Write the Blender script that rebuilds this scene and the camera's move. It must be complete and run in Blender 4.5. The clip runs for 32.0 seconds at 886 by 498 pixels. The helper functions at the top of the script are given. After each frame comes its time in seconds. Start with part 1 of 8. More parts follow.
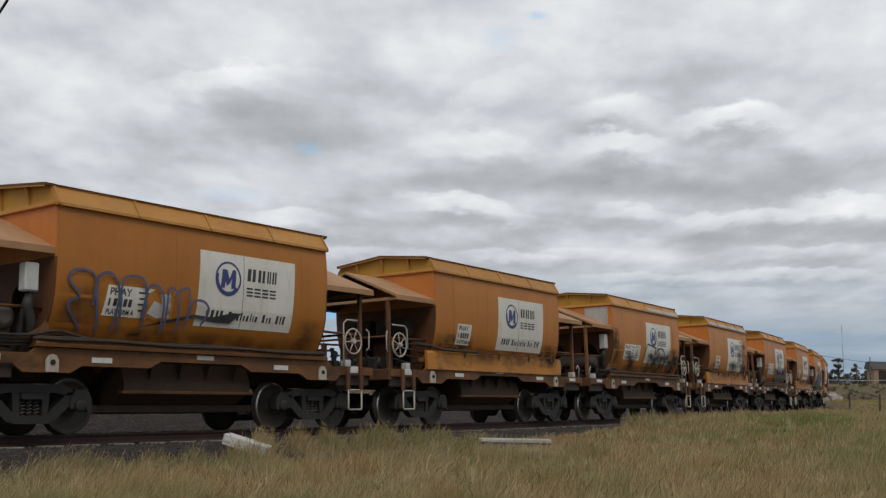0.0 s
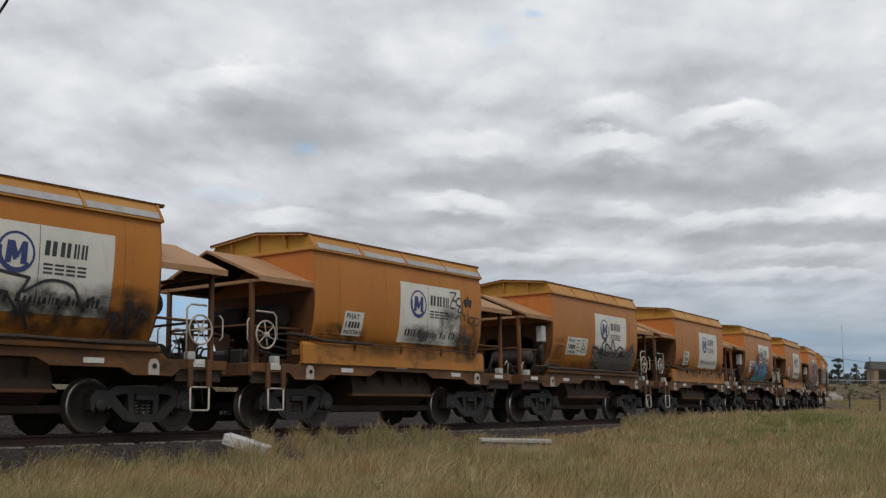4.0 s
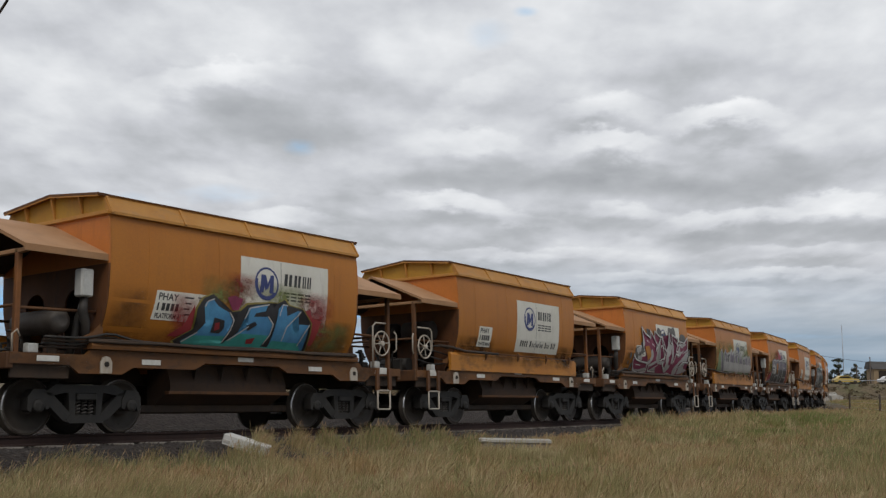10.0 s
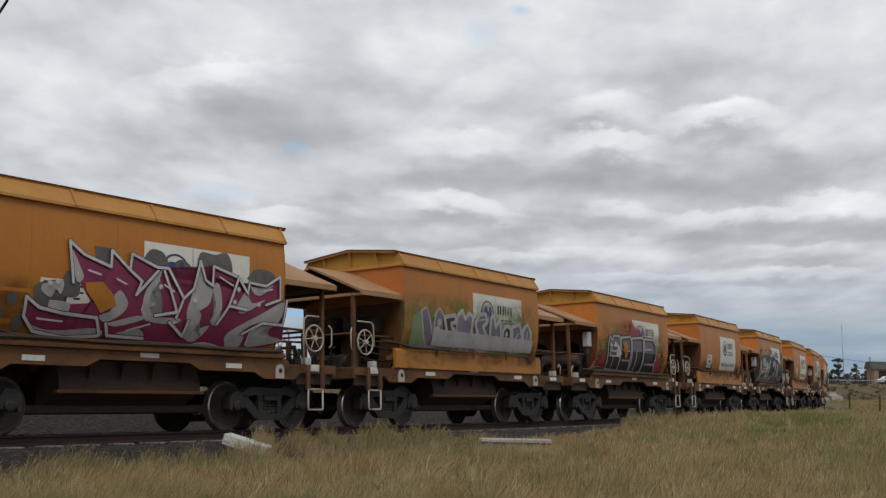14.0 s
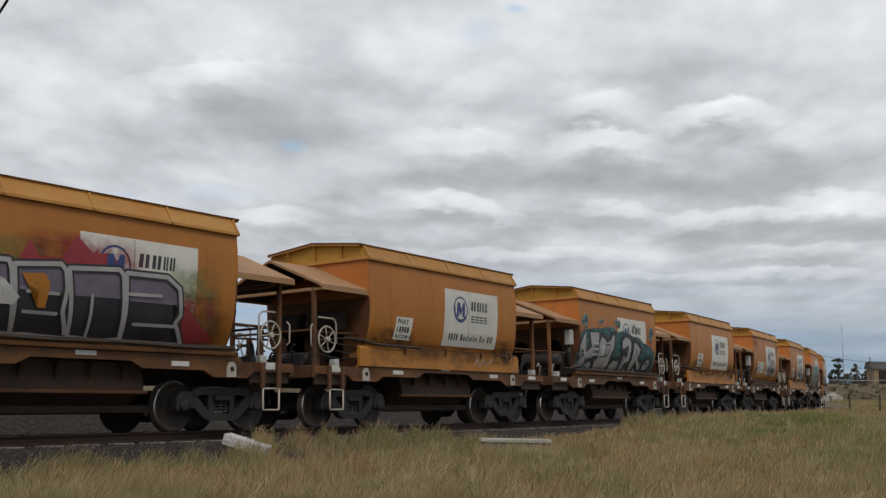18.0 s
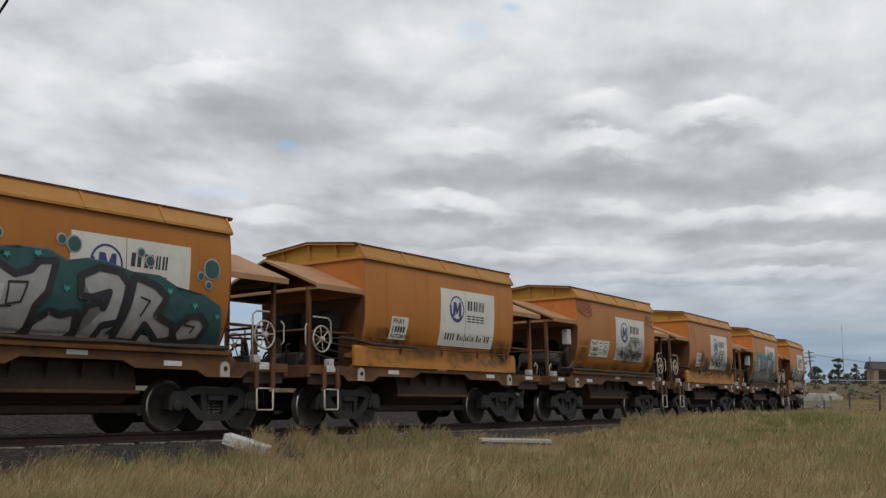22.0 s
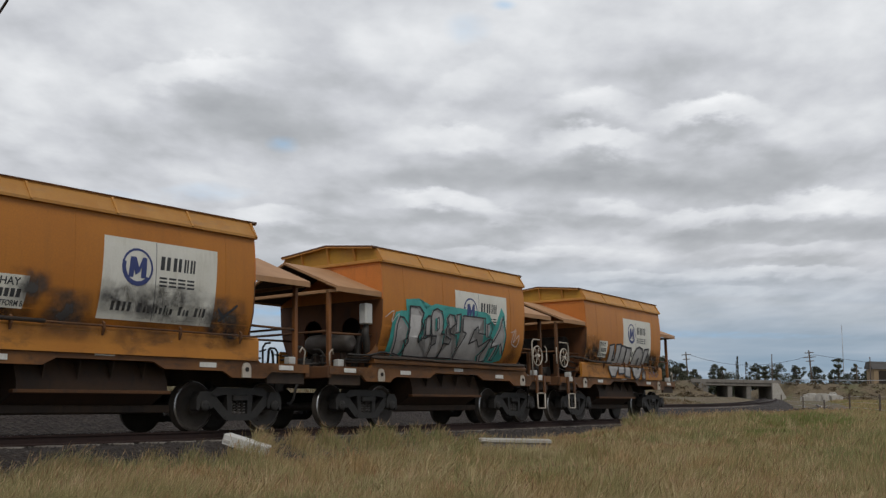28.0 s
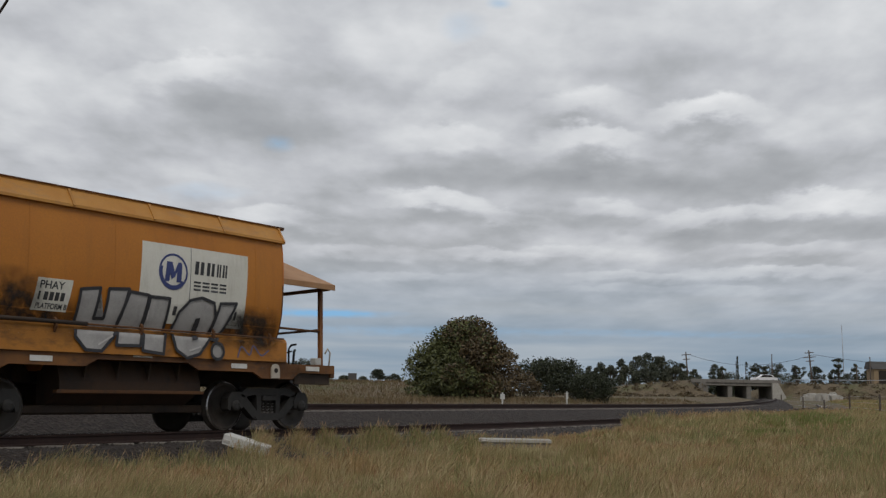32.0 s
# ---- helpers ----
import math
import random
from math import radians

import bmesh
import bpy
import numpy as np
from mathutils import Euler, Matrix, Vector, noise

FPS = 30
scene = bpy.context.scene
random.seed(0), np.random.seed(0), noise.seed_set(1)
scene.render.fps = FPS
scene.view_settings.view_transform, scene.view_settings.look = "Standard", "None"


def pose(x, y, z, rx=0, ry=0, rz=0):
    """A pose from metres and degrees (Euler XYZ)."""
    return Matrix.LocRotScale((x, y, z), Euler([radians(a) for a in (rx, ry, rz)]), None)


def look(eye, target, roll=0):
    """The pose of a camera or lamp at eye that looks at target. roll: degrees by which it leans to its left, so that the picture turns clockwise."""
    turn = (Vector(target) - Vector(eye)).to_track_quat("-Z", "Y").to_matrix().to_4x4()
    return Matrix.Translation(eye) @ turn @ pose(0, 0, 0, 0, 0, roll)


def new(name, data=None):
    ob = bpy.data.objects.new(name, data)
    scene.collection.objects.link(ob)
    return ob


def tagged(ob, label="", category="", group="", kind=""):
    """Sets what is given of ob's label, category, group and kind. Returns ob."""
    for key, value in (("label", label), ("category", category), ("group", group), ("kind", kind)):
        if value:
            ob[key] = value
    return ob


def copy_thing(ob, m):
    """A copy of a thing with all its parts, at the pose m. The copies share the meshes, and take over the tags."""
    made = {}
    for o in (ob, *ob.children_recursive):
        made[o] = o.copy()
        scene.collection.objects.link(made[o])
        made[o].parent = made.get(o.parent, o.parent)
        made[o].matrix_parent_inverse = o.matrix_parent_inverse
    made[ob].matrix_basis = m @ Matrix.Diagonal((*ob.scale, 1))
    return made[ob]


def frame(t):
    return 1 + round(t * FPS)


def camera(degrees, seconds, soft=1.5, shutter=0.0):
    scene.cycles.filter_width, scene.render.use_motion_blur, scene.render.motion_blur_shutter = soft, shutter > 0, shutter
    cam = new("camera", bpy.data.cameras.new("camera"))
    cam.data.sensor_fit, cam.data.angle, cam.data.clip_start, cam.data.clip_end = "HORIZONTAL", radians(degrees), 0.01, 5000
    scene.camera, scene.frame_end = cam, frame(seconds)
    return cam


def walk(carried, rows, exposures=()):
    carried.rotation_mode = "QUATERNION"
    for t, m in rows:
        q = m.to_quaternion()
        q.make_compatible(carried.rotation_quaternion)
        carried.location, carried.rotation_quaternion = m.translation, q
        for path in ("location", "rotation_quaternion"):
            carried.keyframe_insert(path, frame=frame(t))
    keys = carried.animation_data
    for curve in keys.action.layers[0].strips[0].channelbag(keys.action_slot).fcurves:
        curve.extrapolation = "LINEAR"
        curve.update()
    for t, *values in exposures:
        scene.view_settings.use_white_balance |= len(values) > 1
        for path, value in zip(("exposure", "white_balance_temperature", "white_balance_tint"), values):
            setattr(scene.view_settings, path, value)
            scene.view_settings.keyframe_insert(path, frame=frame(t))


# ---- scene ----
SECONDS = 32.0
EYE = (0.0, 0.0, 0.86)                 # height over the rail tops of the near line
cam = camera(45.78, SECONDS, soft=1.35)
VIEW = look(EYE, (0.0, math.cos(0.1343), 0.86 + math.sin(0.1343)), 1.057)
walk(cam, [(0.0, VIEW), (SECONDS, VIEW)], [(0.0, 0.0), (27.0, 0.0), (30.0, -0.09), (SECONDS, -0.21)])

# ---------------------------------------------------------------- sky and light
world = bpy.data.worlds.new("overcast_world")
scene.world = world
world.use_nodes = True
wn = world.node_tree
wn.nodes.clear()
w_out = wn.nodes.new("ShaderNodeOutputWorld")
w_bg = wn.nodes.new("ShaderNodeBackground")
w_sky = wn.nodes.new("ShaderNodeTexSky")
w_sky.sky_type, w_sky.sun_disc = "NISHITA", False
w_sky.sun_elevation, w_sky.sun_rotation = radians(52), radians(240)
w_sky.air_density, w_sky.dust_density = 1.0, 2.5
w_mix = wn.nodes.new("ShaderNodeMix")
w_mix.data_type = "RGBA"
w_mix.inputs[0].default_value = 0.80
w_mix.inputs[7].default_value = (4.9, 5.15, 5.6, 1)      # the unbroken grey deck round and behind the camera
wn.links.new(w_sky.outputs[0], w_mix.inputs[6])
# an overcast sky is about three times brighter overhead than at the horizon
w_tc = wn.nodes.new("ShaderNodeTexCoord")
w_sep = wn.nodes.new("ShaderNodeSeparateXYZ")
w_grad = wn.nodes.new("ShaderNodeMapRange")
w_grad.inputs["To Min"].default_value, w_grad.inputs["To Max"].default_value = 0.80, 1.30
w_scale = wn.nodes.new("ShaderNodeVectorMath")
w_scale.operation = "SCALE"
wn.links.new(w_tc.outputs["Generated"], w_sep.inputs[0])
wn.links.new(w_sep.outputs["Z"], w_grad.inputs["Value"])
wn.links.new(w_mix.outputs[2], w_scale.inputs[0])
wn.links.new(w_grad.outputs[0], w_scale.inputs["Scale"])
wn.links.new(w_scale.outputs[0], w_bg.inputs[0])
w_bg.inputs[1].default_value = 0.10
wn.links.new(w_bg.outputs[0], w_out.inputs[0])

sun = new("sun", bpy.data.lights.new("sun", "SUN"))
sun.data.energy, sun.data.angle, sun.data.color = 1.15, radians(25), (1.0, 0.94, 0.85)
sun.matrix_world = look((8, -52, 76), (0, 10, 0))


# ---------------------------------------------------------------- materials
def material(name, build):
    m = bpy.data.materials.new(name)
    m.use_nodes = True
    nt = m.node_tree
    build(nt, nt.nodes["Principled BSDF"])
    return m


def node(nt, kind, **inputs):
    n = nt.nodes.new(kind)
    for key, value in inputs.items():
        n.inputs[key.replace("_", " ")].default_value = value
    return n


def ramp(nt, source, stops, interpolation="LINEAR"):
    r = nt.nodes.new("ShaderNodeValToRGB")
    r.color_ramp.interpolation = interpolation
    while len(r.color_ramp.elements) < len(stops):
        r.color_ramp.elements.new(0.5)
    for e, (pos, c) in zip(r.color_ramp.elements, stops):
        e.position, e.color = pos, (*c, 1) if len(c) == 3 else c
    nt.links.new(source, r.inputs[0])
    return r.outputs[0]


def coords(nt, scale=(1, 1, 1), kind="Object"):
    tc = nt.nodes.new("ShaderNodeTexCoord")
    mp = nt.nodes.new("ShaderNodeMapping")
    mp.inputs["Scale"].default_value = scale
    nt.links.new(tc.outputs[kind], mp.inputs[0])
    return mp.outputs[0]


def noise_of(nt, vec, scale, detail=5.0, rough=0.6):
    n = node(nt, "ShaderNodeTexNoise", Scale=scale, Detail=detail, Roughness=rough)
    nt.links.new(vec, n.inputs["Vector"])
    return n.outputs[0]


def mix(nt, factor, a, b, mode="MIX"):
    m = nt.nodes.new("ShaderNodeMix")
    m.data_type, m.blend_type = "RGBA", mode
    for sock, v in ((0, factor), (6, a), (7, b)):
        if isinstance(v, (int, float)):
            m.inputs[sock].default_value = v
        elif isinstance(v, tuple):
            m.inputs[sock].default_value = (*v, 1)
        else:
            nt.links.new(v, m.inputs[sock])
    return m.outputs[2]


def math_of(nt, op, a, b=0.0):
    m = nt.nodes.new("ShaderNodeMath")
    m.operation = op
    for sock, v in ((0, a), (1, b)):
        if isinstance(v, (int, float)):
            m.inputs[sock].default_value = v
        else:
            nt.links.new(v, m.inputs[sock])
    return m.outputs[0]


def bump(nt, bsdf, height, strength, distance):
    b = node(nt, "ShaderNodeBump", Strength=strength, Distance=distance)
    nt.links.new(height, b.inputs["Height"])
    nt.links.new(b.outputs[0], bsdf.inputs["Normal"])


def worn(name, base, other, dirt, rough=0.6, metal=0.0, scale=1.2, streak=(3.0, 3.0, 0.45), grime=0.5, fine=40.0, strength=0.15, per_thing=0.0):
    """Paint, steel or concrete with blotches, runs of dirt and a fine grain."""
    def build(nt, b):
        v = coords(nt)
        broad = ramp(nt, noise_of(nt, v, scale), [(0.35, (0, 0, 0)), (0.68, (1, 1, 1))])
        col = mix(nt, broad, base, other)
        runs = noise_of(nt, coords(nt, streak), 2.2, 7, 0.68)
        runs_f = ramp(nt, runs, [(0.52, (0, 0, 0)), (0.75, (grime, grime, grime))])
        col = mix(nt, runs_f, col, dirt)
        grain = noise_of(nt, v, fine, 3, 0.6)
        col = mix(nt, 0.16, col, ramp(nt, grain, [(0.3, (0.25, 0.25, 0.25)), (0.7, (0.8, 0.8, 0.8))]), "OVERLAY")
        if per_thing:
            info = nt.nodes.new("ShaderNodeObjectInfo")
            hsv = node(nt, "ShaderNodeHueSaturation")
            nt.links.new(math_of(nt, "ADD", math_of(nt, "MULTIPLY", info.outputs["Random"], per_thing), 1 - per_thing / 2), hsv.inputs["Value"])
            nt.links.new(col, hsv.inputs["Color"])
            col = hsv.outputs[0]
        nt.links.new(col, b.inputs["Base Color"])
        nt.links.new(ramp(nt, grain, [(0.2, (rough - 0.1,) * 3), (0.8, (min(1, rough + 0.12),) * 3)]), b.inputs["Roughness"])
        b.inputs["Metallic"].default_value = metal
        bump(nt, b, grain, strength, 0.004)
    return material(name, build)


ORANGE = worn("orange_paint", (0.458, 0.168, 0.015), (0.395, 0.136, 0.012), (0.27, 0.105, 0.014), 0.50, scale=0.7, streak=(2.2, 2.2, 0.30), grime=0.42, per_thing=0.18)
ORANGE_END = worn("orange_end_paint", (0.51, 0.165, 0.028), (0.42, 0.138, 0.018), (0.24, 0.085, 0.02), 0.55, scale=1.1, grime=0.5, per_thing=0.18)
ORANGE_ROOF = worn("dusty_orange_roof", (0.40, 0.225, 0.112), (0.34, 0.178, 0.078), (0.22, 0.13, 0.07), 0.72, scale=1.6, streak=(2, 2, 2), grime=0.5)
ORANGE_LIP = worn("yellowed_orange_lip", (0.46, 0.225, 0.048), (0.40, 0.170, 0.026), (0.25, 0.155, 0.085), 0.6, scale=1.8, streak=(0.9, 3, 3), grime=0.6, per_thing=0.2)
GRIMY = worn("grimy_orange_underframe", (0.14, 0.058, 0.018), (0.085, 0.036, 0.013), (0.022, 0.017, 0.013), 0.75, scale=1.3, streak=(2.5, 2.5, 1.0), grime=0.9)
# lower end plate: soot, and the canopy's shade put into the colour
END_LOW = worn("shaded_sooty_end_plate", (0.145, 0.051, 0.012), (0.085, 0.031, 0.010), (0.035, 0.022, 0.014), 0.7, scale=1.0, streak=(2.5, 2.5, 0.7), grime=0.85)
SILL = worn("sooty_orange_sill", (0.20, 0.080, 0.017), (0.10, 0.040, 0.012), (0.030, 0.020, 0.013), 0.62, scale=0.9, streak=(1.1, 3, 2.2), grime=0.95, per_thing=0.2)
LIP_YELLOW = worn("yellow_lip_plate", (0.47, 0.265, 0.028), (0.42, 0.205, 0.024), (0.26, 0.14, 0.05), 0.6, scale=1.6, streak=(2, 2, 0.8), grime=0.5, per_thing=0.2)
ORANGE_LOW = worn("stained_orange_panel", (0.47, 0.190, 0.022), (0.39, 0.148, 0.017), (0.060, 0.030, 0.012), 0.55, scale=0.9, streak=(0.8, 3, 2.0), grime=0.85, per_thing=0.2)
CHUTE = worn("grimy_brown_chute", (0.036, 0.020, 0.011), (0.058, 0.028, 0.012), (0.020, 0.015, 0.012), 0.75, scale=1.2, streak=(2.5, 2.5, 1.2), grime=0.85)
BROWN_STEEL = worn("brown_dirty_steel", (0.035, 0.024, 0.017), (0.060, 0.035, 0.019), (0.012, 0.010, 0.009), 0.78, scale=2, grime=0.8)
BOGIE = worn("black_bogie_casting", (0.017, 0.0155, 0.0135), (0.029, 0.0255, 0.0215), (0.010, 0.0095, 0.008), 0.68, scale=4, grime=0.7)
WHEEL = worn("dull_wheel_steel", (0.040, 0.033, 0.026), (0.060, 0.047, 0.035), (0.022, 0.018, 0.014), 0.66, 0.1, scale=3, streak=(1, 1, 1), grime=0.6)
TREAD = worn("polished_tread", (0.55, 0.54, 0.52), (0.45, 0.44, 0.43), (0.25, 0.23, 0.21), 0.30, 1.0, scale=6, streak=(1, 1, 1), grime=0.3)
DARK = worn("dark_interior", (0.020, 0.016, 0.013), (0.032, 0.022, 0.015), (0.010, 0.009, 0.008), 0.85)
GREY_TANK = worn("grey_air_tank", (0.095, 0.082, 0.070), (0.065, 0.052, 0.043), (0.05, 0.04, 0.03), 0.6, scale=3, grime=0.6)
HOSE = worn("black_hose", (0.022, 0.020, 0.018), (0.04, 0.034, 0.028), (0.06, 0.045, 0.03), 0.6, scale=5)
WHITE_BOX = worn("white_box_paint", (0.54, 0.54, 0.51), (0.44, 0.44, 0.41), (0.25, 0.21, 0.16), 0.5, scale=3, grime=0.5)
WHITE_RAIL = worn("dirty_white_rail", (0.50, 0.45, 0.38), (0.42, 0.36, 0.28), (0.25, 0.16, 0.08), 0.5, scale=5, grime=0.5)
REFLECT = worn("white_reflector", (0.72, 0.71, 0.66), (0.62, 0.60, 0.54), (0.33, 0.27, 0.20), 0.35, scale=6, grime=0.4)
PANEL = worn("cream_sign_panel", (0.70, 0.68, 0.60), (0.62, 0.60, 0.51), (0.36, 0.32, 0.25), 0.5, scale=1.6, streak=(2.5, 2.5, 0.5), grime=0.45, per_thing=0.12)
NAVY = worn("navy_sign_ink", (0.030, 0.045, 0.16), (0.045, 0.06, 0.18), (0.09, 0.09, 0.14), 0.5, grime=0.3)
INK = worn("black_sign_ink", (0.025, 0.025, 0.026), (0.05, 0.05, 0.05), (0.10, 0.095, 0.085), 0.5, grime=0.3)
RAIL_STEEL = worn("rusty_rail", (0.022, 0.010, 0.008), (0.032, 0.015, 0.010), (0.014, 0.009, 0.008), 0.88, scale=6, streak=(1, 1, 1))
RAIL_TOP = worn("worn_rail_head", (0.33, 0.31, 0.29), (0.25, 0.22, 0.20), (0.13, 0.10, 0.08), 0.35, 0.9, scale=6, streak=(1, 1, 1))
CONCRETE = worn("pale_concrete", (0.42, 0.40, 0.36), (0.34, 0.32, 0.28), (0.16, 0.14, 0.11), 0.85, scale=2.5, streak=(3, 3, 0.8), grime=0.6, fine=60, strength=0.4)
CONCRETE_OLD = worn("grey_weathered_concrete", (0.22, 0.205, 0.18), (0.16, 0.148, 0.13), (0.07, 0.06, 0.05), 0.9, scale=0.8, streak=(1.5, 1.5, 0.4), grime=0.7, fine=20)
CONCRETE_WHITE = worn("white_concrete", (0.60, 0.59, 0.56), (0.50, 0.49, 0.45), (0.25, 0.23, 0.19), 0.85, scale=4, grime=0.5, fine=60, strength=0.4)
SLEEPER = worn("grey_sleeper", (0.20, 0.18, 0.155), (0.15, 0.13, 0.11), (0.07, 0.055, 0.045), 0.9, scale=3, fine=70, strength=0.4)
TIMBER = worn("weathered_pole_timber", (0.11, 0.085, 0.065), (0.08, 0.062, 0.05), (0.04, 0.032, 0.026), 0.85, scale=3, streak=(6, 6, 0.4))
SPRING = worn("grimy_spring_steel", (0.12, 0.11, 0.10), (0.08, 0.07, 0.06), (0.03, 0.027, 0.024), 0.55, 0.3, scale=6)
GALV = worn("galvanised_steel", (0.36, 0.37, 0.38), (0.30, 0.31, 0.32), (0.18, 0.17, 0.16), 0.5, 0.6, scale=4)
BRICKWORK = worn("tan_brickwork", (0.30, 0.22, 0.13), (0.25, 0.18, 0.11), (0.12, 0.09, 0.06), 0.85, scale=1.0)
ROOFING = worn("dark_roofing", (0.07, 0.065, 0.062), (0.09, 0.085, 0.08), (0.04, 0.036, 0.034), 0.8)


def spray(name, a, b, rough=0.55):
    return worn(name, a, b, tuple(0.45 * x for x in a), rough, scale=2.2, streak=(2.5, 2.5, 1.2), grime=0.45)


PAINTS = {
    "black": spray("spray_black", (0.020, 0.020, 0.024), (0.04, 0.038, 0.04)),
    "smoke": spray("spray_smoke", (0.085, 0.080, 0.075), (0.14, 0.125, 0.11)),
    "silver": spray("spray_silver", (0.43, 0.415, 0.395), (0.32, 0.305, 0.29)),
    "white": spray("spray_white", (0.60, 0.58, 0.55), (0.46, 0.44, 0.42)),
    "blue": spray("spray_blue", (0.07, 0.24, 0.46), (0.09, 0.32, 0.52)),
    "scrawl": spray("spray_scrawl_blue", (0.09, 0.10, 0.19), (0.13, 0.12, 0.18)),
    "teal": spray("spray_teal", (0.06, 0.36, 0.32), (0.045, 0.28, 0.25)),
    "deep": spray("spray_deep_teal", (0.022, 0.075, 0.075), (0.035, 0.10, 0.095)),
    "orange": spray("spray_bare_orange", (0.47, 0.182, 0.017), (0.41, 0.152, 0.014)),
    "olive": spray("spray_olive", (0.30, 0.24, 0.05), (0.24, 0.20, 0.06)),
    "green": spray("spray_green", (0.20, 0.26, 0.13), (0.15, 0.20, 0.10)),
    "magenta": spray("spray_magenta", (0.24, 0.025, 0.075), (0.18, 0.02, 0.06)),
    "violet": spray("spray_violet", (0.18, 0.15, 0.19), (0.12, 0.10, 0.13)),
    "red": spray("spray_red", (0.32, 0.030, 0.030), (0.26, 0.03, 0.04)),
    "grey": spray("spray_grey", (0.16, 0.165, 0.16), (0.11, 0.115, 0.11)),
}


def soft(name, colour, strength=0.9, scale=3.0):
    """Soot or overspray that thins out towards its edges."""
    def build(nt, b):
        tc = nt.nodes.new("ShaderNodeTexCoord")
        sep = nt.nodes.new("ShaderNodeSeparateXYZ")
        nt.links.new(tc.outputs["Generated"], sep.inputs[0])
        fall = None
        for axis in ("X", "Z"):
            d = math_of(nt, "SUBTRACT", math_of(nt, "MULTIPLY", sep.outputs[axis], 2.0), 1.0)
            f = math_of(nt, "SUBTRACT", 1.0, math_of(nt, "MULTIPLY", d, d))
            fall = f if fall is None else math_of(nt, "MULTIPLY", fall, f)
        ragged = noise_of(nt, coords(nt), scale, 6, 0.62)
        a = math_of(nt, "MULTIPLY", fall, ramp(nt, ragged, [(0.34, (0.05, 0.05, 0.05)), (0.66, (1.3, 1.3, 1.3))]))
        a = math_of(nt, "MINIMUM", math_of(nt, "MULTIPLY", a, strength), strength)
        nt.links.new(a, b.inputs["Alpha"])
        b.inputs["Base Color"].default_value = (*colour, 1)
        b.inputs["Roughness"].default_value = 0.75
    return material(name, build)


SOOT = soft("soot_smudge", (0.022, 0.018, 0.015), 0.92)
SOOT_THIN = soft("thin_soot_film", (0.035, 0.025, 0.018), 0.48, 2.0)
MIST = {"red": soft("red_overspray", (0.30, 0.028, 0.030), 0.95), "green": soft("olive_overspray", (0.20, 0.23, 0.07), 0.75), "smoke": soft("grey_overspray", (0.06, 0.056, 0.052), 0.9)}


# ---------------------------------------------------------------- mesh helpers
def box(bm, x0, x1, y0, y1, z0, z1, bevel=0.0, mat=0, turn=None):
    """A box, its edges rounded off by bevel, turned by a matrix if one is given."""
    vs = [bm.verts.new((x, y, z)) for x in (x0, x1) for y in (y0, y1) for z in (z0, z1)]
    fs = [bm.faces.new([vs[i] for i in q]) for q in ((0, 1, 3, 2), (4, 6, 7, 5), (0, 4, 5, 1), (2, 3, 7, 6), (0, 2, 6, 4), (1, 5, 7, 3))]
    for f in fs:
        f.material_index = mat
    if bevel:
        es = list({e for f in fs for e in f.edges})
        made = bmesh.ops.bevel(bm, geom=es, offset=bevel, segments=1, affect="EDGES")
        for f in made["faces"]:
            f.material_index = mat
        vs = list({v for f in made["faces"] for v in f.verts} | {v for v in vs if v.is_valid})
    if turn is not None:
        for v in vs:
            v.co = turn @ v.co
    return vs


def tube(bm, path, radius, sides=8, mat=0, closed=False, caps=True):
    """A round bar along a path of points; radius may be a list."""
    pts = [Vector(p) for p in path]
    n = len(pts)
    rings, ref = [], None
    for i, p in enumerate(pts):
        a = pts[(i - 1) % n] if (closed or i > 0) else p
        b = pts[(i + 1) % n] if (closed or i < n - 1) else p
        d = (b - a).normalized()
        if ref is None:
            ref = d.orthogonal().normalized()
        ref = (ref - d * ref.dot(d)).normalized()
        other = d.cross(ref)
        r = radius[i] if isinstance(radius, (list, tuple)) else radius
        rings.append([bm.verts.new(p + (ref * math.cos(k * math.tau / sides) + other * math.sin(k * math.tau / sides)) * r) for k in range(sides)])
    for i in range(n if closed else n - 1):
        a, b = rings[i], rings[(i + 1) % n]
        for k in range(sides):
            f = bm.faces.new((a[k], a[(k + 1) % sides], b[(k + 1) % sides], b[k]))
            f.material_index, f.smooth = mat, True
    if caps and not closed:
        for ring, order in ((rings[0], -1), (rings[-1], 1)):
            f = bm.faces.new(ring[::order])
            f.material_index = mat


def prism(bm, outline, a, b, place, mat=0, smooth=False):
    """Extrudes a 2D outline from a to b; place(p, q, h) gives the point in space."""
    lo = [bm.verts.new(place(p, q, a)) for p, q in outline]
    hi = [bm.verts.new(place(p, q, b)) for p, q in outline]
    n = len(outline)
    for i in range(n):
        f = bm.faces.new((lo[i], lo[(i + 1) % n], hi[(i + 1) % n], hi[i]))
        f.material_index, f.smooth = mat, smooth
    for ring in (lo[::-1], hi):
        bm.faces.new(ring).material_index = mat
    return lo + hi


def finish(bm, recalc=True):
    if recalc:
        bmesh.ops.recalc_face_normals(bm, faces=bm.faces)
    return bm


def part(name, bm, mats, parent=None, label="", recalc=True):
    """Links a bmesh as one mesh object under a thing or a part."""
    finish(bm, recalc)
    me = bpy.data.meshes.new(name)
    bm.to_mesh(me)
    bm.free()
    for m in (mats if isinstance(mats, (list, tuple)) else (mats,)):
        me.materials.append(m)
    ob = new(name, me)
    if parent:
        ob.parent = parent
    return tagged(ob, label) if label else ob


def share(name, ob, parent, m):
    """Another object on the same mesh."""
    o = new(name, ob.data)
    o.parent = parent
    o.matrix_basis = m
    if "label" in ob:
        o["label"] = ob["label"]
    return o


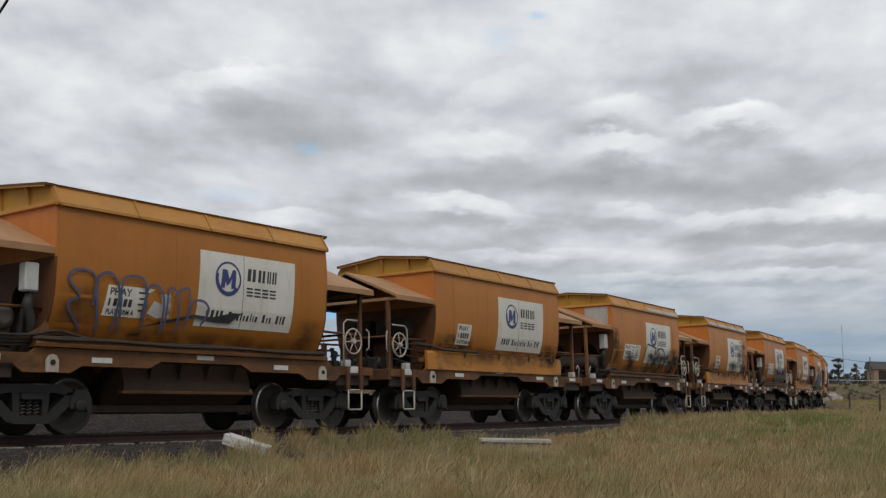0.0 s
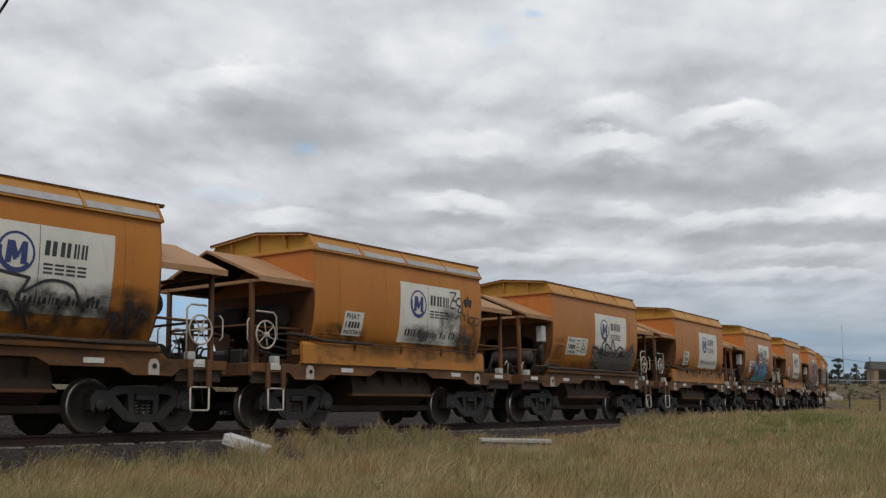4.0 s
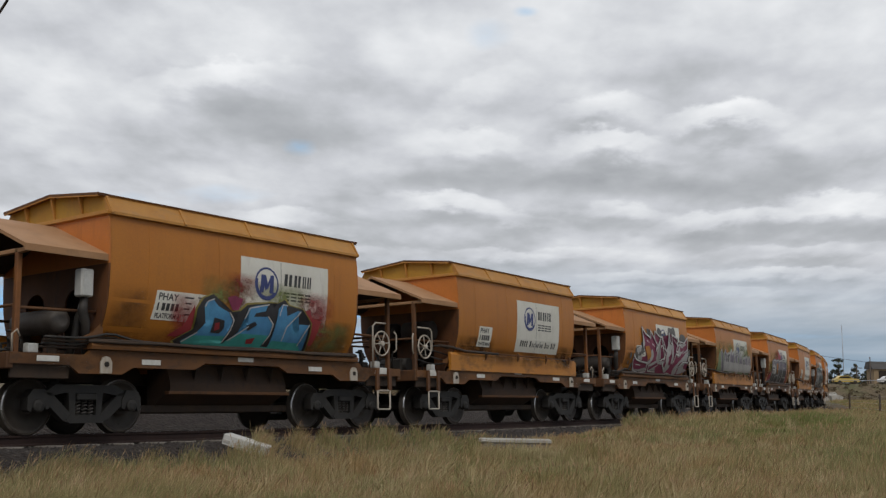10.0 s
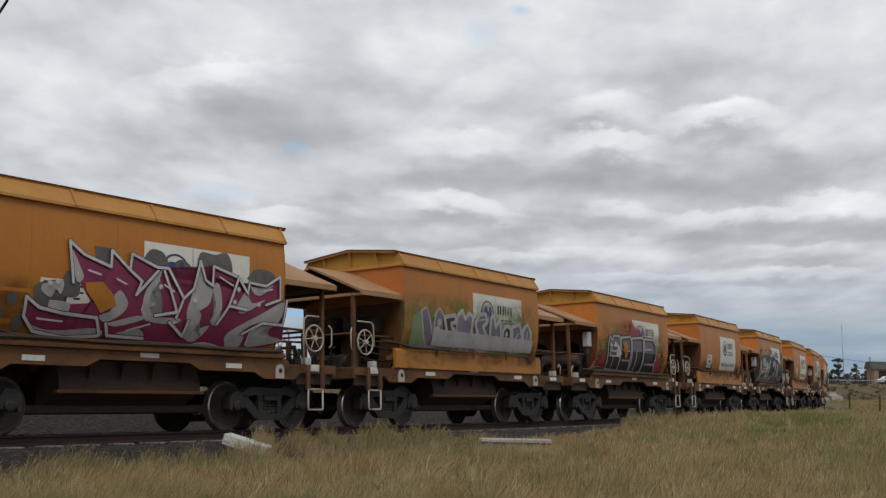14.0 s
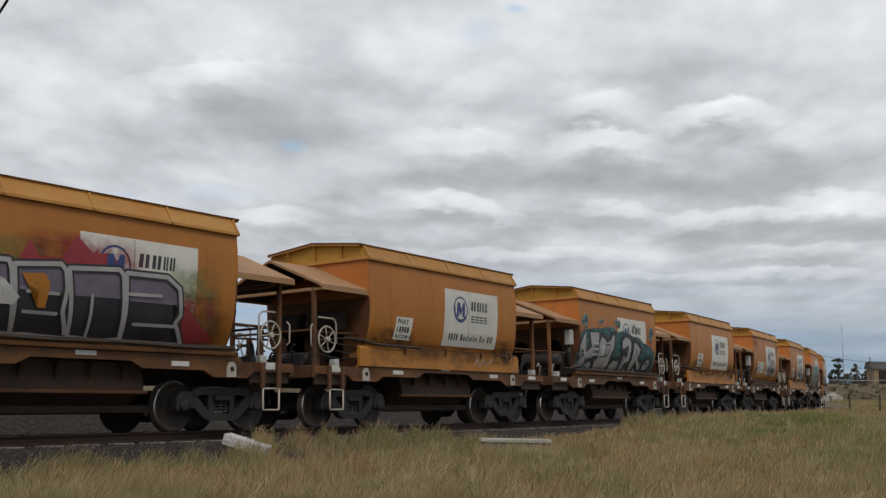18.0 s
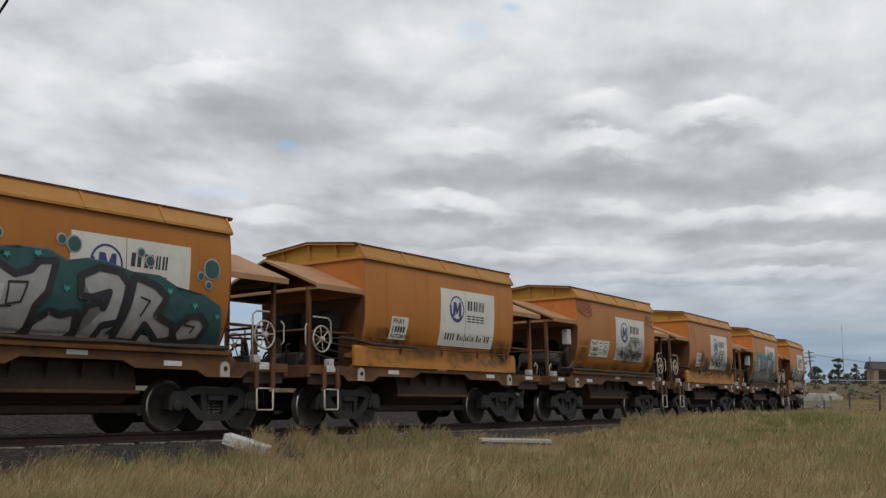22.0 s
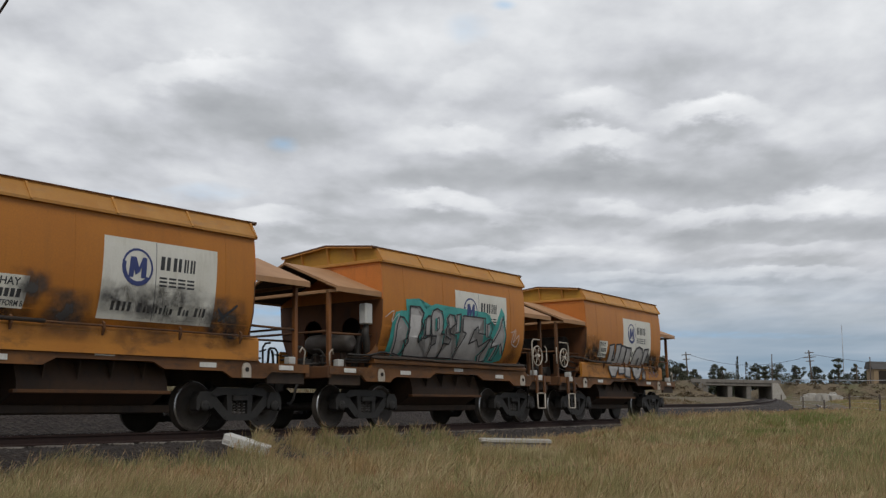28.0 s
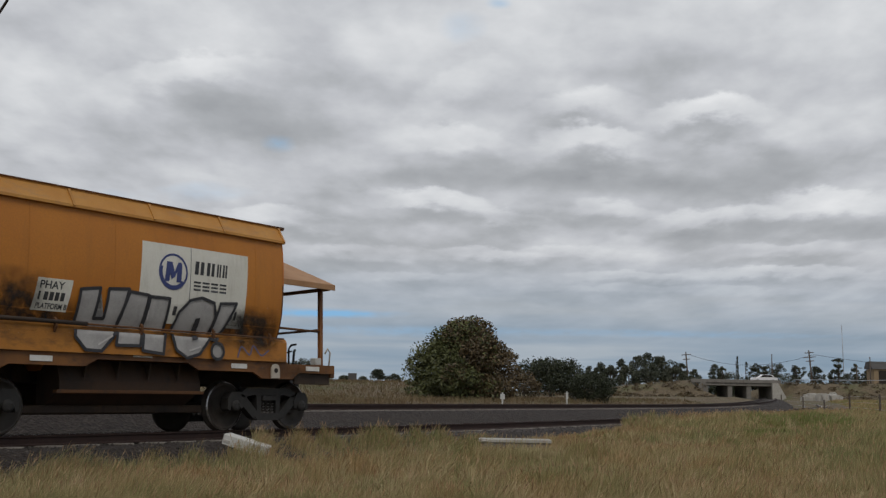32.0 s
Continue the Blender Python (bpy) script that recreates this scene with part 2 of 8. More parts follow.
def raw_mesh(name, verts, faces, mats, parent=None, smooth=False, indices=None):
    me = bpy.data.meshes.new(name)
    me.from_pydata([tuple(map(float, v)) for v in verts], [], faces)
    for m in (mats if isinstance(mats, (list, tuple)) else (mats,)):
        me.materials.append(m)
    if smooth:
        me.polygons.foreach_set("use_smooth", [True] * len(me.polygons))
    if indices is not None:
        me.polygons.foreach_set("material_index", indices)
    me.update()
    ob = new(name, me)
    if parent:
        ob.parent = parent
    return ob


def quads_mesh(name, verts, quads, mats, parent=None, smooth=False):
    """A mesh from arrays of points and of quads (or triangles), fast."""
    me = bpy.data.meshes.new(name)
    n, k = quads.shape
    me.vertices.add(len(verts))
    me.vertices.foreach_set("co", np.asarray(verts, dtype=np.float32).ravel())
    me.loops.add(n * k)
    me.loops.foreach_set("vertex_index", quads.astype(np.int32).ravel())
    me.polygons.add(n)
    me.polygons.foreach_set("loop_start", np.arange(0, n * k, k, dtype=np.int32))
    if smooth:
        me.polygons.foreach_set("use_smooth", np.ones(n, dtype=bool))
    for m in (mats if isinstance(mats, (list, tuple)) else (mats,)):
        me.materials.append(m)
    me.update(calc_edges=True)
    ob = new(name, me)
    if parent:
        ob.parent = parent
    return ob


# ---------------------------------------------------------------- the line of the track
HEAD, CURVE, CURVE2, CURVE3, START = 0.98325, 0.0035148, 2.842e-6, -1.0e-7, (0.0, 27.678)
CANT = 0.045
STEP = 0.25
S_GRID = np.arange(-260.0, 330.0 + STEP, STEP)
TH_GRID = HEAD + CURVE * S_GRID + CURVE2 * S_GRID ** 2 + CURVE3 * np.clip(S_GRID, -120, 190) ** 3
mid_th = (TH_GRID[1:] + TH_GRID[:-1]) / 2
X_GRID = np.concatenate([[0], np.cumsum(np.cos(mid_th) * STEP)])
Y_GRID = np.concatenate([[0], np.cumsum(np.sin(mid_th) * STEP)])
ZERO = int(np.argmin(np.abs(S_GRID)))
X_GRID += START[0] - X_GRID[ZERO]
Y_GRID += START[1] - Y_GRID[ZERO]


def on_line(s):
    """Place and heading of the centre line at s metres along it (away from the camera is plus)."""
    return np.interp(s, S_GRID, X_GRID), np.interp(s, S_GRID, Y_GRID), np.interp(s, S_GRID, TH_GRID)


def beside(s, v, z=0.0, cant=CANT):
    """A point v metres to the camera's side of the centre line and z over the rails, in the canted plane."""
    x, y, th = on_line(s)
    v2, z2 = v * math.cos(cant) - z * math.sin(cant), z * math.cos(cant) + v * math.sin(cant)
    return np.array([x + v2 * np.sin(th), y - v2 * np.cos(th), z2 + 0 * x])


PITCH = 10.3134                         # length of a wagon over its couplers
BOGIES = 6.51                          # between bogie centres
WHEELBASE = 1.79
RADIUS = 0.46


SLACK_T = [0, 2, 4, 5.5, 6.5, 8, 9.5, 11, 13, 16, 19, 20, 21, 22, 23.5, 24.7, 25.5, 28, 29.5, 32]
SLACK = [0.02, -0.05, -0.04, -0.03, -0.05, -0.01, 0.06, 0.03, 0.03, -0.04, -0.09, -0.10, 0.0, 0.04, 0.0, 0.07, -0.03, -0.08, 0.04, 0.0]


def train_s(t):
    """Where the middle of the fourteenth wagon is at t seconds: the train slows a little, with slack running in and out."""
    return float(np.interp(t, SLACK_T, SLACK)) + (((-2.22836e-05 * t + 0.001174825) * t + 0.0088457145) * t - 6.274738) * t + 124.600313


def wagon_pose(t, i):
    s = train_s(t) + (i - 13) * PITCH
    xa, ya, _ = on_line(s - BOGIES / 2)
    xb, yb, _ = on_line(s + BOGIES / 2)
    m = pose((xa + xb) / 2, (ya + yb) / 2, 0, 0, 0, math.degrees(math.atan2(yb - ya, xb - xa))) @ pose(0, 0, 0, -math.degrees(CANT))
    return m if i % 2 == 0 else m @ pose(0, 0, 0, 0, 0, 180)


# ---------------------------------------------------------------- ground, clouds and track beds
def track_coords(x, y):
    """Metres along the line and to the camera's side of it."""
    x, y = np.asarray(x, float), np.asarray(y, float)
    s = (x - START[0]) * math.cos(HEAD) + (y - START[1]) * math.sin(HEAD)
    for _ in range(6):
        s = np.clip(s, S_GRID[0], S_GRID[-1])
        px_, py_, th = on_line(s)
        s = s + 0.8 * ((x - px_) * np.cos(th) + (y - py_) * np.sin(th))
    s = np.clip(s, S_GRID[0], S_GRID[-1])
    px_, py_, th = on_line(s)
    v = (x - px_) * np.sin(th) - (y - py_) * np.cos(th)
    return s, np.where(np.hypot(x - px_, y - py_) > 120, np.hypot(x - px_, y - py_) * np.sign(v), v)


def ease(x, a, b):
    t = np.clip((x - a) / (b - a), 0, 1)
    return t * t * (3 - 2 * t)


def ground_height(x, y):
    x, y = np.asarray(x, float), np.asarray(y, float)
    s, v = track_coords(x, y)
    far = ease(np.hypot(x, y), 70, 160)
    near_side = -0.66 + (0.34 * ease(s, -9, 4) + 0.20 * ease(s, 3, 14)) * ease(v, 1.9, 3.2)
    back_side = -0.70 + 0.95 * ease(-v, 8.5, 13.5)
    z = np.where(v > 0, near_side, back_side)
    z = np.where(v > 2.0, z, np.where(v > -9, -0.72, z))
    z = z * (1 - far) + far * (np.where(v > -9, -0.15, 0.22) + 0.009 * np.clip(x, -150, 150))
    # grassed bank on the inside of the curve
    z = z + 1.28 * ease(y, 60, 94) * (1 - ease(y, 112, 150)) * (1 - ease(x, -2, 6)) * ease(x, -140, -90)
    # road ramps up to the overbridge
    ramp_y = ease(y, 173, 183) * (1 - ease(y, 193, 210))
    z = z + ramp_y * (2.95 * np.clip((x - 14) / 30.0, 0, 1) * (1 - ease(x, 44.0, 45.2)) + 2.85 * ease(x, 58.3, 59.6))
    z = z + 0.05 * np.sin(x * 0.7 + 1.3 * np.sin(y * 0.31)) * np.sin(y * 0.53 + 0.6) * ease(np.abs(v), 4.5, 7.5)
    return z


def grass_ground(nt, b):
    v = coords(nt)
    big = noise_of(nt, v, 0.16, 4, 0.6)
    small = noise_of(nt, v, 2.6, 6, 0.7)
    dry = ramp(nt, small, [(0.30, (0.065, 0.049, 0.028)), (0.55, (0.135, 0.100, 0.055)), (0.80, (0.21, 0.162, 0.092))])
    green = ramp(nt, small, [(0.30, (0.045, 0.055, 0.018)), (0.60, (0.10, 0.115, 0.035)), (0.85, (0.17, 0.17, 0.06))])
    f = ramp(nt, big, [(0.50, (0, 0, 0)), (0.70, (0.8, 0.8, 0.8))])
    nt.links.new(mix(nt, f, dry, green), b.inputs["Base Color"])
    b.inputs["Roughness"].default_value = 0.95
    bump(nt, b, noise_of(nt, v, 9.0, 5, 0.7), 0.8, 0.12)


def gravel(nt, b):
    v = coords(nt)
    cell = node(nt, "ShaderNodeTexVoronoi", Scale=17.0)
    nt.links.new(v, cell.inputs["Vector"])
    tone = ramp(nt, cell.outputs["Color"], [(0.1, (0.017, 0.013, 0.0105)), (0.5, (0.032, 0.0248, 0.0205)), (0.9, (0.062, 0.050, 0.041))])
    dust = ramp(nt, noise_of(nt, v, 0.5, 5, 0.6), [(0.4, (0, 0, 0)), (0.7, (0.6, 0.6, 0.6))])
    col = mix(nt, dust, tone, (0.036, 0.0245, 0.018))
    nt.links.new(col, b.inputs["Base Color"])
    b.inputs["Roughness"].default_value = 0.95
    bump(nt, b, cell.outputs["Distance"], 1.0, 0.05)


GRASS_GROUND = material("dry_grass_ground", grass_ground)
GRAVEL = material("grey_ballast", gravel)

# one sheet of ground, finer near the line
g_r = np.concatenate([[0, 4, 8], np.arange(10, 60, 0.8), np.arange(60, 230, 2.5), np.geomspace(230, 4800, 26)])
g_a = np.concatenate([np.radians(np.arange(-180, -70, 10.0)), np.radians(np.arange(-70, 70, 0.8)), np.radians(np.arange(70, 180.1, 10.0))])
gx = g_r[:, None] * np.sin(g_a)[None, :]
gy = g_r[:, None] * np.cos(g_a)[None, :]
gz = ground_height(gx, gy)
nr, na = gx.shape
idx = np.arange(nr * na).reshape(nr, na)
quads = np.stack([idx[:-1, :-1], idx[:-1, 1:], idx[1:, 1:], idx[1:, :-1]], -1).reshape(-1, 4)
ground = quads_mesh("ground", np.stack([gx, gy, gz], -1).reshape(-1, 3), quads[:, ::-1], GRASS_GROUND, smooth=True)
tagged(ground, "dry grassy ground beside the railway", "ground", kind="structure")


# high cloud, which drifts slowly over
# broad lighter and darker parts of the deck: bearing and height in lens units, half widths, how much lighter or darker
PALE_HEAPS = [(420, 115, 70, 45, 0.07), (560, 60, 130, 50, 0.07), (690, 85, 50, 40, 0.06), (100, 205, 90, 28, 0.05), (860, 140, 70, 40, 0.05), (1000, 60, 130, 40, 0.06), (1230, 40, 110, 35, 0.04), (800, 290, 110, 22, 0.02)]
DARK_HEAPS = [(640, 155, 110, 40, -0.09), (440, 195, 80, 28, -0.07), (550, 232, 90, 24, -0.07), (330, 40, 60, 50, -0.05), (90, 40, 120, 40, -0.03), (20, 170, 40, 30, -0.04), (1110, 128, 110, 20, -0.06), (1320, 112, 120, 22, -0.06), (1480, 130, 90, 26, -0.04), (900, 180, 70, 18, -0.03), (1190, 195, 50, 26, -0.03), (1150, 322, 260, 22, -0.09), (1420, 288, 120, 26, -0.08), (1290, 262, 110, 20, -0.03), (790, 312, 100, 13, -0.07), (900, 385, 120, 16, -0.06), (1090, 398, 140, 10, -0.03), (1480, 398, 120, 14, -0.06), (700, 395, 90, 14, -0.05), (1250, 415, 160, 10, -0.04)]
# cloud tops lit from above with shaded undersides: middle, half length, slope, thickness, strength
HIGH_RIDGES = [(1308, 168, 92, -0.03, 30, 0.24), (1085, 162, 80, -0.10, 24, 0.13), (1100, 226, 100, 0.02, 32, 0.17), (845, 226, 90, 0.04, 28, 0.11), (850, 128, 90, -0.62, 40, 0.06), (390, 108, 130, -0.12, 34, 0.12)]
LOW_RIDGES = [(812, 342, 90, 0.12, 20, 0.19), (1490, 340, 130, -0.11, 26, 0.14), (1290, 370, 110, -0.17, 20, 0.13), (1110, 356, 75, -0.02, 18, 0.10), (520, 374, 100, 0.02, 20, 0.13), (940, 376, 70, 0.03, 16, 0.07), (1440, 428, 170, -0.05, 13, 0.08), (880, 442, 120, 0.02, 13, 0.10), (1020, 438, 110, 0.0, 12, 0.08), (1400, 470, 170, -0.03, 12, 0.13), (1130, 480, 120, 0.0, 10, 0.09), (650, 440, 120, 0.02, 14, 0.08), (1230, 505, 240, 0.0, 8, 0.07), (760, 486, 150, 0.0, 10, 0.07)]
GAPS = [(541, 258, 26, 15, 0.42), (952, 2, 20, 9, 0.42), (885, 45, 45, 32, 0.22), (400, 345, 90, 20, 0.24), (165, 362, 110, 20, 0.28), (90, 545, 330, 40, 0.90), (610, 558, 90, 6, 0.95), (760, 588, 200, 9, 0.30), (1200, 588, 300, 7, 0.30)]


def cloud_look(nt, b):
    nt.nodes.remove(b)
    tc = nt.nodes.new("ShaderNodeTexCoord")
    sep = nt.nodes.new("ShaderNodeSeparateXYZ")
    nt.links.new(tc.outputs["Object"], sep.inputs[0])
    az = math_of(nt, "DIVIDE", sep.outputs["X"], sep.outputs["Y"])
    el = math_of(nt, "DIVIDE", sep.outputs["Z"], sep.outputs["Y"])
    # farther parts of the deck are smaller and closer together
    rise = math_of(nt, "MAXIMUM", math_of(nt, "ADD", el, 0.035), 0.01)
    lift = math_of(nt, "LOGARITHM", rise, math.e)
    across = math_of(nt, "MULTIPLY", az, math_of(nt, "POWER", rise, -0.5))

    def field(nearer, sx, sy, detail, rough, seed):
        cmb = nt.nodes.new("ShaderNodeCombineXYZ")
        nt.links.new(math_of(nt, "MULTIPLY", across, sx), cmb.inputs[0])
        nt.links.new(math_of(nt, "MULTIPLY", math_of(nt, "ADD", lift, nearer), sy), cmb.inputs[1])
        cmb.inputs[2].default_value = seed
        n = node(nt, "ShaderNodeTexNoise", Scale=1.0, Detail=detail, Roughness=rough)
        nt.links.new(cmb.outputs[0], n.inputs["Vector"])
        return n.outputs[0]

    def gauss(q):
        return math_of(nt, "POWER", 2.718, math_of(nt, "MULTIPLY", q, -1.0))

    puff = field(0.0, 11.0, 12.0, 6, 0.56, 5.1)
    swell = field(0.0, 5.0, 4.0, 2, 0.5, 1.2)
    wobble = math_of(nt, "ADD", math_of(nt, "MULTIPLY", math_of(nt, "SUBTRACT", puff, 0.5), 2.9), math_of(nt, "MULTIPLY", math_of(nt, "SUBTRACT", swell, 0.5), 0.9))

    def lump(px, py, rx, ry, amount):
        dx = math_of(nt, "MULTIPLY", math_of(nt, "SUBTRACT", az, (px - 784) / 1857.0), 1857.0 / rx)
        dy = math_of(nt, "MULTIPLY", math_of(nt, "SUBTRACT", el, (691 - py + 0.009 * (px - 784)) / 1857.0), 1857.0 / ry)
        dx = math_of(nt, "ADD", dx, math_of(nt, "MULTIPLY", wobble, 0.16))
        dy = math_of(nt, "ADD", dy, math_of(nt, "MULTIPLY", wobble, 0.28))
        q = math_of(nt, "ADD", math_of(nt, "MULTIPLY", dx, dx), math_of(nt, "MULTIPLY", dy, dy))
        return math_of(nt, "MULTIPLY", gauss(q), amount)

    def ridge(px, py, rx, slope, thick, amount):
        dx = math_of(nt, "SUBTRACT", az, (px - 784) / 1857.0)
        y = math_of(nt, "ADD", math_of(nt, "SUBTRACT", (691 - py + 0.009 * (px - 784)) / 1857.0, el), math_of(nt, "MULTIPLY", dx, -slope))
        fx = math_of(nt, "MULTIPLY", dx, 1857.0 / rx)
        bow = math_of(nt, "MULTIPLY", math_of(nt, "MULTIPLY", fx, fx), -0.55)
        d = math_of(nt, "ADD", math_of(nt, "ADD", math_of(nt, "MULTIPLY", y, 1857.0 / thick), wobble), bow)
        body = ramp(nt, math_of(nt, "ADD", math_of(nt, "MULTIPLY", d, 0.2), 0.3), [(0.19, (0.5, 0.5, 0.5)), (0.31, (0.90, 0.90, 0.90)), (0.45, (0.82, 0.82, 0.82)), (0.68, (0.30, 0.30, 0.30)), (1.0, (0.5, 0.5, 0.5))], "EASE")
        return math_of(nt, "MULTIPLY", math_of(nt, "MULTIPLY", math_of(nt, "SUBTRACT", body, 0.5), gauss(math_of(nt, "MULTIPLY", fx, fx))), 2.0 * amount)

    big = field(0.0, 3.4, 3.0, 2, 0.45, 2.3)
    # each heap shows a lit side above a shaded base
    nearer = field(0.07, 6.5, 7.0, 4, 0.48, 3.3)
    farther = field(-0.07, 6.5, 7.0, 4, 0.48, 3.3)
    fine = field(0.0, 22.0, 20.0, 3, 0.5, 7.7)
    h = math_of(nt, "ADD", math_of(nt, "MULTIPLY", big, 0.24), math_of(nt, "MULTIPLY", fine, 0.09))
    h = math_of(nt, "ADD", h, math_of(nt, "MULTIPLY", math_of(nt, "SUBTRACT", farther, nearer), 0.20))
    h = math_of(nt, "ADD", h, 0.308)
    h = math_of(nt, "ADD", h, ramp(nt, el, [(0.05, (0, 0, 0)), (0.22, (0.02, 0.02, 0.02)), (0.34, (0.075, 0.075, 0.075))]))
    for row in PALE_HEAPS + DARK_HEAPS:
        h = math_of(nt, "ADD", h, lump(*row))
    for row in HIGH_RIDGES + LOW_RIDGES:
        h = math_of(nt, "ADD", h, ridge(*row))
    col = ramp(nt, h, [(0.30, (0.347, 0.364, 0.388)), (0.42, (0.466, 0.485, 0.512)), (0.50, (0.592, 0.61, 0.648)), (0.57, (0.71, 0.73, 0.76)), (0.68, (0.885, 0.90, 0.92))])
    low = ramp(nt, el, [(0.035, (0.95, 0.95, 0.95)), (0.075, (0.60, 0.60, 0.60)), (0.13, (0, 0, 0))])
    band = field(0.0, 1.2, 4.5, 3, 0.5, 4.4)
    bands = ramp(nt, band, [(0.34, (0.250, 0.345, 0.445)), (0.50, (0.315, 0.400, 0.492)), (0.66, (0.42, 0.485, 0.55))])
    col = mix(nt, low, col, bands)
    gap = None
    for row in GAPS:
        gap = lump(*row) if gap is None else math_of(nt, "ADD", gap, lump(*row))
    ragged = math_of(nt, "MULTIPLY", gap, math_of(nt, "ADD", math_of(nt, "MULTIPLY", fine, 1.6), 0.2))
    col = mix(nt, ramp(nt, ragged, [(0.08, (0, 0, 0)), (0.9, (1, 1, 1))]), col, (0.27, 0.52, 0.80))
    em = nt.nodes.new("ShaderNodeEmission")
    nt.links.new(col, em.inputs["Color"])
    nt.links.new(em.outputs[0], nt.nodes["Material Output"].inputs[0])


CLOUD = material("grey_cloud_deck", cloud_look)
CLOUD.cycles.emission_sampling = "NONE"
c_r = np.linspace(700, 4600, 40)
c_a = np.radians(np.linspace(-62, 62, 50))
cx_, cy_ = c_r[:, None] * np.sin(c_a), c_r[:, None] * np.cos(c_a)
cz_ = 400 * (1 - (c_r / 4600) ** 2)[:, None] + 0 * cx_ - 30
ci = np.arange(cx_.size).reshape(cx_.shape)
cloud_deck = quads_mesh("cloud_deck", np.stack([cx_, cy_, cz_], -1).reshape(-1, 3), np.stack([ci[:-1, :-1], ci[1:, :-1], ci[1:, 1:], ci[:-1, 1:]], -1).reshape(-1, 4), CLOUD, smooth=True)
tagged(cloud_deck, "broken grey and white cloud deck drifting over", "sky", kind="structure")


def swept(name, section, s0, s1, step, mats, place, parent=None, indices=None, smooth=False, closed=True):
    """A section of (v, z) drawn along the line."""
    ss = np.arange(s0, s1 + step / 2, step)
    n = len(section)
    verts = []
    for s in ss:
        for v, z in section:
            verts.append(place(s, v, z))
    faces, ids = [], []
    m = n if closed else n - 1
    for i in range(len(ss) - 1):
        for k in range(m):
            faces.append((i * n + k, (i + 1) * n + k, (i + 1) * n + (k + 1) % n, i * n + (k + 1) % n))
            ids.append(indices[k] if indices else 0)
    return raw_mesh(name, verts, faces, mats, parent, smooth, ids)


RAIL_SECTION = [(-0.07, -0.17), (-0.07, -0.155), (-0.012, -0.13), (-0.012, -0.045), (-0.035, -0.03), (-0.035, -0.004), (-0.028, 0.0), (0.028, 0.0), (0.035, -0.004), (0.035, -0.03), (0.012, -0.045), (0.012, -0.13), (0.07, -0.155), (0.07, -0.17)]
RAIL_IDS = [0] * 6 + [1] + [0] * 7
bed_1 = swept("ballast_bed", [(-3.3, -0.74), (-2.4, -0.22), (-1.4, -0.19), (1.5, -0.19), (1.95, -0.23), (2.9, -0.72), (3.1, -0.95), (-3.3, -0.95)], -75, 250, 1.0, GRAVEL, beside)
tagged(bed_1, "grey crushed-stone ballast under the near track", "ballast", kind="structure")
track_1 = tagged(new("railway_track"), "rusty rails on sleepers in grey ballast", "railway track", kind="structure")
for v in (-0.753, 0.753):
    swept("rail", [(v + a, b) for a, b in RAIL_SECTION], -75, 250, 1.0, (RAIL_STEEL, RAIL_TOP), beside, track_1, RAIL_IDS)


# the second line, on its own raised bed behind the first
def line_2(s):
    """Offset and rail height of the second line."""
    return -6.3 + 2.0 * ease(s, 5, 80), 0.38 - 0.13 * ease(s, -10, 75) + 0.42 * ease(s, 38, 105)


def beside_2(s, v, z):
    off, top = line_2(s)
    p = beside(s, off + v, 0.0, 0.0)
    p[2] = top + z
    return p


bed_2 = swept("ballast_bed", [(-2.6, -1.0), (-1.6, -0.20), (1.5, -0.19), (2.5, -0.80), (2.7, -1.3), (-2.6, -1.3)], -75, 150, 1.0, GRAVEL, beside_2)
tagged(bed_2, "raised grey ballast bank under the far track", "ballast", kind="structure")
track_2 = tagged(new("railway_track"), "far rusty rails on a raised ballast bank", "railway track", kind="structure")
for v in (-0.753, 0.753):
    swept("rail", [(v + a, b) for a, b in RAIL_SECTION], -75, 150, 1.0, (RAIL_STEEL, RAIL_STEEL), beside_2, track_2, RAIL_IDS)


# ---------------------------------------------------------------- hopper wagon
PROFILE = [(1.40, 1.12), (1.55, 1.22), (1.75, 1.335), (1.95, 1.415), (2.2, 1.475), (2.5, 1.503), (2.8, 1.515), (3.1, 1.512), (3.4, 1.492), (3.66, 1.462)]
MARK_SHIFT = -0.14
HALF = 3.18                            # half the length of the hopper


def half_width(w):
    return float(np.interp(w, [p[0] for p in PROFILE], [p[1] for p in PROFILE]))


def side_point(u, w, off, flip, panel=False):
    """A point on a hopper side: u along it, w over the rails, off proud of the plate. flip: the side with the flat lower panel."""
    y = half_width(w)
    if flip:
        y = max(y, 1.432 if w < 1.70 else 0.0)
    y = -(y + off)
    return (-u, -y, w) if flip else (u, y, w)


def side_patch(name, u0, u1, w0, w1, flip, mat, parent, label="", off=0.008, nu=4, nw=6, skew=0.0):
    """A thin plate bent to the hopper side; skew leans its ends."""
    bm = bmesh.new()
    grids = []
    for o in (off, 0.0005):
        grids.append([[bm.verts.new(side_point(MARK_SHIFT + u0 + (u1 - u0) * i / nu + skew * (j / nw - 0.5), w0 + (w1 - w0) * j / nw, o, flip)) for j in range(nw + 1)] for i in range(nu + 1)])
    a, b = grids
    for i in range(nu):
        for j in range(nw):
            bm.faces.new((a[i][j], a[i + 1][j], a[i + 1][j + 1], a[i][j + 1]))
    rim = [(i, 0) for i in range(nu)] + [(nu, j) for j in range(nw)] + [(i, nw) for i in range(nu, 0, -1)] + [(0, j) for j in range(nw, 0, -1)]
    for (i, j), (k, l) in zip(rim, rim[1:] + rim[:1]):
        bm.faces.new((a[i][j], a[k][l], b[k][l], b[i][j]))
    return part(name, bm, mat, parent, label)


BANDS = [1.45 + 0.07 * k for k in range(28)]


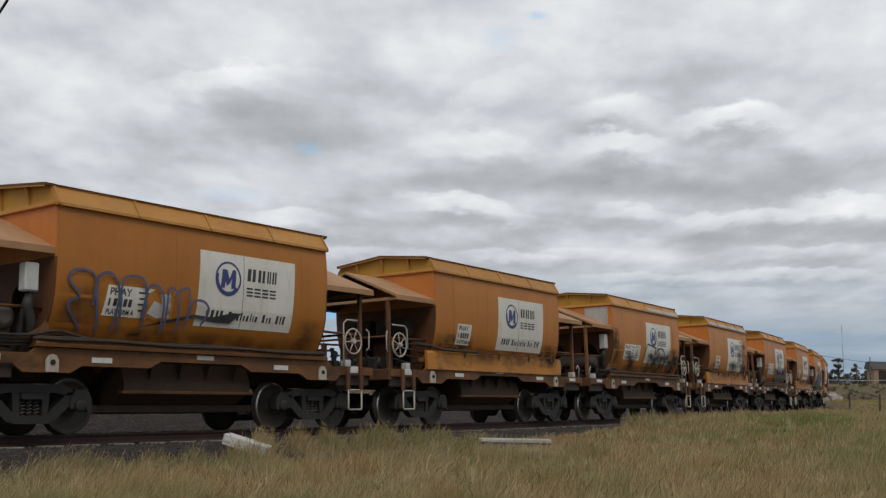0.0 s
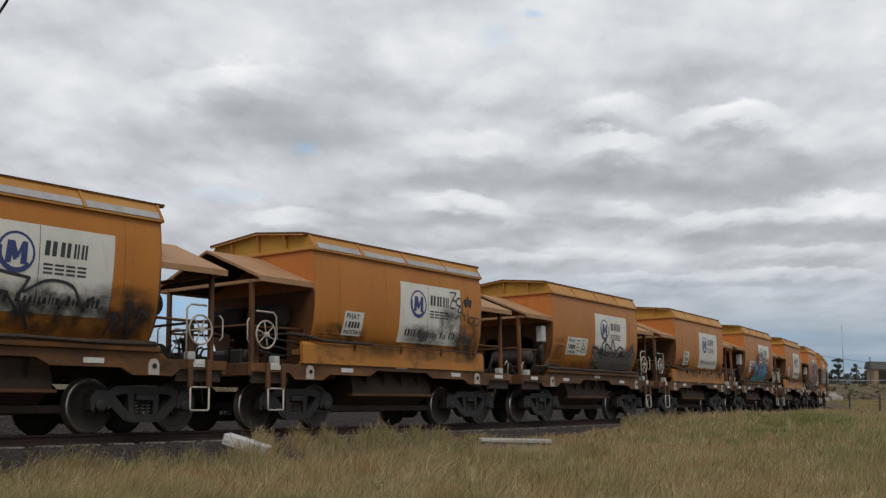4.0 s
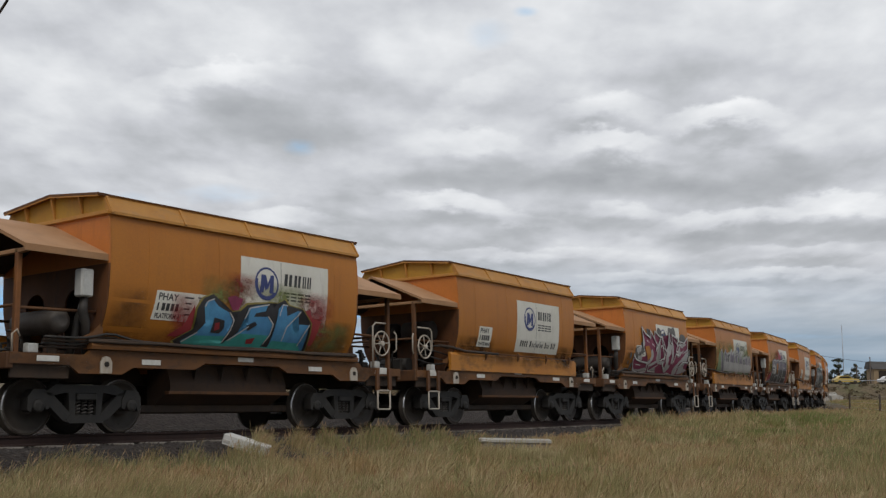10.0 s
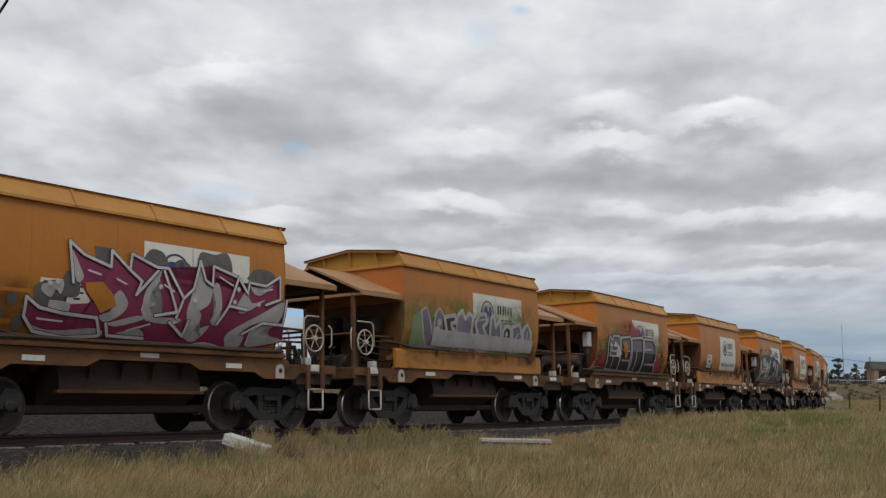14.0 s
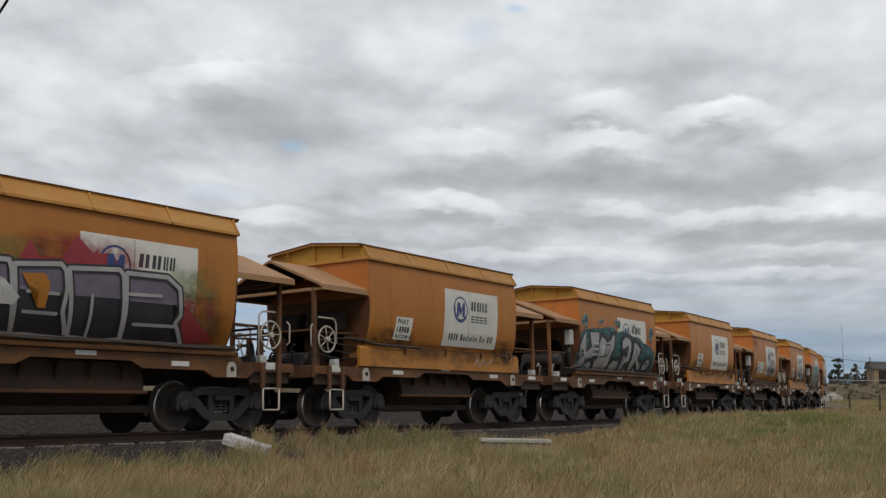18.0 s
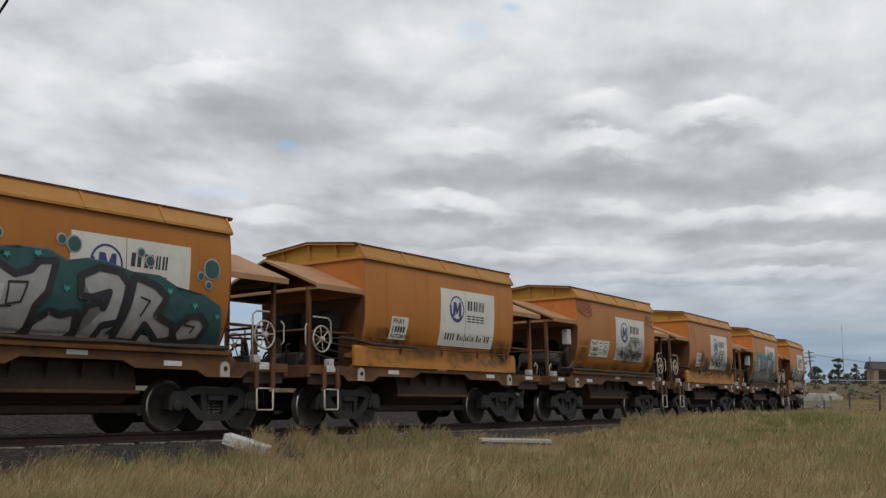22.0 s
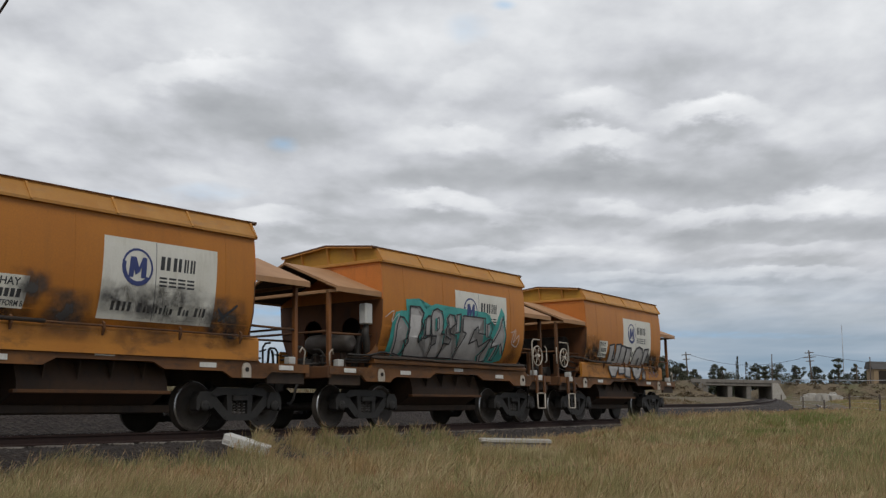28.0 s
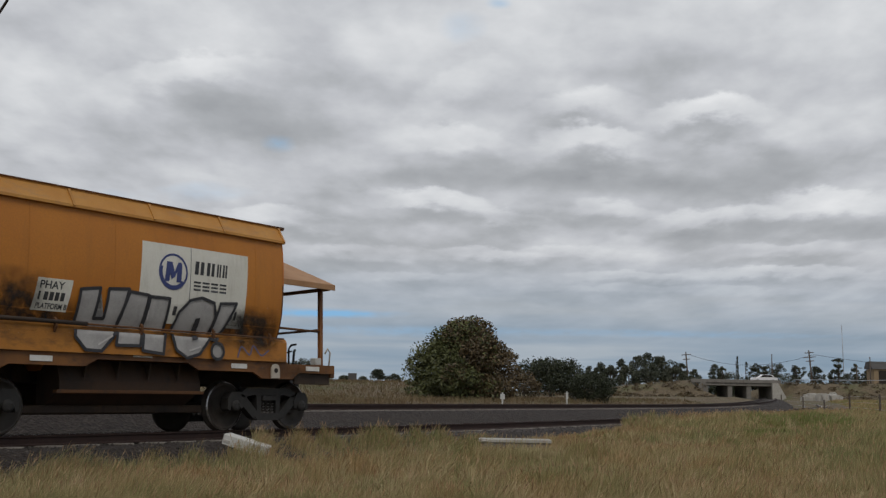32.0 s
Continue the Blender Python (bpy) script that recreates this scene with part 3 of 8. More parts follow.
def painted(name, polys, mat, parent, flip, off, label="", lift=0.00022):
    """Flat painted shapes, given as outlines in (u, w), laid on a hopper side."""
    bm = bmesh.new()
    for k, poly in enumerate(polys):
        vs = [bm.verts.new((u, lift * k, w)) for u, w in poly]
        try:
            bm.faces.new(vs)
        except ValueError:
            pass
    bmesh.ops.triangulate(bm, faces=bm.faces)
    for w in BANDS:
        bmesh.ops.bisect_plane(bm, geom=bm.verts[:] + bm.edges[:] + bm.faces[:], plane_co=(0, 0, w), plane_no=(0, 0, 1))
    for v in bm.verts:
        v.co = side_point(v.co.x + MARK_SHIFT, v.co.z, off + v.co.y, flip)
    bm.normal_update()
    for f in bm.faces:
        f.smooth = True
        if f.normal.y * (1 if flip else -1) < 0:
            f.normal_flip()
    return part(name, bm, mat, parent, label, recalc=False)


def stroke(points, width):
    """Outlines that make up a thick painted line."""
    out = []
    pts = [Vector(p) for p in points]
    for i, (a, b) in enumerate(zip(pts, pts[1:])):
        d = (b - a)
        if d.length < 1e-5:
            continue
        n = Vector((-d.y, d.x)).normalized() * width / 2
        out.append([a + n, b + n, b - n, a - n])
    for p in pts:
        out.append([p + Vector((math.cos(k * math.tau / 8), math.sin(k * math.tau / 8))) * width / 2 for k in range(8)])
    return [[(q.x, q.y) for q in poly] for poly in out]


def strokes(lines, width):
    return [poly for line in lines for poly in stroke(line, width)]


def curve_line(points, n=6):
    """A smooth line through the points."""
    p = [Vector(q) for q in points]
    p = [2 * p[0] - p[1]] + p + [2 * p[-1] - p[-2]]
    out = []
    for i in range(1, len(p) - 2):
        for k in range(n):
            t = k / n
            a, b, c, d = p[i - 1], p[i], p[i + 1], p[i + 2]
            out.append(0.5 * (2 * b + (c - a) * t + (2 * a - 5 * b + 4 * c - d) * t * t + (3 * b - a - 3 * c + d) * t ** 3))
    out.append(p[-2])
    return [(q.x, q.y) for q in out]


def disc(u, w, r, n=14, squash=1.0):
    return [(u + r * math.cos(k * math.tau / n), w + r * squash * math.sin(k * math.tau / n)) for k in range(n)]


def grown(poly, d):
    """The outline pushed out by about d from its middle."""
    cx, cy = sum(p[0] for p in poly) / len(poly), sum(p[1] for p in poly) / len(poly)
    out = []
    for x, y in poly:
        v = Vector((x - cx, y - cy))
        v *= (v.length + d) / max(v.length, 1e-6)
        out.append((cx + v.x, cy + v.y))
    return out


def letters_mesh(name, text, u0, w0, height, width, flip, mat, parent, off):
    """Words in the built-in font, laid on a hopper side."""
    cu = bpy.data.curves.new(name, "FONT")
    cu.body = text
    cu.offset = 0.022
    ob = bpy.data.objects.new(name, cu)
    scene.collection.objects.link(ob)
    me = bpy.data.meshes.new_from_object(ob.evaluated_get(bpy.context.evaluated_depsgraph_get()))
    bpy.data.objects.remove(ob)
    bpy.data.curves.remove(cu)
    xs = [v.co.x for v in me.vertices]
    ys = [v.co.y for v in me.vertices]
    kx, ky = width / (max(xs) - min(xs)), height / (max(ys) - min(ys))
    lo = min(xs), min(ys)
    for v in me.vertices:
        w = w0 + (v.co.y - lo[1]) * ky
        v.co = side_point(MARK_SHIFT + u0 + (v.co.x - lo[0]) * kx + (w - w0) * 0.1, w, off, flip)
    me.name = name
    me.materials.clear()
    me.materials.append(mat)
    o = new(name, me)
    o.parent = parent
    return o


def bars(name, rows, flip, mat, parent, off, slant=0.1):
    """Plain bars in place of writing: rows of (u0, u1, w0, w1)."""
    return painted(name, [[(a + slant * 0, c), (b, c), (b + slant * (e - c), e), (a + slant * (e - c), e)] for a, b, c, e in rows], mat, parent, flip, off, lift=0.0)


def lathe(bm, profile, sides, centre, mats):
    """A body of revolution about the y axis through centre: profile of (y, r), one material index for each stretch."""
    cx, cy, cz = centre
    rings = [[bm.verts.new((cx + r * math.cos(k * math.tau / sides), cy + y, cz + r * math.sin(k * math.tau / sides))) for k in range(sides)] for y, r in profile]
    for i in range(len(rings) - 1):
        for k in range(sides):
            f = bm.faces.new((rings[i][k], rings[i][(k + 1) % sides], rings[i + 1][(k + 1) % sides], rings[i + 1][k]))
            f.material_index, f.smooth = mats[i], True
    for ring in (rings[0], rings[-1]):
        bm.faces.new(ring)


def make_bogie(wagon, x):
    bm = bmesh.new()
    box(bm, -0.22, 0.22, -0.92, 0.92, 0.52, 0.74, 0.03)
    tube(bm, [(0, 0, 0.70), (0, 0, 0.95)], 0.22, 14)
    box(bm, -0.62, -0.52, -0.9, 0.9, 0.38, 0.56, 0.02)
    box(bm, 0.52, 0.62, -0.9, 0.9, 0.38, 0.56, 0.02)
    bogie = part("bogie", bm, BOGIE, wagon, "black cast-steel two-axle bogie")
    bogie.matrix_basis = pose(x, 0, 0)
    for side in (-1, 1):
        bm = bmesh.new()
        y0, y1 = (side * 0.93, side * 1.09)
        put = lambda p, q, h: (p, h, q)
        prism(bm, [(-0.82, 0.66), (-0.58, 0.80), (0.58, 0.80), (0.82, 0.66), (0.66, 0.62), (0.42, 0.665), (-0.42, 0.665), (-0.66, 0.62)], y0, y1, put)
        prism(bm, [(-0.31, 0.18), (0.31, 0.18), (0.38, 0.25), (0.30, 0.31), (-0.30, 0.31), (-0.38, 0.25)], y0 - 0.01 * side, y1 + 0.01 * side, put)
        for k in (-1, 1):
            prism(bm, [(k * 0.30, 0.18), (k * 0.42, 0.22), (k * 0.86, 0.60), (k * 0.80, 0.70), (k * 0.64, 0.66), (k * 0.29, 0.33)], y0, y1, put)
            prism(bm, [(k * 0.20, 0.29), (k * 0.30, 0.29), (k * 0.33, 0.68), (k * 0.20, 0.68)], y0 + 0.01 * side, y1 - 0.01 * side, put)
            prism(bm, [(k * 0.70, 0.56), (k * 0.78, 0.72), (k * 1.00, 0.72), (k * 1.09, 0.60), (k * 1.09, 0.40), (k * 1.03, 0.36), (k * 0.99, 0.52), (k * 0.80, 0.52), (k * 0.76, 0.40), (k * 0.70, 0.42)], y0 - 0.02 * side, y1 + 0.02 * side, put)
        bmesh.ops.bevel(bm, geom=[e for e in bm.edges if len(e.link_faces) == 2 and e.calc_face_angle(0) > 0.9], offset=0.012, segments=1, affect="EDGES")
        part("side_frame", bm, BOGIE, bogie)
        for dx in (-0.125, 0.0, 0.125):
            bm = bmesh.new()
            tube(bm, [(dx + 0.044 * math.cos(a * 0.9), side * 1.02 + 0.045 * math.sin(a * 0.9), 0.315 + a * 0.0078) for a in range(30)], 0.013, 5)
            part("spring", bm, SPRING, bogie, "pale steel coil spring")
        bm = bmesh.new()
        box(bm, -0.19, 0.19, side * 0.97, side * 1.13, 0.545, 0.66, 0.02)
        part("bolster_end", bm, BOGIE, bogie)
        for k in (-1, 1):
            bm = bmesh.new()
            lathe(bm, [(side * 1.06, 0.02), (side * 1.075, 0.10), (side * 1.125, 0.105), (side * 1.14, 0.085), (side * 1.15, 0.03)], 12, (k * WHEELBASE / 2, 0, RADIUS), [0] * 4)
            for a in range(3):
                tube(bm, [(k * WHEELBASE / 2 + 0.055 * math.cos(a * 2.1 + 0.5), side * 1.13, RADIUS + 0.055 * math.sin(a * 2.1 + 0.5)), (k * WHEELBASE / 2 + 0.055 * math.cos(a * 2.1 + 0.5), side * 1.158, RADIUS + 0.055 * math.sin(a * 2.1 + 0.5))], 0.014, 6)
            part("bearing_cap", bm, BOGIE, bogie)
    for k in (-1, 1):
        bm = bmesh.new()
        for side in (-1, 1):
            p = [(0.675, 0.16), (0.675, RADIUS - 0.07), (0.68, RADIUS + 0.028), (0.705, RADIUS + 0.028), (0.72, RADIUS + 0.004), (0.79, RADIUS), (0.812, RADIUS - 0.022), (0.812, RADIUS - 0.065), (0.775, RADIUS - 0.085), (0.745, 0.20), (0.79, 0.15), (0.82, 0.14)]
            m = [0, 0, 0, 0, 0, 1, 0, 0, 0, 0, 0]
            lathe(bm, [(side * y, r) for y, r in p], 32, (0, 0, 0), m)
            for a in range(4):
                c, s = math.cos(a * 1.571 + 0.3), math.sin(a * 1.571 + 0.3)
                tube(bm, [(0.30 * c, side * 0.745, 0.30 * s), (0.30 * c, side * 0.772, 0.30 * s)], 0.022, 6)
        tube(bm, [(0, -1.06, 0), (0, 1.06, 0)], 0.085, 12)
        ws = part("wheelset", bm, (WHEEL, TREAD), bogie, "steel wheelset with polished treads")
        ws.matrix_basis = pose(k * WHEELBASE / 2, 0, RADIUS)
        WHEELS_PROTO.append(ws)
    return bogie


WHEELS_PROTO = []


def sill_outline():
    left = [(4.86, 1.10), (3.80, 1.10), (3.62, 0.97), (2.78, 0.97), (2.55, 1.09), (1.20, 1.09), (0.95, 1.21)]
    return [(-x, z) for x, z in left] + [(x, z) for x, z in left[::-1]] + [(4.86, 1.27), (3.5, 1.27), (3.4, 1.36), (-3.4, 1.36), (-3.5, 1.27), (-4.86, 1.27)]


def end_wall(sign):
    """The end plate of the hopper, in the barrel's outline, with two arched openings."""
    bm = bmesh.new()
    rim = [(-y, w) for w, y in PROFILE] + [(y, w) for w, y in PROFILE[::-1]]
    outline = [(y, w) for y, w in rim]
    outline = [(y, w) if w > 1.41 else (y * 0.93, 1.28) for y, w in outline if w < 3.05]
    loops = [outline]
    for c in (-0.62, 0.50):
        hole = [(c + 0.27, 1.42), (c + 0.27, 2.16)] + [(c + 0.27 * math.cos(a), 2.16 + 0.27 * math.sin(a)) for a in (0.4, 0.8, 1.2, 1.6, 2.0, 2.4, 2.8)] + [(c - 0.27, 2.16), (c - 0.27, 1.42)]
        loops.append(hole)
    x0 = sign * (HALF + 0.004)
    edges = []
    for loop in loops:
        vs = [bm.verts.new((x0, y, w)) for y, w in loop]
        edges += [bm.edges.new((vs[i], vs[(i + 1) % len(vs)])) for i in range(len(vs))]
    bmesh.ops.triangle_fill(bm, use_beauty=True, use_dissolve=False, edges=edges)
    ext = bmesh.ops.extrude_face_region(bm, geom=bm.faces[:])
    bmesh.ops.translate(bm, vec=(sign * 0.03, 0, 0), verts=[g for g in ext["geom"] if isinstance(g, bmesh.types.BMVert)])
    return bm


def make_canopy(wagon, sign):
    """The gabled roof over an end platform."""
    bm = bmesh.new()
    x0, x1 = sign * 3.20, sign * 4.76
    for side in (-1, 1):
        sec = [(side * 0.0, 3.585), (side * 1.50, 2.945), (side * 1.50, 2.835), (side * 1.46, 2.835), (side * 1.46, 2.90), (side * 0.0, 3.535)]
        prism(bm, sec, x0, x1, lambda p, q, h: (h, p, q))
    roof = part("canopy", bm, ORANGE_ROOF, wagon, "dusty orange gabled platform canopy")
    # thin dark sheet added below each roof slope to paint in its shade
    for side in (-1, 1):
        bm = bmesh.new()
        prism(bm, [(side * 0.0, 3.529), (side * 1.452, 2.894), (side * 1.452, 2.882), (side * 0.0, 3.517)], sign * 3.23, sign * 4.70, lambda p, q, h: (h, p, q))
        part("canopy_lining", bm, BROWN_STEEL, wagon, "dark sheet standing in for the shade under the canopy")
    bm = bmesh.new()
    box(bm, sign * 4.62, sign * 4.70, -1.42, 1.42, 2.83, 2.90, 0.008)
    part("tie_beam", bm, ORANGE_ROOF, wagon)
    for side in (-1, 1):
        bm = bmesh.new()
        box(bm, sign * 4.61, sign * 4.70, side * 1.13, side * 1.22, 1.26, 2.90, 0.012)
        part("post", bm, GRIMY if sign > 0 else POST_PAINT, wagon)
        bm = bmesh.new()
        tube(bm, [(sign * 4.65, side * 1.18, 1.98), (sign * 3.22, side * 1.20, 2.00)], 0.026, 6)
        part("handrail", bm, GRIMY, wagon)
    bm = bmesh.new()
    tube(bm, [(sign * 4.65, -1.18, 2.02), (sign * 4.65, 1.18, 2.02)], 0.026, 6)
    part("handrail", bm, GRIMY, wagon)
    return roof


POST_PAINT = worn("grimy_orange_post", (0.22, 0.082, 0.018), (0.13, 0.048, 0.014), (0.04, 0.024, 0.014), 0.65, scale=1.5, grime=0.8, per_thing=0.5)
STEP_PAINT = worn("sooty_orange_step", (0.15, 0.058, 0.015), (0.08, 0.032, 0.012), (0.05, 0.028, 0.014), 0.6, scale=2.2, grime=0.8, per_thing=0.3)


def handwheel(wagon, x, side, lean):
    y = side * 1.26
    bm = bmesh.new()
    tube(bm, [(x + 0.27 * math.cos(a * math.tau / 24), y, 1.83 + 0.27 * math.sin(a * math.tau / 24)) for a in range(24)], 0.019, 6, closed=True)
    wheel = part("handbrake_wheel", bm, WHITE_RAIL, wagon, "dirty white six-spoke handbrake wheel")
    for a in range(6):
        c, s = math.cos(a * math.tau / 6 + lean), math.sin(a * math.tau / 6 + lean)
        bm = bmesh.new()
        tube(bm, [(x + 0.03 * c, y, 1.83 + 0.03 * s), (x + 0.27 * c, y, 1.83 + 0.27 * s)], 0.013, 5)
        part("spoke", bm, WHITE_RAIL, wheel)
    bm = bmesh.new()
    lathe(bm, [(-0.05, 0.05), (-0.05, 0.055), (0.05, 0.055), (0.05, 0.03)], 10, (x, y, 1.83), [0] * 3)
    part("hub", bm, WHITE_RAIL, wheel)
    bm = bmesh.new()
    tube(bm, [(x, y + 0.04 * side, 1.83), (x, side * 0.95, 1.83)], 0.03, 8)
    box(bm, x - 0.06, x + 0.06, side * 0.93, side * 1.02, 1.26, 1.95, 0.01)
    part("brake_stand", bm, GRIMY, wagon)


def make_wagon():
    wagon = tagged(new("hopper_wagon"), "orange four-axle hopper wagon", "railway wagon", "wagons of the goods train")
    # hopper shell, open at the top, with its sloping floor sheets inside
    bm = bmesh.new()
    outer = [(-y, w) for w, y in PROFILE[::-1]] + [(y, w) for w, y in PROFILE]
    rings = []
    for x in (-HALF, HALF):
        rings.append([bm.verts.new((x, y, w)) for y, w in outer])
    for i in range(len(outer) - 1):
        if i == len(PROFILE) - 1:
            continue
        f = bm.faces.new((rings[0][i], rings[1][i], rings[1][i + 1], rings[0][i + 1]))
        f.smooth = True
    inner = [(-1.41, 3.66), (-1.44, 2.8), (-1.38, 2.0), (-0.55, 1.05), (0.55, 1.05), (1.38, 2.0), (1.44, 2.8), (1.41, 3.66)]
    def slope_x(w):
        return float(np.interp(w, [1.05, 3.3, 3.66], [1.45, HALF - 0.05, HALF - 0.03]))
    ri = [[bm.verts.new((s * slope_x(w), y, w)) for y, w in inner] for s in (-1, 1)]
    for i in range(len(inner) - 1):
        bm.faces.new((ri[0][i], ri[0][i + 1], ri[1][i + 1], ri[1][i]))
    for r in ri:
        bm.faces.new(r)
    body = part("hopper_body", bm, ORANGE, wagon)
    for f in body.data.polygons:
        f.use_smooth = f.area > 0.5 and abs(f.normal.x) < 0.1
    for sign in (-1, 1):
        # darker below the canopy: its shade is painted in with the soot
        part("end_wall", end_wall(sign), END_LOW, wagon, "brown end plate with two arched openings, dark with soot and painted canopy shade")
        bm = bmesh.new()
        top_edge = [(-y, w) for w, y in PROFILE if w > 2.7] + [(y, w) for w, y in PROFILE[::-1] if w > 2.7]
        prism(bm, top_edge, sign * (HALF + 0.004), sign * (HALF + 0.038), lambda p, q, h: (h, p, q))
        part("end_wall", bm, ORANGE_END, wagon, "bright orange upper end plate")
        # the slope sheet seen behind the openings
        bm = bmesh.new()
        box(bm, sign * 2.55, sign * 2.60, -1.2, 1.2, 1.15, 2.9)
        part("slope_sheet", bm, DARK, wagon)
        # top lip across the end, rising to a low ridge
        bm = bmesh.new()
        ridge_line = [(1.31, 3.962), (0.0, 4.10), (-1.31, 3.962)]
        sec = [(-1.462, 3.64), (1.462, 3.64)] + ridge_line
        a = [bm.verts.new((sign * (3.225 if w < 3.7 else 3.245), y, w)) for y, w in sec]
        b = [bm.verts.new((sign * (3.165 if w < 3.7 else 3.185), y, w)) for y, w in sec]
        bm.faces.new(a), bm.faces.new(b[::-1])
        for i in range(len(sec)):
            bm.faces.new((a[i], b[i], b[(i + 1) % len(sec)], a[(i + 1) % len(sec)]))
        part("end_lip", bm, LIP_YELLOW, wagon, "yellow upright plate under the end flange")
        # flange that juts out along the ridge, on three brackets, and the ledge below it
        bm = bmesh.new()
        flange = [(1.37, 3.955), (0.0, 4.10), (-1.37, 3.955), (-1.37, 3.995), (0.0, 4.14), (1.37, 3.995)]
        prism(bm, flange, sign * 3.17, sign * 3.37, lambda p, q, h: (h, p, q))
        part("end_flange", bm, GRIMY, wagon)
        bm = bmesh.new()
        prism(bm, [(1.35, 3.93), (0.0, 4.075), (-1.35, 3.93), (-1.35, 3.958), (0.0, 4.103), (1.35, 3.958)], sign * 3.345, sign * 3.366, lambda p, q, h: (h, p, q))
        part("end_flange", bm, ORANGE_LIP, wagon)
        bm = bmesh.new()
        box(bm, sign * 3.18, sign * 3.275, -1.49, 1.49, 3.63, 3.70, 0.01)
        part("end_ledge", bm, ORANGE_LIP, wagon)
        for y in (-0.78, 0.0, 0.78):
            bm = bmesh.new()
            z = 4.085 - 0.105 * abs(y)
            prism(bm, [(0.0, 3.70), (0.0, z), (0.105, z), (0.02, 3.70)], y - 0.02, y + 0.02, lambda p, q, h, s=sign: (s * (3.235 + p), h, q))
            part("lip_gusset", bm, ORANGE_LIP, wagon)
    for side in (-1, 1):
        bm = bmesh.new()
        sec = [(side * 1.455, 3.625), (side * 1.535, 3.632), (side * 1.530, 3.68), (side * 1.345, 3.95), (side * 1.36, 3.975), (side * 1.29, 3.975), (side * 1.29, 3.93), (side * 1.43, 3.68)]
        prism(bm, sec, -3.235, 3.235, lambda p, q, h: (h, p, q))
        part("side_lip", bm, ORANGE_LIP, wagon)
        bm = bmesh.new()
        box(bm, -3.25, 3.25, side * 1.285, side * 1.37, 3.97, 3.993, 0.006)
        part("rim_bar", bm, GRIMY, wagon)
        for x in (-3.20, -1.62, 0.0, 1.62, 3.20):
            bm = bmesh.new()
            prism(bm, [(1.530, 3.65), (1.352, 3.95), (1.380, 3.955), (1.555, 3.66)], x - 0.022, x + 0.022, lambda p, q, h, s=side: (h, s * p, q))
            part("lip_gusset", bm, ORANGE_LIP, wagon)
    for sign in (-1, 1):
        make_canopy(wagon, sign)
    # underframe
    for side in (-1, 1):
        bm = bmesh.new()
        prism(bm, sill_outline(), side * 1.31, side * 1.375, lambda p, q, h: (p, h, q))
        part("side_sill", bm, SILL, wagon)
        for x0, x1 in ((-4.8, -3.75), (3.75, 4.8)):
            bm = bmesh.new()
            box(bm, x0, x1, side * 1.25, side * 1.30, 0.88, 1.16, 0.01)
            part("sill_web", bm, BROWN_STEEL, wagon)
        for x in (-3.12, 3.20):
            bm = bmesh.new()
            prism(bm, [(x - 0.11, 0.98), (x + 0.11, 0.98), (x + 0.11, 1.16), (x + 0.07, 1.24), (x, 1.26), (x - 0.07, 1.24), (x - 0.11, 1.16)], side * 1.378, side * 1.41, lambda p, q, h: (p, h, q))
            tube(bm, [(x, side * 1.405, 1.13), (x, side * 1.425, 1.13)], 0.045, 10, 1)
            part("jacking_pad", bm, (WHITE_RAIL, DARK), wagon, "pale jacking pad plate")
        for x in (-4.2, -2.18, 0.05, 2.0, 4.15):
            bm = bmesh.new()
            box(bm, x - 0.20, x + 0.20, side * 1.377, side * 1.386, 1.145 if abs(x) > 1 else 1.27, 1.235 if abs(x) > 1 else 1.35, 0.003)
            part("reflector", bm, REFLECT, wagon, "white reflector strip")
        bm = bmesh.new()
        prism(bm, [(side * 0.95, 1.22), (side * 1.08, 0.86), (side * 1.08, 0.70), (side * 0.98, 0.66), (side * 0.62, 0.46), (side * 0.45, 0.46), (side * 0.45, 1.22)], -1.5, 1.45, lambda p, q, h: (h, p, q))
        part("discharge_chute", bm, CHUTE, wagon, "grimy brown discharge chute")
        bm = bmesh.new()
        box(bm, -1.56, 1.52, side * 1.0, side * 1.12, 0.66, 0.72, 0.01)
        part("chute_rail", bm, GRIMY, wagon)
        bm = bmesh.new()
        box(bm, -1.9, 1.9, side * 0.55, side * 0.70, 0.34, 0.48, 0.02)
        part("door_channel", bm, BROWN_STEEL, wagon)
        for x in (-0.95, -0.3, 0.35, 1.0):
            bm = bmesh.new()
            prism(bm, [(0.96, 1.20), (1.17, 1.20), (1.10, 0.90)], x - 0.015, x + 0.015, lambda p, q, h, s=side: (h, s * p, q))
            part("chute_rib", bm, BROWN_STEEL, wagon)
    bm = bmesh.new()
    box(bm, -4.8, 4.8, -0.2, 0.2, 0.86, 1.2, 0.02)
    part("centre_sill", bm, BROWN_STEEL, wagon)
    for sign in (-1, 1):
        bm = bmesh.new()
        box(bm, sign * 3.19, sign * 4.86, -1.30, 1.30, 1.20, 1.265, 0.01)
        part("platform_floor", bm, BROWN_STEEL, wagon)
        bm = bmesh.new()
        box(bm, sign * 4.78, sign * 4.90, -1.36, 1.36, 1.02, 1.275, 0.015)
        part("end_beam", bm, GRIMY, wagon)
        bm = bmesh.new()
        box(bm, sign * 4.85, sign * 5.12, -0.11, 0.11, 0.78, 1.0, 0.03)
        box(bm, sign * 4.98, sign * 5.155, -0.17, 0.13, 0.74, 1.04, 0.04)
        part("coupler", bm, BOGIE, wagon, "black knuckle coupler")
        bm = bmesh.new()
        tube(bm, curve_hose(sign), 0.03, 6)
        part("brake_hose", bm, HOSE, wagon)
        make_bogie(wagon, sign * BOGIES / 2)
        # lifted coupling gear seen against the sky between wagons
        bm = bmesh.new()
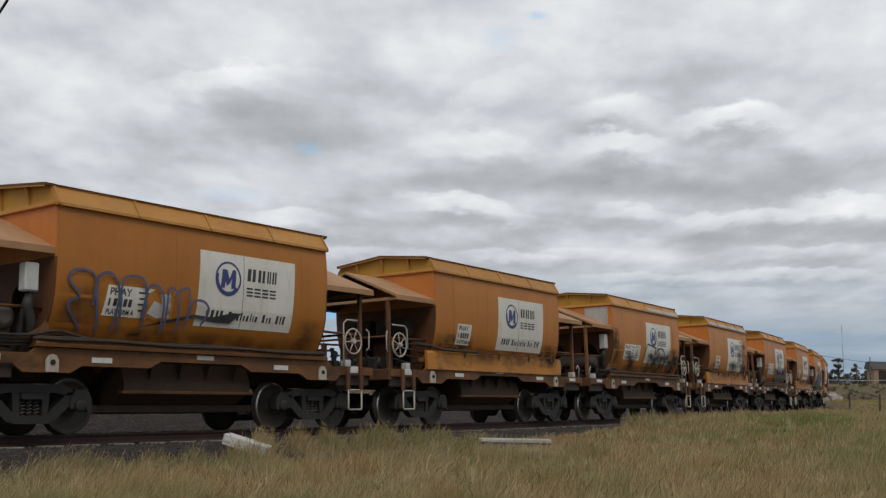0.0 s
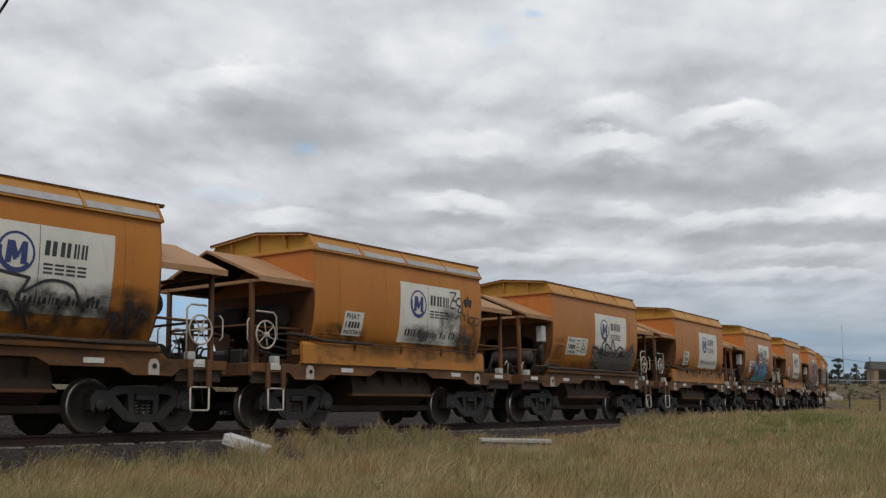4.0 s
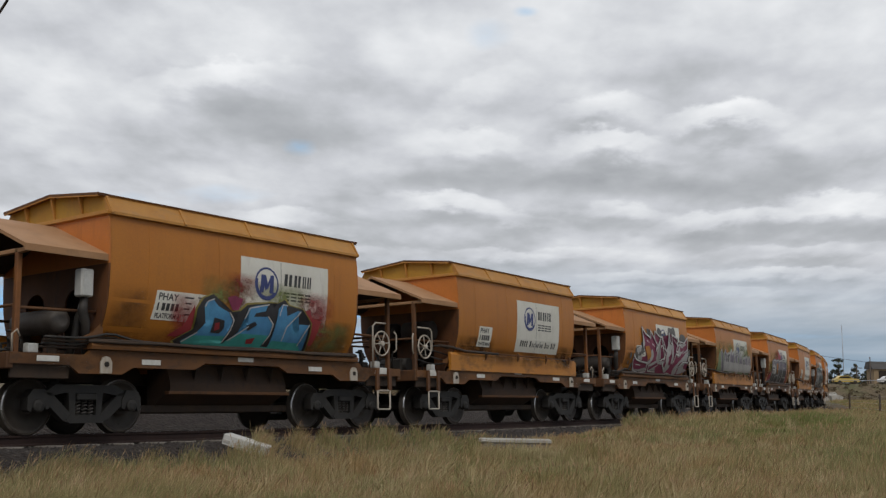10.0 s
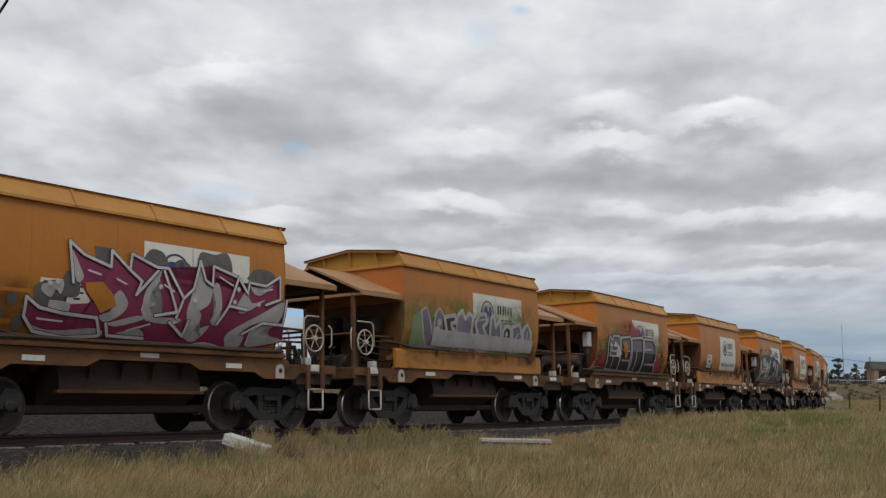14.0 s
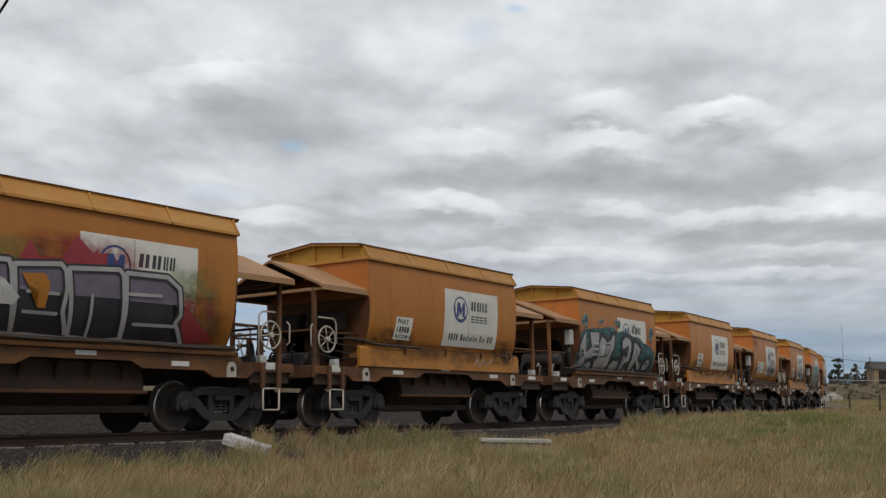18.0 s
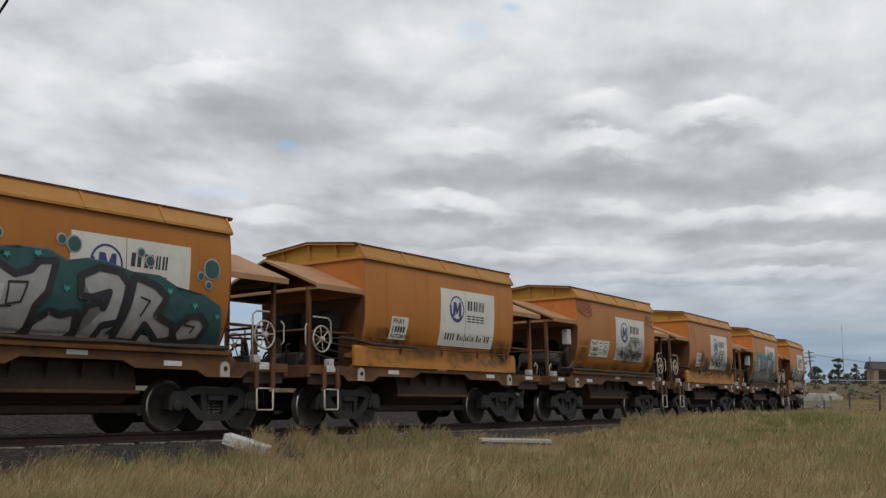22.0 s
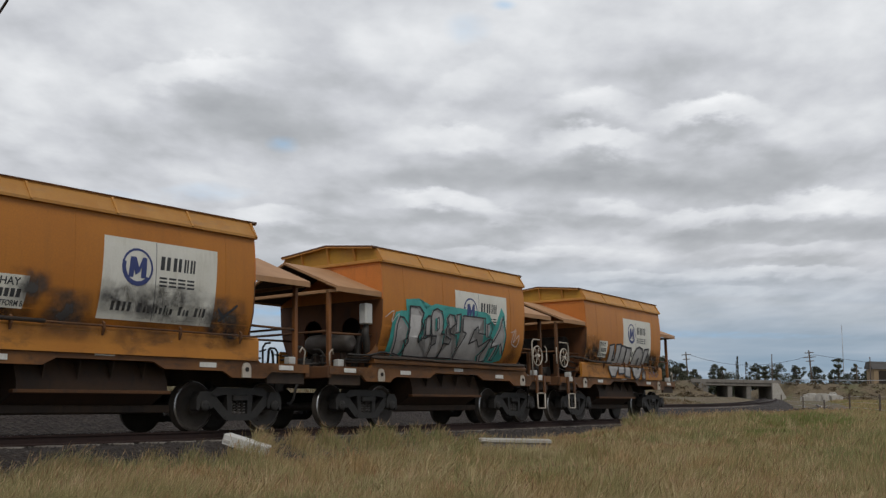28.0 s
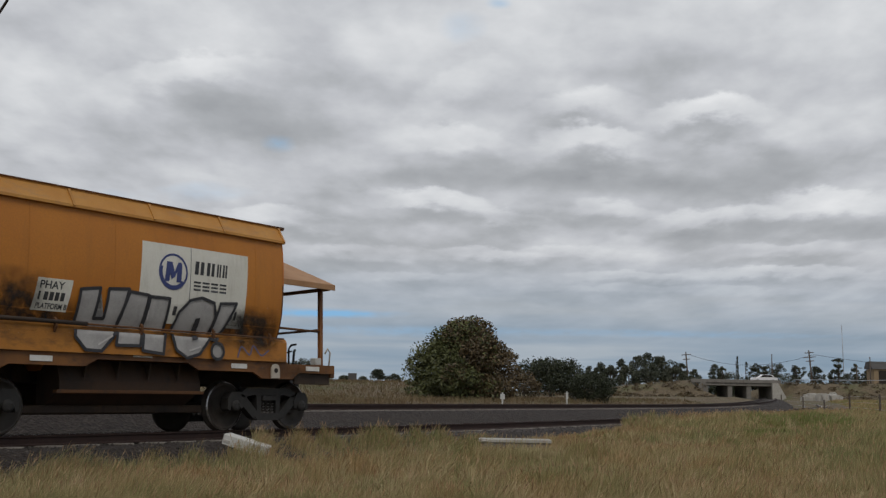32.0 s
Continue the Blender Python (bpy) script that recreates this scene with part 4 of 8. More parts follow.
        tube(bm, [(sign * 4.80, -0.3, 1.25), (sign * 4.78, -0.3, 1.55), (sign * 4.70, -0.34, 1.72), (sign * 4.62, -0.38, 1.70)], 0.05, 7)
        box(bm, sign * 4.45, sign * 4.75, -0.55, -0.10, 1.26, 1.46, 0.03)
        part("brake_valve", bm, HOSE, wagon, "black brake valve on the platform")
        bm = bmesh.new()
        tube(bm, [(sign * 4.80, 0.25, 1.25), (sign * 4.84, 0.25, 1.62), (sign * 4.90, 0.22, 1.66)], 0.03, 6)
        part("uncoupling_lever", bm, HOSE, wagon)
        # pipework on the platform
        for x, y, top, bend in ((4.30, -0.72, 1.66, 0.22), (4.12, -0.25, 1.56, -0.18), (4.50, 0.42, 1.74, 0.16), (3.70, 0.75, 1.62, 0.2), (4.62, -0.95, 1.50, -0.12)):
            bm = bmesh.new()
            tube(bm, [(sign * x, y, 1.26), (sign * x, y, top - 0.08), (sign * (x + 0.03), y + bend * 0.3, top), (sign * (x + 0.06), y + bend, top + 0.01)], 0.024, 6)
            tube(bm, [(sign * x, y - 0.09, top - 0.16), (sign * x, y + 0.09, top - 0.13)], 0.018, 5)
            part("pipe_stem", bm, HOSE, wagon)
        for y, z in ((-0.6, 1.40), (0.1, 1.52)):
            bm = bmesh.new()
            tube(bm, [(sign * 3.25, y, z), (sign * 3.7, y + 0.08, z + 0.05), (sign * 4.2, y - 0.04, z - 0.03), (sign * 4.75, y, z - 0.06)], 0.022, 6)
            part("pipe", bm, HOSE, wagon)
    # side with the ledge and pipes
    bm = bmesh.new()
    prism(bm, [(1.22, 1.37), (1.46, 1.37), (1.47, 1.42), (1.44, 1.47), (1.27, 1.52)], -3.45, 3.28, lambda p, q, h: (h, -p, q))
    part("lower_ledge", bm, SILL, wagon)
    for k, (y, w) in enumerate(((1.475, 1.49), (1.425, 1.515))):
        bm = bmesh.new()
        tube(bm, [(-3.5, -y + 0.05, w), (-3.3, -y, w)] + [(x, -y, w + 0.01 * math.sin(x * 2.3 + k)) for x in np.linspace(-2.9, 3.2, 14)], 0.026, 6)
        part("brake_pipe", bm, BROWN_STEEL, wagon)
    for k in range(4):
        bm = bmesh.new()
        tube(bm, [(x, -1.30 - 0.035 * k, 1.38 + 0.05 * k + 0.10 * math.exp(-((x + 3.05) / 0.35) ** 2)) for x in np.linspace(-4.3, -2.2, 12)], 0.022, 6)
        part("hose", bm, HOSE if k % 2 else BROWN_STEEL, wagon)
    # side with the flat lower panel
    bm = bmesh.new()
    prism(bm, [(1.36, 1.30), (1.425, 1.30), (1.425, 1.68), (1.385, 1.74), (1.34, 1.74)], -3.4, 3.45, lambda p, q, h: (h, p, q))
    part("lower_panel", bm, ORANGE_LOW, wagon)
    bm = bmesh.new()
    tube(bm, [(3.7, 1.20, 1.90), (3.3, 1.36, 1.86), (3.05, 1.455, 1.80), (2.85, 1.465, 1.775), (1.25, 1.465, 1.765)], 0.036, 7)
    part("brake_pipe", bm, BROWN_STEEL, wagon, "dark pipe along the hopper foot")
    bm = bmesh.new()
    tube(bm, [(1.25, 1.45, 1.765), (-3.3, 1.44, 1.75)], 0.018, 6)
    part("brake_pipe", bm, GRIMY, wagon)
    for x in (1.82, 0.15, -1.46, -2.9):
        bm = bmesh.new()
        prism(bm, [(1.43, 1.84), (1.485, 1.80), (1.485, 1.70), (1.43, 1.60)], x - 0.02, x + 0.02, lambda p, q, h: (h, p, q))
        part("pipe_bracket", bm, GRIMY, wagon)
    for k in range(4):
        bm = bmesh.new()
        tube(bm, [(x, 1.10 + 0.04 * k, 1.50 + 0.11 * k + 0.05 * math.sin(3 * x + k)) for x in np.linspace(3.25, 4.6, 9)], 0.02, 6)
        part("hose", bm, HOSE, wagon)
    # tank end
    bm = bmesh.new()
    tube(bm, [(-3.78, -1.12, 1.83), (-3.78, -1.08, 1.83), (-3.78, -1.02, 1.83), (-3.78, 0.05, 1.83), (-3.78, 0.11, 1.83), (-3.78, 0.15, 1.83)], [0.09, 0.17, 0.21, 0.21, 0.17, 0.09], 16)
    part("air_tank", bm, GREY_TANK, wagon, "grey cylindrical air tank")
    for y in (-0.85, -0.1):
        bm = bmesh.new()
        box(bm, -3.86, -3.70, y - 0.03, y + 0.03, 1.26, 1.72, 0.008)
        part("tank_stand", bm, BROWN_STEEL, wagon)
    bm = bmesh.new()
    box(bm, -3.64, -3.40, -1.39, -1.18, 2.22, 2.68, 0.025)
    part("valve_box", bm, WHITE_BOX, wagon, "off-white equipment box under the canopy")
    bm = bmesh.new()
    tube(bm, [(-3.5, -1.28, 2.22), (-3.52, -1.26, 2.0), (-3.42, -1.22, 1.8), (-3.40, -1.2, 1.3)], [0.06, 0.085, 0.08, 0.05], 8)
    tube(bm, [(-3.36, -1.05, 2.12), (-3.42, -1.02, 1.9), (-3.46, -0.98, 1.5), (-3.5, -0.9, 1.28)], 0.07, 7)
    part("hose", bm, HOSE, wagon)
    for side in (-1, 1):
        bm = bmesh.new()
        box(bm, -4.52, -4.34, side * 1.18, side * 1.33, 1.275, 1.42, 0.012)
        part("junction_box", bm, WHITE_BOX, wagon, "small white junction box")
        bm = bmesh.new()
        box(bm, 4.02, 4.18, side * 1.18, side * 1.33, 1.275, 1.42, 0.012)
        part("junction_box", bm, WHITE_BOX, wagon, "small white junction box")
        bm = bmesh.new()
        tube(bm, [(-4.78, side * 1.30, 1.26), (-4.80, side * 1.32, 1.55), (-4.72, side * 1.32, 1.62), (-4.66, side * 1.30, 1.52)], 0.018, 6)
        part("grab_iron", bm, WHITE_RAIL, wagon)
    # handbrake end
    for side in (-1, 1):
        handwheel(wagon, 4.34, side, 0.1 if side < 0 else 0.35)
        bm = bmesh.new()
        tube(bm, [(4.60, side * 1.25, 2.28), (4.16, side * 1.28, 2.27), (4.08, side * 1.28, 2.20), (4.05, side * 1.28, 1.75)] if side > 0 else
             [(4.45, side * 1.28, 2.28), (4.10, side * 1.28, 2.28), (4.00, side * 1.28, 2.20), (4.0, side * 1.28, 1.28)], 0.020, 6)
        part("grab_iron", bm, WHITE_RAIL, wagon)
        bm = bmesh.new()
        tube(bm, [(4.80, side * 1.25, 2.12), (4.86, side * 1.27, 2.05), (4.86, side * 1.27, 1.72), (4.80, side * 1.25, 1.65)], 0.017, 6)
        part("grab_iron", bm, WHITE_RAIL, wagon)
        for x in (4.00, 4.43):
            bm = bmesh.new()
            box(bm, x - 0.05, x + 0.05, side * 1.375, side * 1.43, 0.78, 1.27, 0.008)
            part("step_hanger", bm, STEP_PAINT, wagon)
        bm = bmesh.new()
        tube(bm, [(4.0, side * 1.41, 0.82), (4.0, side * 1.41, 0.40), (4.02, side * 1.41, 0.37), (4.41, side * 1.41, 0.37), (4.43, side * 1.41, 0.40), (4.43, side * 1.41, 0.82)], 0.020, 6)
        tube(bm, [(4.0, side * 1.41, 0.78), (4.43, side * 1.41, 0.78)], 0.018, 6)
        part("step", bm, WHITE_RAIL, wagon, "dirty white stirrup step")
        bm = bmesh.new()
        box(bm, 4.10, 4.34, side * 1.385, side * 1.395, 1.19, 1.28, 0.003)
        part("step_plate", bm, REFLECT, wagon)
    for side in (-1, 1):
        bm = bmesh.new()
        tube(bm, [(3.50, side * 0.10, 2.28), (3.50, side * 0.14, 2.28), (3.50, side * 0.92, 2.28), (3.50, side * 0.97, 2.28)], [0.18, 0.25, 0.25, 0.17], 16)
        box(bm, 3.22, 3.40, side * 0.30, side * 0.38, 2.0, 2.5, 0.01)
        box(bm, 3.22, 3.40, side * 0.72, side * 0.80, 2.0, 2.5, 0.01)
        part("brake_reservoir", bm, DARK, wagon, "sooty black brake reservoir on the end plate")
    bm = bmesh.new()
    tube(bm, [(4.05, -0.5, 1.45), (4.05, 0.6, 1.45)], [0.16, 0.16], 12)
    box(bm, 3.85, 4.25, 0.0, 0.5, 1.26, 1.6, 0.03)
    part("brake_cylinder", bm, HOSE, wagon)
    for flip in (False, True):
        s = 1 if flip else -1
        bm = bmesh.new()
        prism(bm, [(-3.16, 1.98), (-3.22, 1.78), (-3.34, 1.66), (-3.50, 1.58), (-3.66, 1.55), (-3.66, 1.47), (-3.16, 1.47)], 1.30, 1.335, lambda p, q, h: (-s * p, s * h, q))
        part("corner_gusset", bm, SILL, wagon)
        for u0, u1, w0, w1, m in ((-3.05, -1.2, 1.60, 2.20, SOOT), (2.2, 3.3, 1.44, 2.15, SOOT), (-3.1, 3.3, 1.44, 1.95, SOOT_THIN)) if flip else ((-3.05, -2.1, 1.45, 2.5, SOOT_THIN), (-3.1, 3.3, 1.41, 1.80, SOOT_THIN), (2.5, 3.3, 1.5, 2.2, SOOT_THIN)):
            side_patch("soot_stain", u0, u1, w0, w1, flip, m, wagon, "dark soot stain", 0.0035, 8, 6)
        for x0, x1 in ((-4.8, -2.6), (2.6, 4.8)):
            bm = bmesh.new()
            bm.faces.new([bm.verts.new(q) for q in ((x0, s * 1.3795, 1.0), (x1, s * 1.3795, 1.0), (x1, s * 1.3795, 1.34), (x0, s * 1.3795, 1.34))])
            part("soot_stain", bm, SOOT_THIN, wagon)
    # welded seams between the side plates
    for flip in (False, True):
        for u in (-2.24, -0.63, 2.60):
            side_patch("seam", u - 0.009, u + 0.009, 1.76 if flip else 1.5, 3.60, flip, ORANGE, wagon, "", 0.004, 1, 8)
    # sign panels
    for flip in (False, True):
        u0, u1 = -0.11, 2.36
        side_patch("company_panel", u0, u1, 1.88, 3.265, flip, PANEL, wagon, "cream company sign panel with dark lettering", 0.008, 6, 8, 0.05)
        painted("panel_seam", [[(0.97, 1.89), (0.985, 1.89), (0.995, 3.255), (0.98, 3.255)]], PAINTS["grey"], wagon, flip, 0.0092)
        logo = []
        for k in range(20):
            a, b = k * math.tau / 20, (k + 1) * math.tau / 20
            r0, r1 = 0.245 if 8 < k < 18 else 0.285, 0.325
            logo.append([(0.59 + r * math.cos(c), 2.79 + r * math.sin(c)) for r, c in ((r0, a), (r1, a), (r1, b), (r0, b))])
        logo += [[(0.40, 2.61), (0.50, 2.61), (0.55, 2.95), (0.44, 2.96)], [(0.45, 2.96), (0.56, 2.96), (0.63, 2.73), (0.55, 2.65)], [(0.55, 2.65), (0.63, 2.71), (0.75, 2.97), (0.69, 2.96)], [(0.66, 2.61), (0.77, 2.61), (0.78, 2.96), (0.68, 2.95)]]
        painted("logo", logo, NAVY, wagon, flip, 0.010, "navy ring logo")
        rows = []
        # company initials and a second row of signs, as plain bars
        for a, b in ((1.07, 1.28), (1.35, 1.53), (1.59, 1.69), (1.73, 1.84)):
            rows += [(a, a + 0.42 * (b - a), 2.79, 3.03), (a + 0.62 * (b - a), b, 2.79, 3.03)]
        for k in range(4):
            a = 1.06 + 0.205 * k
            rows += [(a, a + 0.165, 2.50 + 0.066 * m, 2.535 + 0.066 * m) for m in range(3)]
        widths = [0.09, 0.10, 0.08, 0.09, 0, 0.11, 0.07, 0.07, 0.05, 0.06, 0.08, 0.04, 0.04, 0.08, 0, 0.09, 0.05, 0.07, 0, 0.09, 0.05, 0.08]
        a = 0.10
        for k, wd in enumerate(widths):
            if wd:
                h = 0.155 if k in (0, 1, 2, 3, 5, 8, 11, 15, 19, 20, 21) else 0.105
                rows.append((a, a + wd * 0.72, 2.03, 2.03 + h))
            a += (wd + 0.022) if wd else 0.09
        tagged(bars("lettering", rows, flip, INK, wagon, 0.010), kind="stuff")
        wide = not flip
        p0, p1 = -2.08, (-0.68 if wide else -1.45)
        side_patch("data_panel", p0, p1, 1.93, 2.44, flip, PANEL, wagon, "white data panel with black stencilled writing", 0.0085, 3, 4, 0.07)
        letters_mesh("stencil", "PHAY", -2.01, 2.275, 0.125, 0.44, flip, INK, wagon, 0.0105)
        rows = [(-2.03 + 0.10 * k, -2.03 + 0.10 * k + (0.035 if k == 0 else 0.072), 2.095, 2.225) for k in range(5)]
        tagged(bars("number_lettering", rows, flip, INK, wagon, 0.0105), kind="stuff")
        letters_mesh("stencil", "PLATFORM " + ("B" if flip else "A"), -2.05, 1.96, 0.09, 0.56, flip, INK, wagon, 0.0105)
        if wide:
            rows = [(-1.43 + 0.02 * (k % 2), -1.43 + 0.22 - 0.05 * (k % 3), 2.34 - 0.10 * k, 2.37 - 0.10 * k) for k in range(4)]
            rows += [(-1.12, -0.78, 2.365, 2.385), (-1.14, -0.8, 2.02, 2.04), (-1.12, -1.1, 2.04, 2.365), (-0.805, -0.785, 2.04, 2.365)]
            tagged(bars("data_lettering", rows, flip, INK, wagon, 0.0105), kind="stuff")
            painted("triangle_mark", strokes([[(-1.05, 2.10), (-0.86, 2.10), (-0.955, 2.30), (-1.05, 2.10)]], 0.035), INK, wagon, flip, 0.0105)
    return wagon


def curve_hose(sign):
    return [(sign * 4.85, -0.55, 1.0), (sign * 4.98, -0.55, 0.85), (sign * 5.03, -0.52, 0.60), (sign * 5.09, -0.48, 0.50), (sign * 5.15, -0.45, 0.52)]


# ---------------------------------------------------------------- the train
wagon_proto = make_wagon()
WAGON_LABELS = [
    "orange hopper wagon with a blue scrawl over its panels",
    "clean orange hopper wagon with cream company panel",
    "orange hopper wagon with dark smears over its panel",
    "orange hopper wagon with a black star and scrawl",
    "orange hopper wagon with grey spray over its panel",
    "plain orange hopper wagon with cream company panel",
    "orange hopper wagon with blue and teal graffiti letters",
    "plain orange hopper wagon with unmarked cream panel",
    "orange hopper wagon with large magenta and white graffiti",
    "orange hopper wagon with grey-green graffiti letters",
    "orange hopper wagon with black block graffiti and red flames",
    "orange hopper wagon with sooty lower panel",
    "orange hopper wagon with silver bubble graffiti outlined dark teal",
    "orange hopper wagon with dark grime along its foot",
    "orange hopper wagon with red oval tag and smudged panel",
    "orange hopper wagon with black smudges over its panel",
    "orange hopper wagon with silver graffiti on bright teal",
    "last orange hopper wagon, with silver block graffiti",
]
WAGONS = []
WHEELSETS = []
for i, text in enumerate(WAGON_LABELS):
    w = wagon_proto if i == 0 else copy_thing(wagon_proto, wagon_pose(0.0, i))
    w["label"] = text
    WAGONS.append(w)
    WHEELSETS.append([o for o in w.children_recursive if o.name.startswith("wheelset")])


def graffiti(i, layers):
    """Sprayed layers on the side that faces the camera: (colour, outlines)."""
    flip = i % 2 == 1
    for k, (colour, polys) in enumerate(layers):
        text = "sprayed %s graffiti" % {"deep": "dark teal", "smoke": "dark grey", "scrawl": "dull blue"}.get(colour, colour)
        if len(polys) <= 14:
            for n, poly in enumerate(polys):
                painted("graffiti", [poly], PAINTS[colour], WAGONS[i], flip, 0.0125 + 0.006 * k + 0.0003 * n, text)
        else:
            tagged(painted("graffiti", polys, PAINTS[colour], WAGONS[i], flip, 0.0125 + 0.006 * k, text), kind="stuff")


def wavy(u0, u1, w0, w1, bumps, rng, depth=0.12):
    """A cloud-edged band."""
    top = []
    for k in range(bumps * 6 + 1):
        u = u0 + (u1 - u0) * k / (bumps * 6)
        top.append((u, w1 - depth + depth * abs(math.sin(k * math.pi / 6)) + rng.uniform(-0.01, 0.01)))
    return [(u0, w0)] + [(u1, w0)] + top[::-1]


def all_graffiti():
    rng = random.Random(5)
    # looping blue scrawl with a black smear
    loops = [[(-2.48, 1.69), (-2.80, 2.05), (-2.60, 2.21), (-2.82, 2.44), (-2.74, 2.60), (-2.51, 2.63), (-2.33, 2.52), (-2.33, 2.09)], [(-2.16, 1.65), (-2.31, 2.43), (-2.13, 2.63), (-1.92, 2.53), (-1.85, 2.24), (-1.89, 1.67)],
             [(-1.76, 1.67), (-1.81, 2.48), (-1.53, 2.62), (-1.33, 2.47), (-1.29, 1.76)], [(-1.35, 1.93), (-1.29, 2.41), (-1.11, 2.50), (-0.94, 2.32), (-0.89, 1.72)], [(-0.84, 1.78), (-0.84, 2.45), (-0.63, 2.34), (-0.55, 1.74)], [(-0.64, 2.44), (-0.40, 2.49), (-0.36, 1.99)], [(-0.42, 1.81), (-0.30, 2.25), (-0.06, 2.31), (0.09, 2.15), (-0.04, 1.89)]]
    smear = [[(-1.40, 1.76), (-0.60, 1.92), (-0.18, 2.01), (0.27, 1.96), (0.70, 1.96), (0.96, 2.16), (0.74, 2.16), (0.25, 2.05), (-0.18, 2.07), (-0.70, 1.95)], [(-1.56, 1.64), (-1.26, 1.70), (-1.27, 1.64)]]
    torn = [[(-1.34, 1.96), (-1.20, 2.12), (-1.30, 2.30), (-1.05, 2.46), (-0.66, 2.47), (-0.66, 1.91), (-1.0, 1.91)]]
    graffiti(0, [("orange", torn), ("white", [[(-1.22, 2.02), (-1.10, 2.24), (-0.92, 2.20), (-0.98, 2.36), (-0.74, 2.38), (-0.84, 2.16), (-0.72, 1.98), (-1.0, 1.95)]]), ("scrawl", strokes([curve_line(q) for q in loops], 0.045)), ("black", smear)])
    graffiti(2, [("black", strokes([[(-0.21, 1.63), (-0.40, 1.98), (0.01, 2.52), (0.84, 2.41), (0.67, 2.11), (0.96, 1.64)], [(0.19, 1.78), (0.26, 2.16), (0.45, 2.17), (0.76, 1.84)]], 0.05)
                  + strokes([curve_line([(0.76, 2.19), (1.16, 2.40), (1.60, 2.35), (1.82, 2.04), (2.01, 2.20)]), [(2.36, 1.63), (2.47, 2.0), (2.51, 1.67), (2.70, 2.02), (2.84, 1.54), (2.99, 2.07), (3.14, 1.96)]], 0.045))])
    star = [(2.71 + (0.20 if k % 2 == 0 else 0.075) * math.sin(k * math.tau / 10), 3.0 + (0.20 if k % 2 == 0 else 0.075) * math.cos(k * math.tau / 10)) for k in range(10)]
    tag = [[(1.92, 3.17), (2.18, 3.18), (2.06, 3.05), (1.91, 2.82), (2.12, 2.80)], [(2.0, 3.0), (2.15, 2.98)], [(2.35, 3.06), (2.22, 3.04), (2.18, 2.89), (2.33, 2.87), (2.23, 2.73), (2.39, 2.71)], [(2.44, 2.97), (2.43, 2.70), (2.53, 2.65), (2.51, 2.52)], [(2.14, 2.55), (2.28, 2.64), (2.37, 2.50)], [(2.66, 2.80), (2.70, 2.48)],
           [(2.89, 2.62), (2.76, 2.62), (2.73, 2.49), (2.88, 2.48), (2.93, 2.59), (2.87, 2.63)], [(3.11, 2.61), (2.98, 2.60), (2.96, 2.45), (3.12, 2.45), (3.16, 2.57), (3.09, 2.62)], [(2.93, 2.44), (2.97, 2.13)]]
    graffiti(3, [("black", [star] + strokes([curve_line(q, 4) for q in tag], 0.035))])
    crest = [[(-0.31, 2.24), (0.0, 2.21), (0.26, 2.02), (0.50, 1.92)], [(0.41, 2.15), (0.42, 2.33), (0.69, 2.50), (0.66, 2.17)], [(0.65, 2.26), (0.78, 2.36), (1.11, 2.20), (1.16, 2.45), (1.23, 2.48), (1.46, 2.17)], [(1.54, 2.17), (1.81, 2.31), (2.06, 2.24)]]
    body = [[(-0.20, 2.19), (-0.11, 1.83), (0.17, 1.67), (0.95, 1.57), (1.96, 1.58), (3.16, 1.60), (3.11, 1.89), (2.93, 2.38), (2.60, 2.22), (2.21, 1.99), (1.88, 1.95), (0.93, 1.97), (0.26, 1.99)]]
    graffiti(4, [("smoke", body), ("black", strokes(crest, 0.055) + strokes([[(2.21, 1.97), (2.58, 2.22), (2.91, 2.44), (2.93, 2.28), (2.75, 2.07), (2.30, 1.94)]], 0.045))])
    # blue and teal letters with red flares
    back = [(-1.51, 1.6), (-1.13, 1.82), (-1.06, 1.89), (-1.13, 2.19), (-1.0, 2.38), (-0.78, 2.47), (-0.64, 2.39), (-0.48, 2.23), (-0.27, 2.18), (-0.15, 2.07), (-0.08, 2.21), (0.09, 2.34), (0.7, 2.42), (0.8, 2.32), (0.88, 2.42), (1.09, 2.51), (1.21, 2.41), (1.61, 2.36), (1.52, 2.1), (1.9, 2.1), (1.8, 1.91), (1.77, 1.62), (1.93, 1.5), (1.35, 1.5), (0.62, 1.5), (-0.07, 1.53), (-1.38, 1.51)]
    d_ = [(-1.34, 1.6), (-1.13, 1.72), (-0.97, 1.8), (-0.89, 1.94), (-0.98, 2.23), (-0.94, 2.32), (-0.78, 2.38), (-0.64, 2.26), (-0.36, 2.16), (-0.24, 2.03), (-0.27, 1.87), (-0.38, 1.61), (-1.25, 1.52)]
    s_ = [(0.04, 2.05), (0.12, 2.28), (0.32, 2.34), (0.64, 2.39), (0.57, 2.25), (0.32, 2.2), (0.28, 2.13), (0.64, 2.15), (0.8, 2.03), (0.8, 1.85), (0.69, 1.65), (0.62, 1.54), (-0.03, 1.58), (-0.36, 1.55), (-0.26, 1.66), (-0.05, 1.81), (0.18, 1.94), (0.08, 1.99)]
    k_ = [(0.85, 1.57), (0.89, 1.82), (0.93, 2.33), (1.04, 2.43), (1.14, 2.4), (1.17, 2.2), (1.48, 2.32), (1.56, 2.31), (1.36, 2.1), (1.41, 1.92), (1.57, 1.89), (1.55, 2.06), (1.84, 2.06), (1.72, 1.9), (1.63, 1.64), (1.85, 1.5), (1.41, 1.51), (1.3, 1.68), (1.19, 1.53), (0.93, 1.54)]
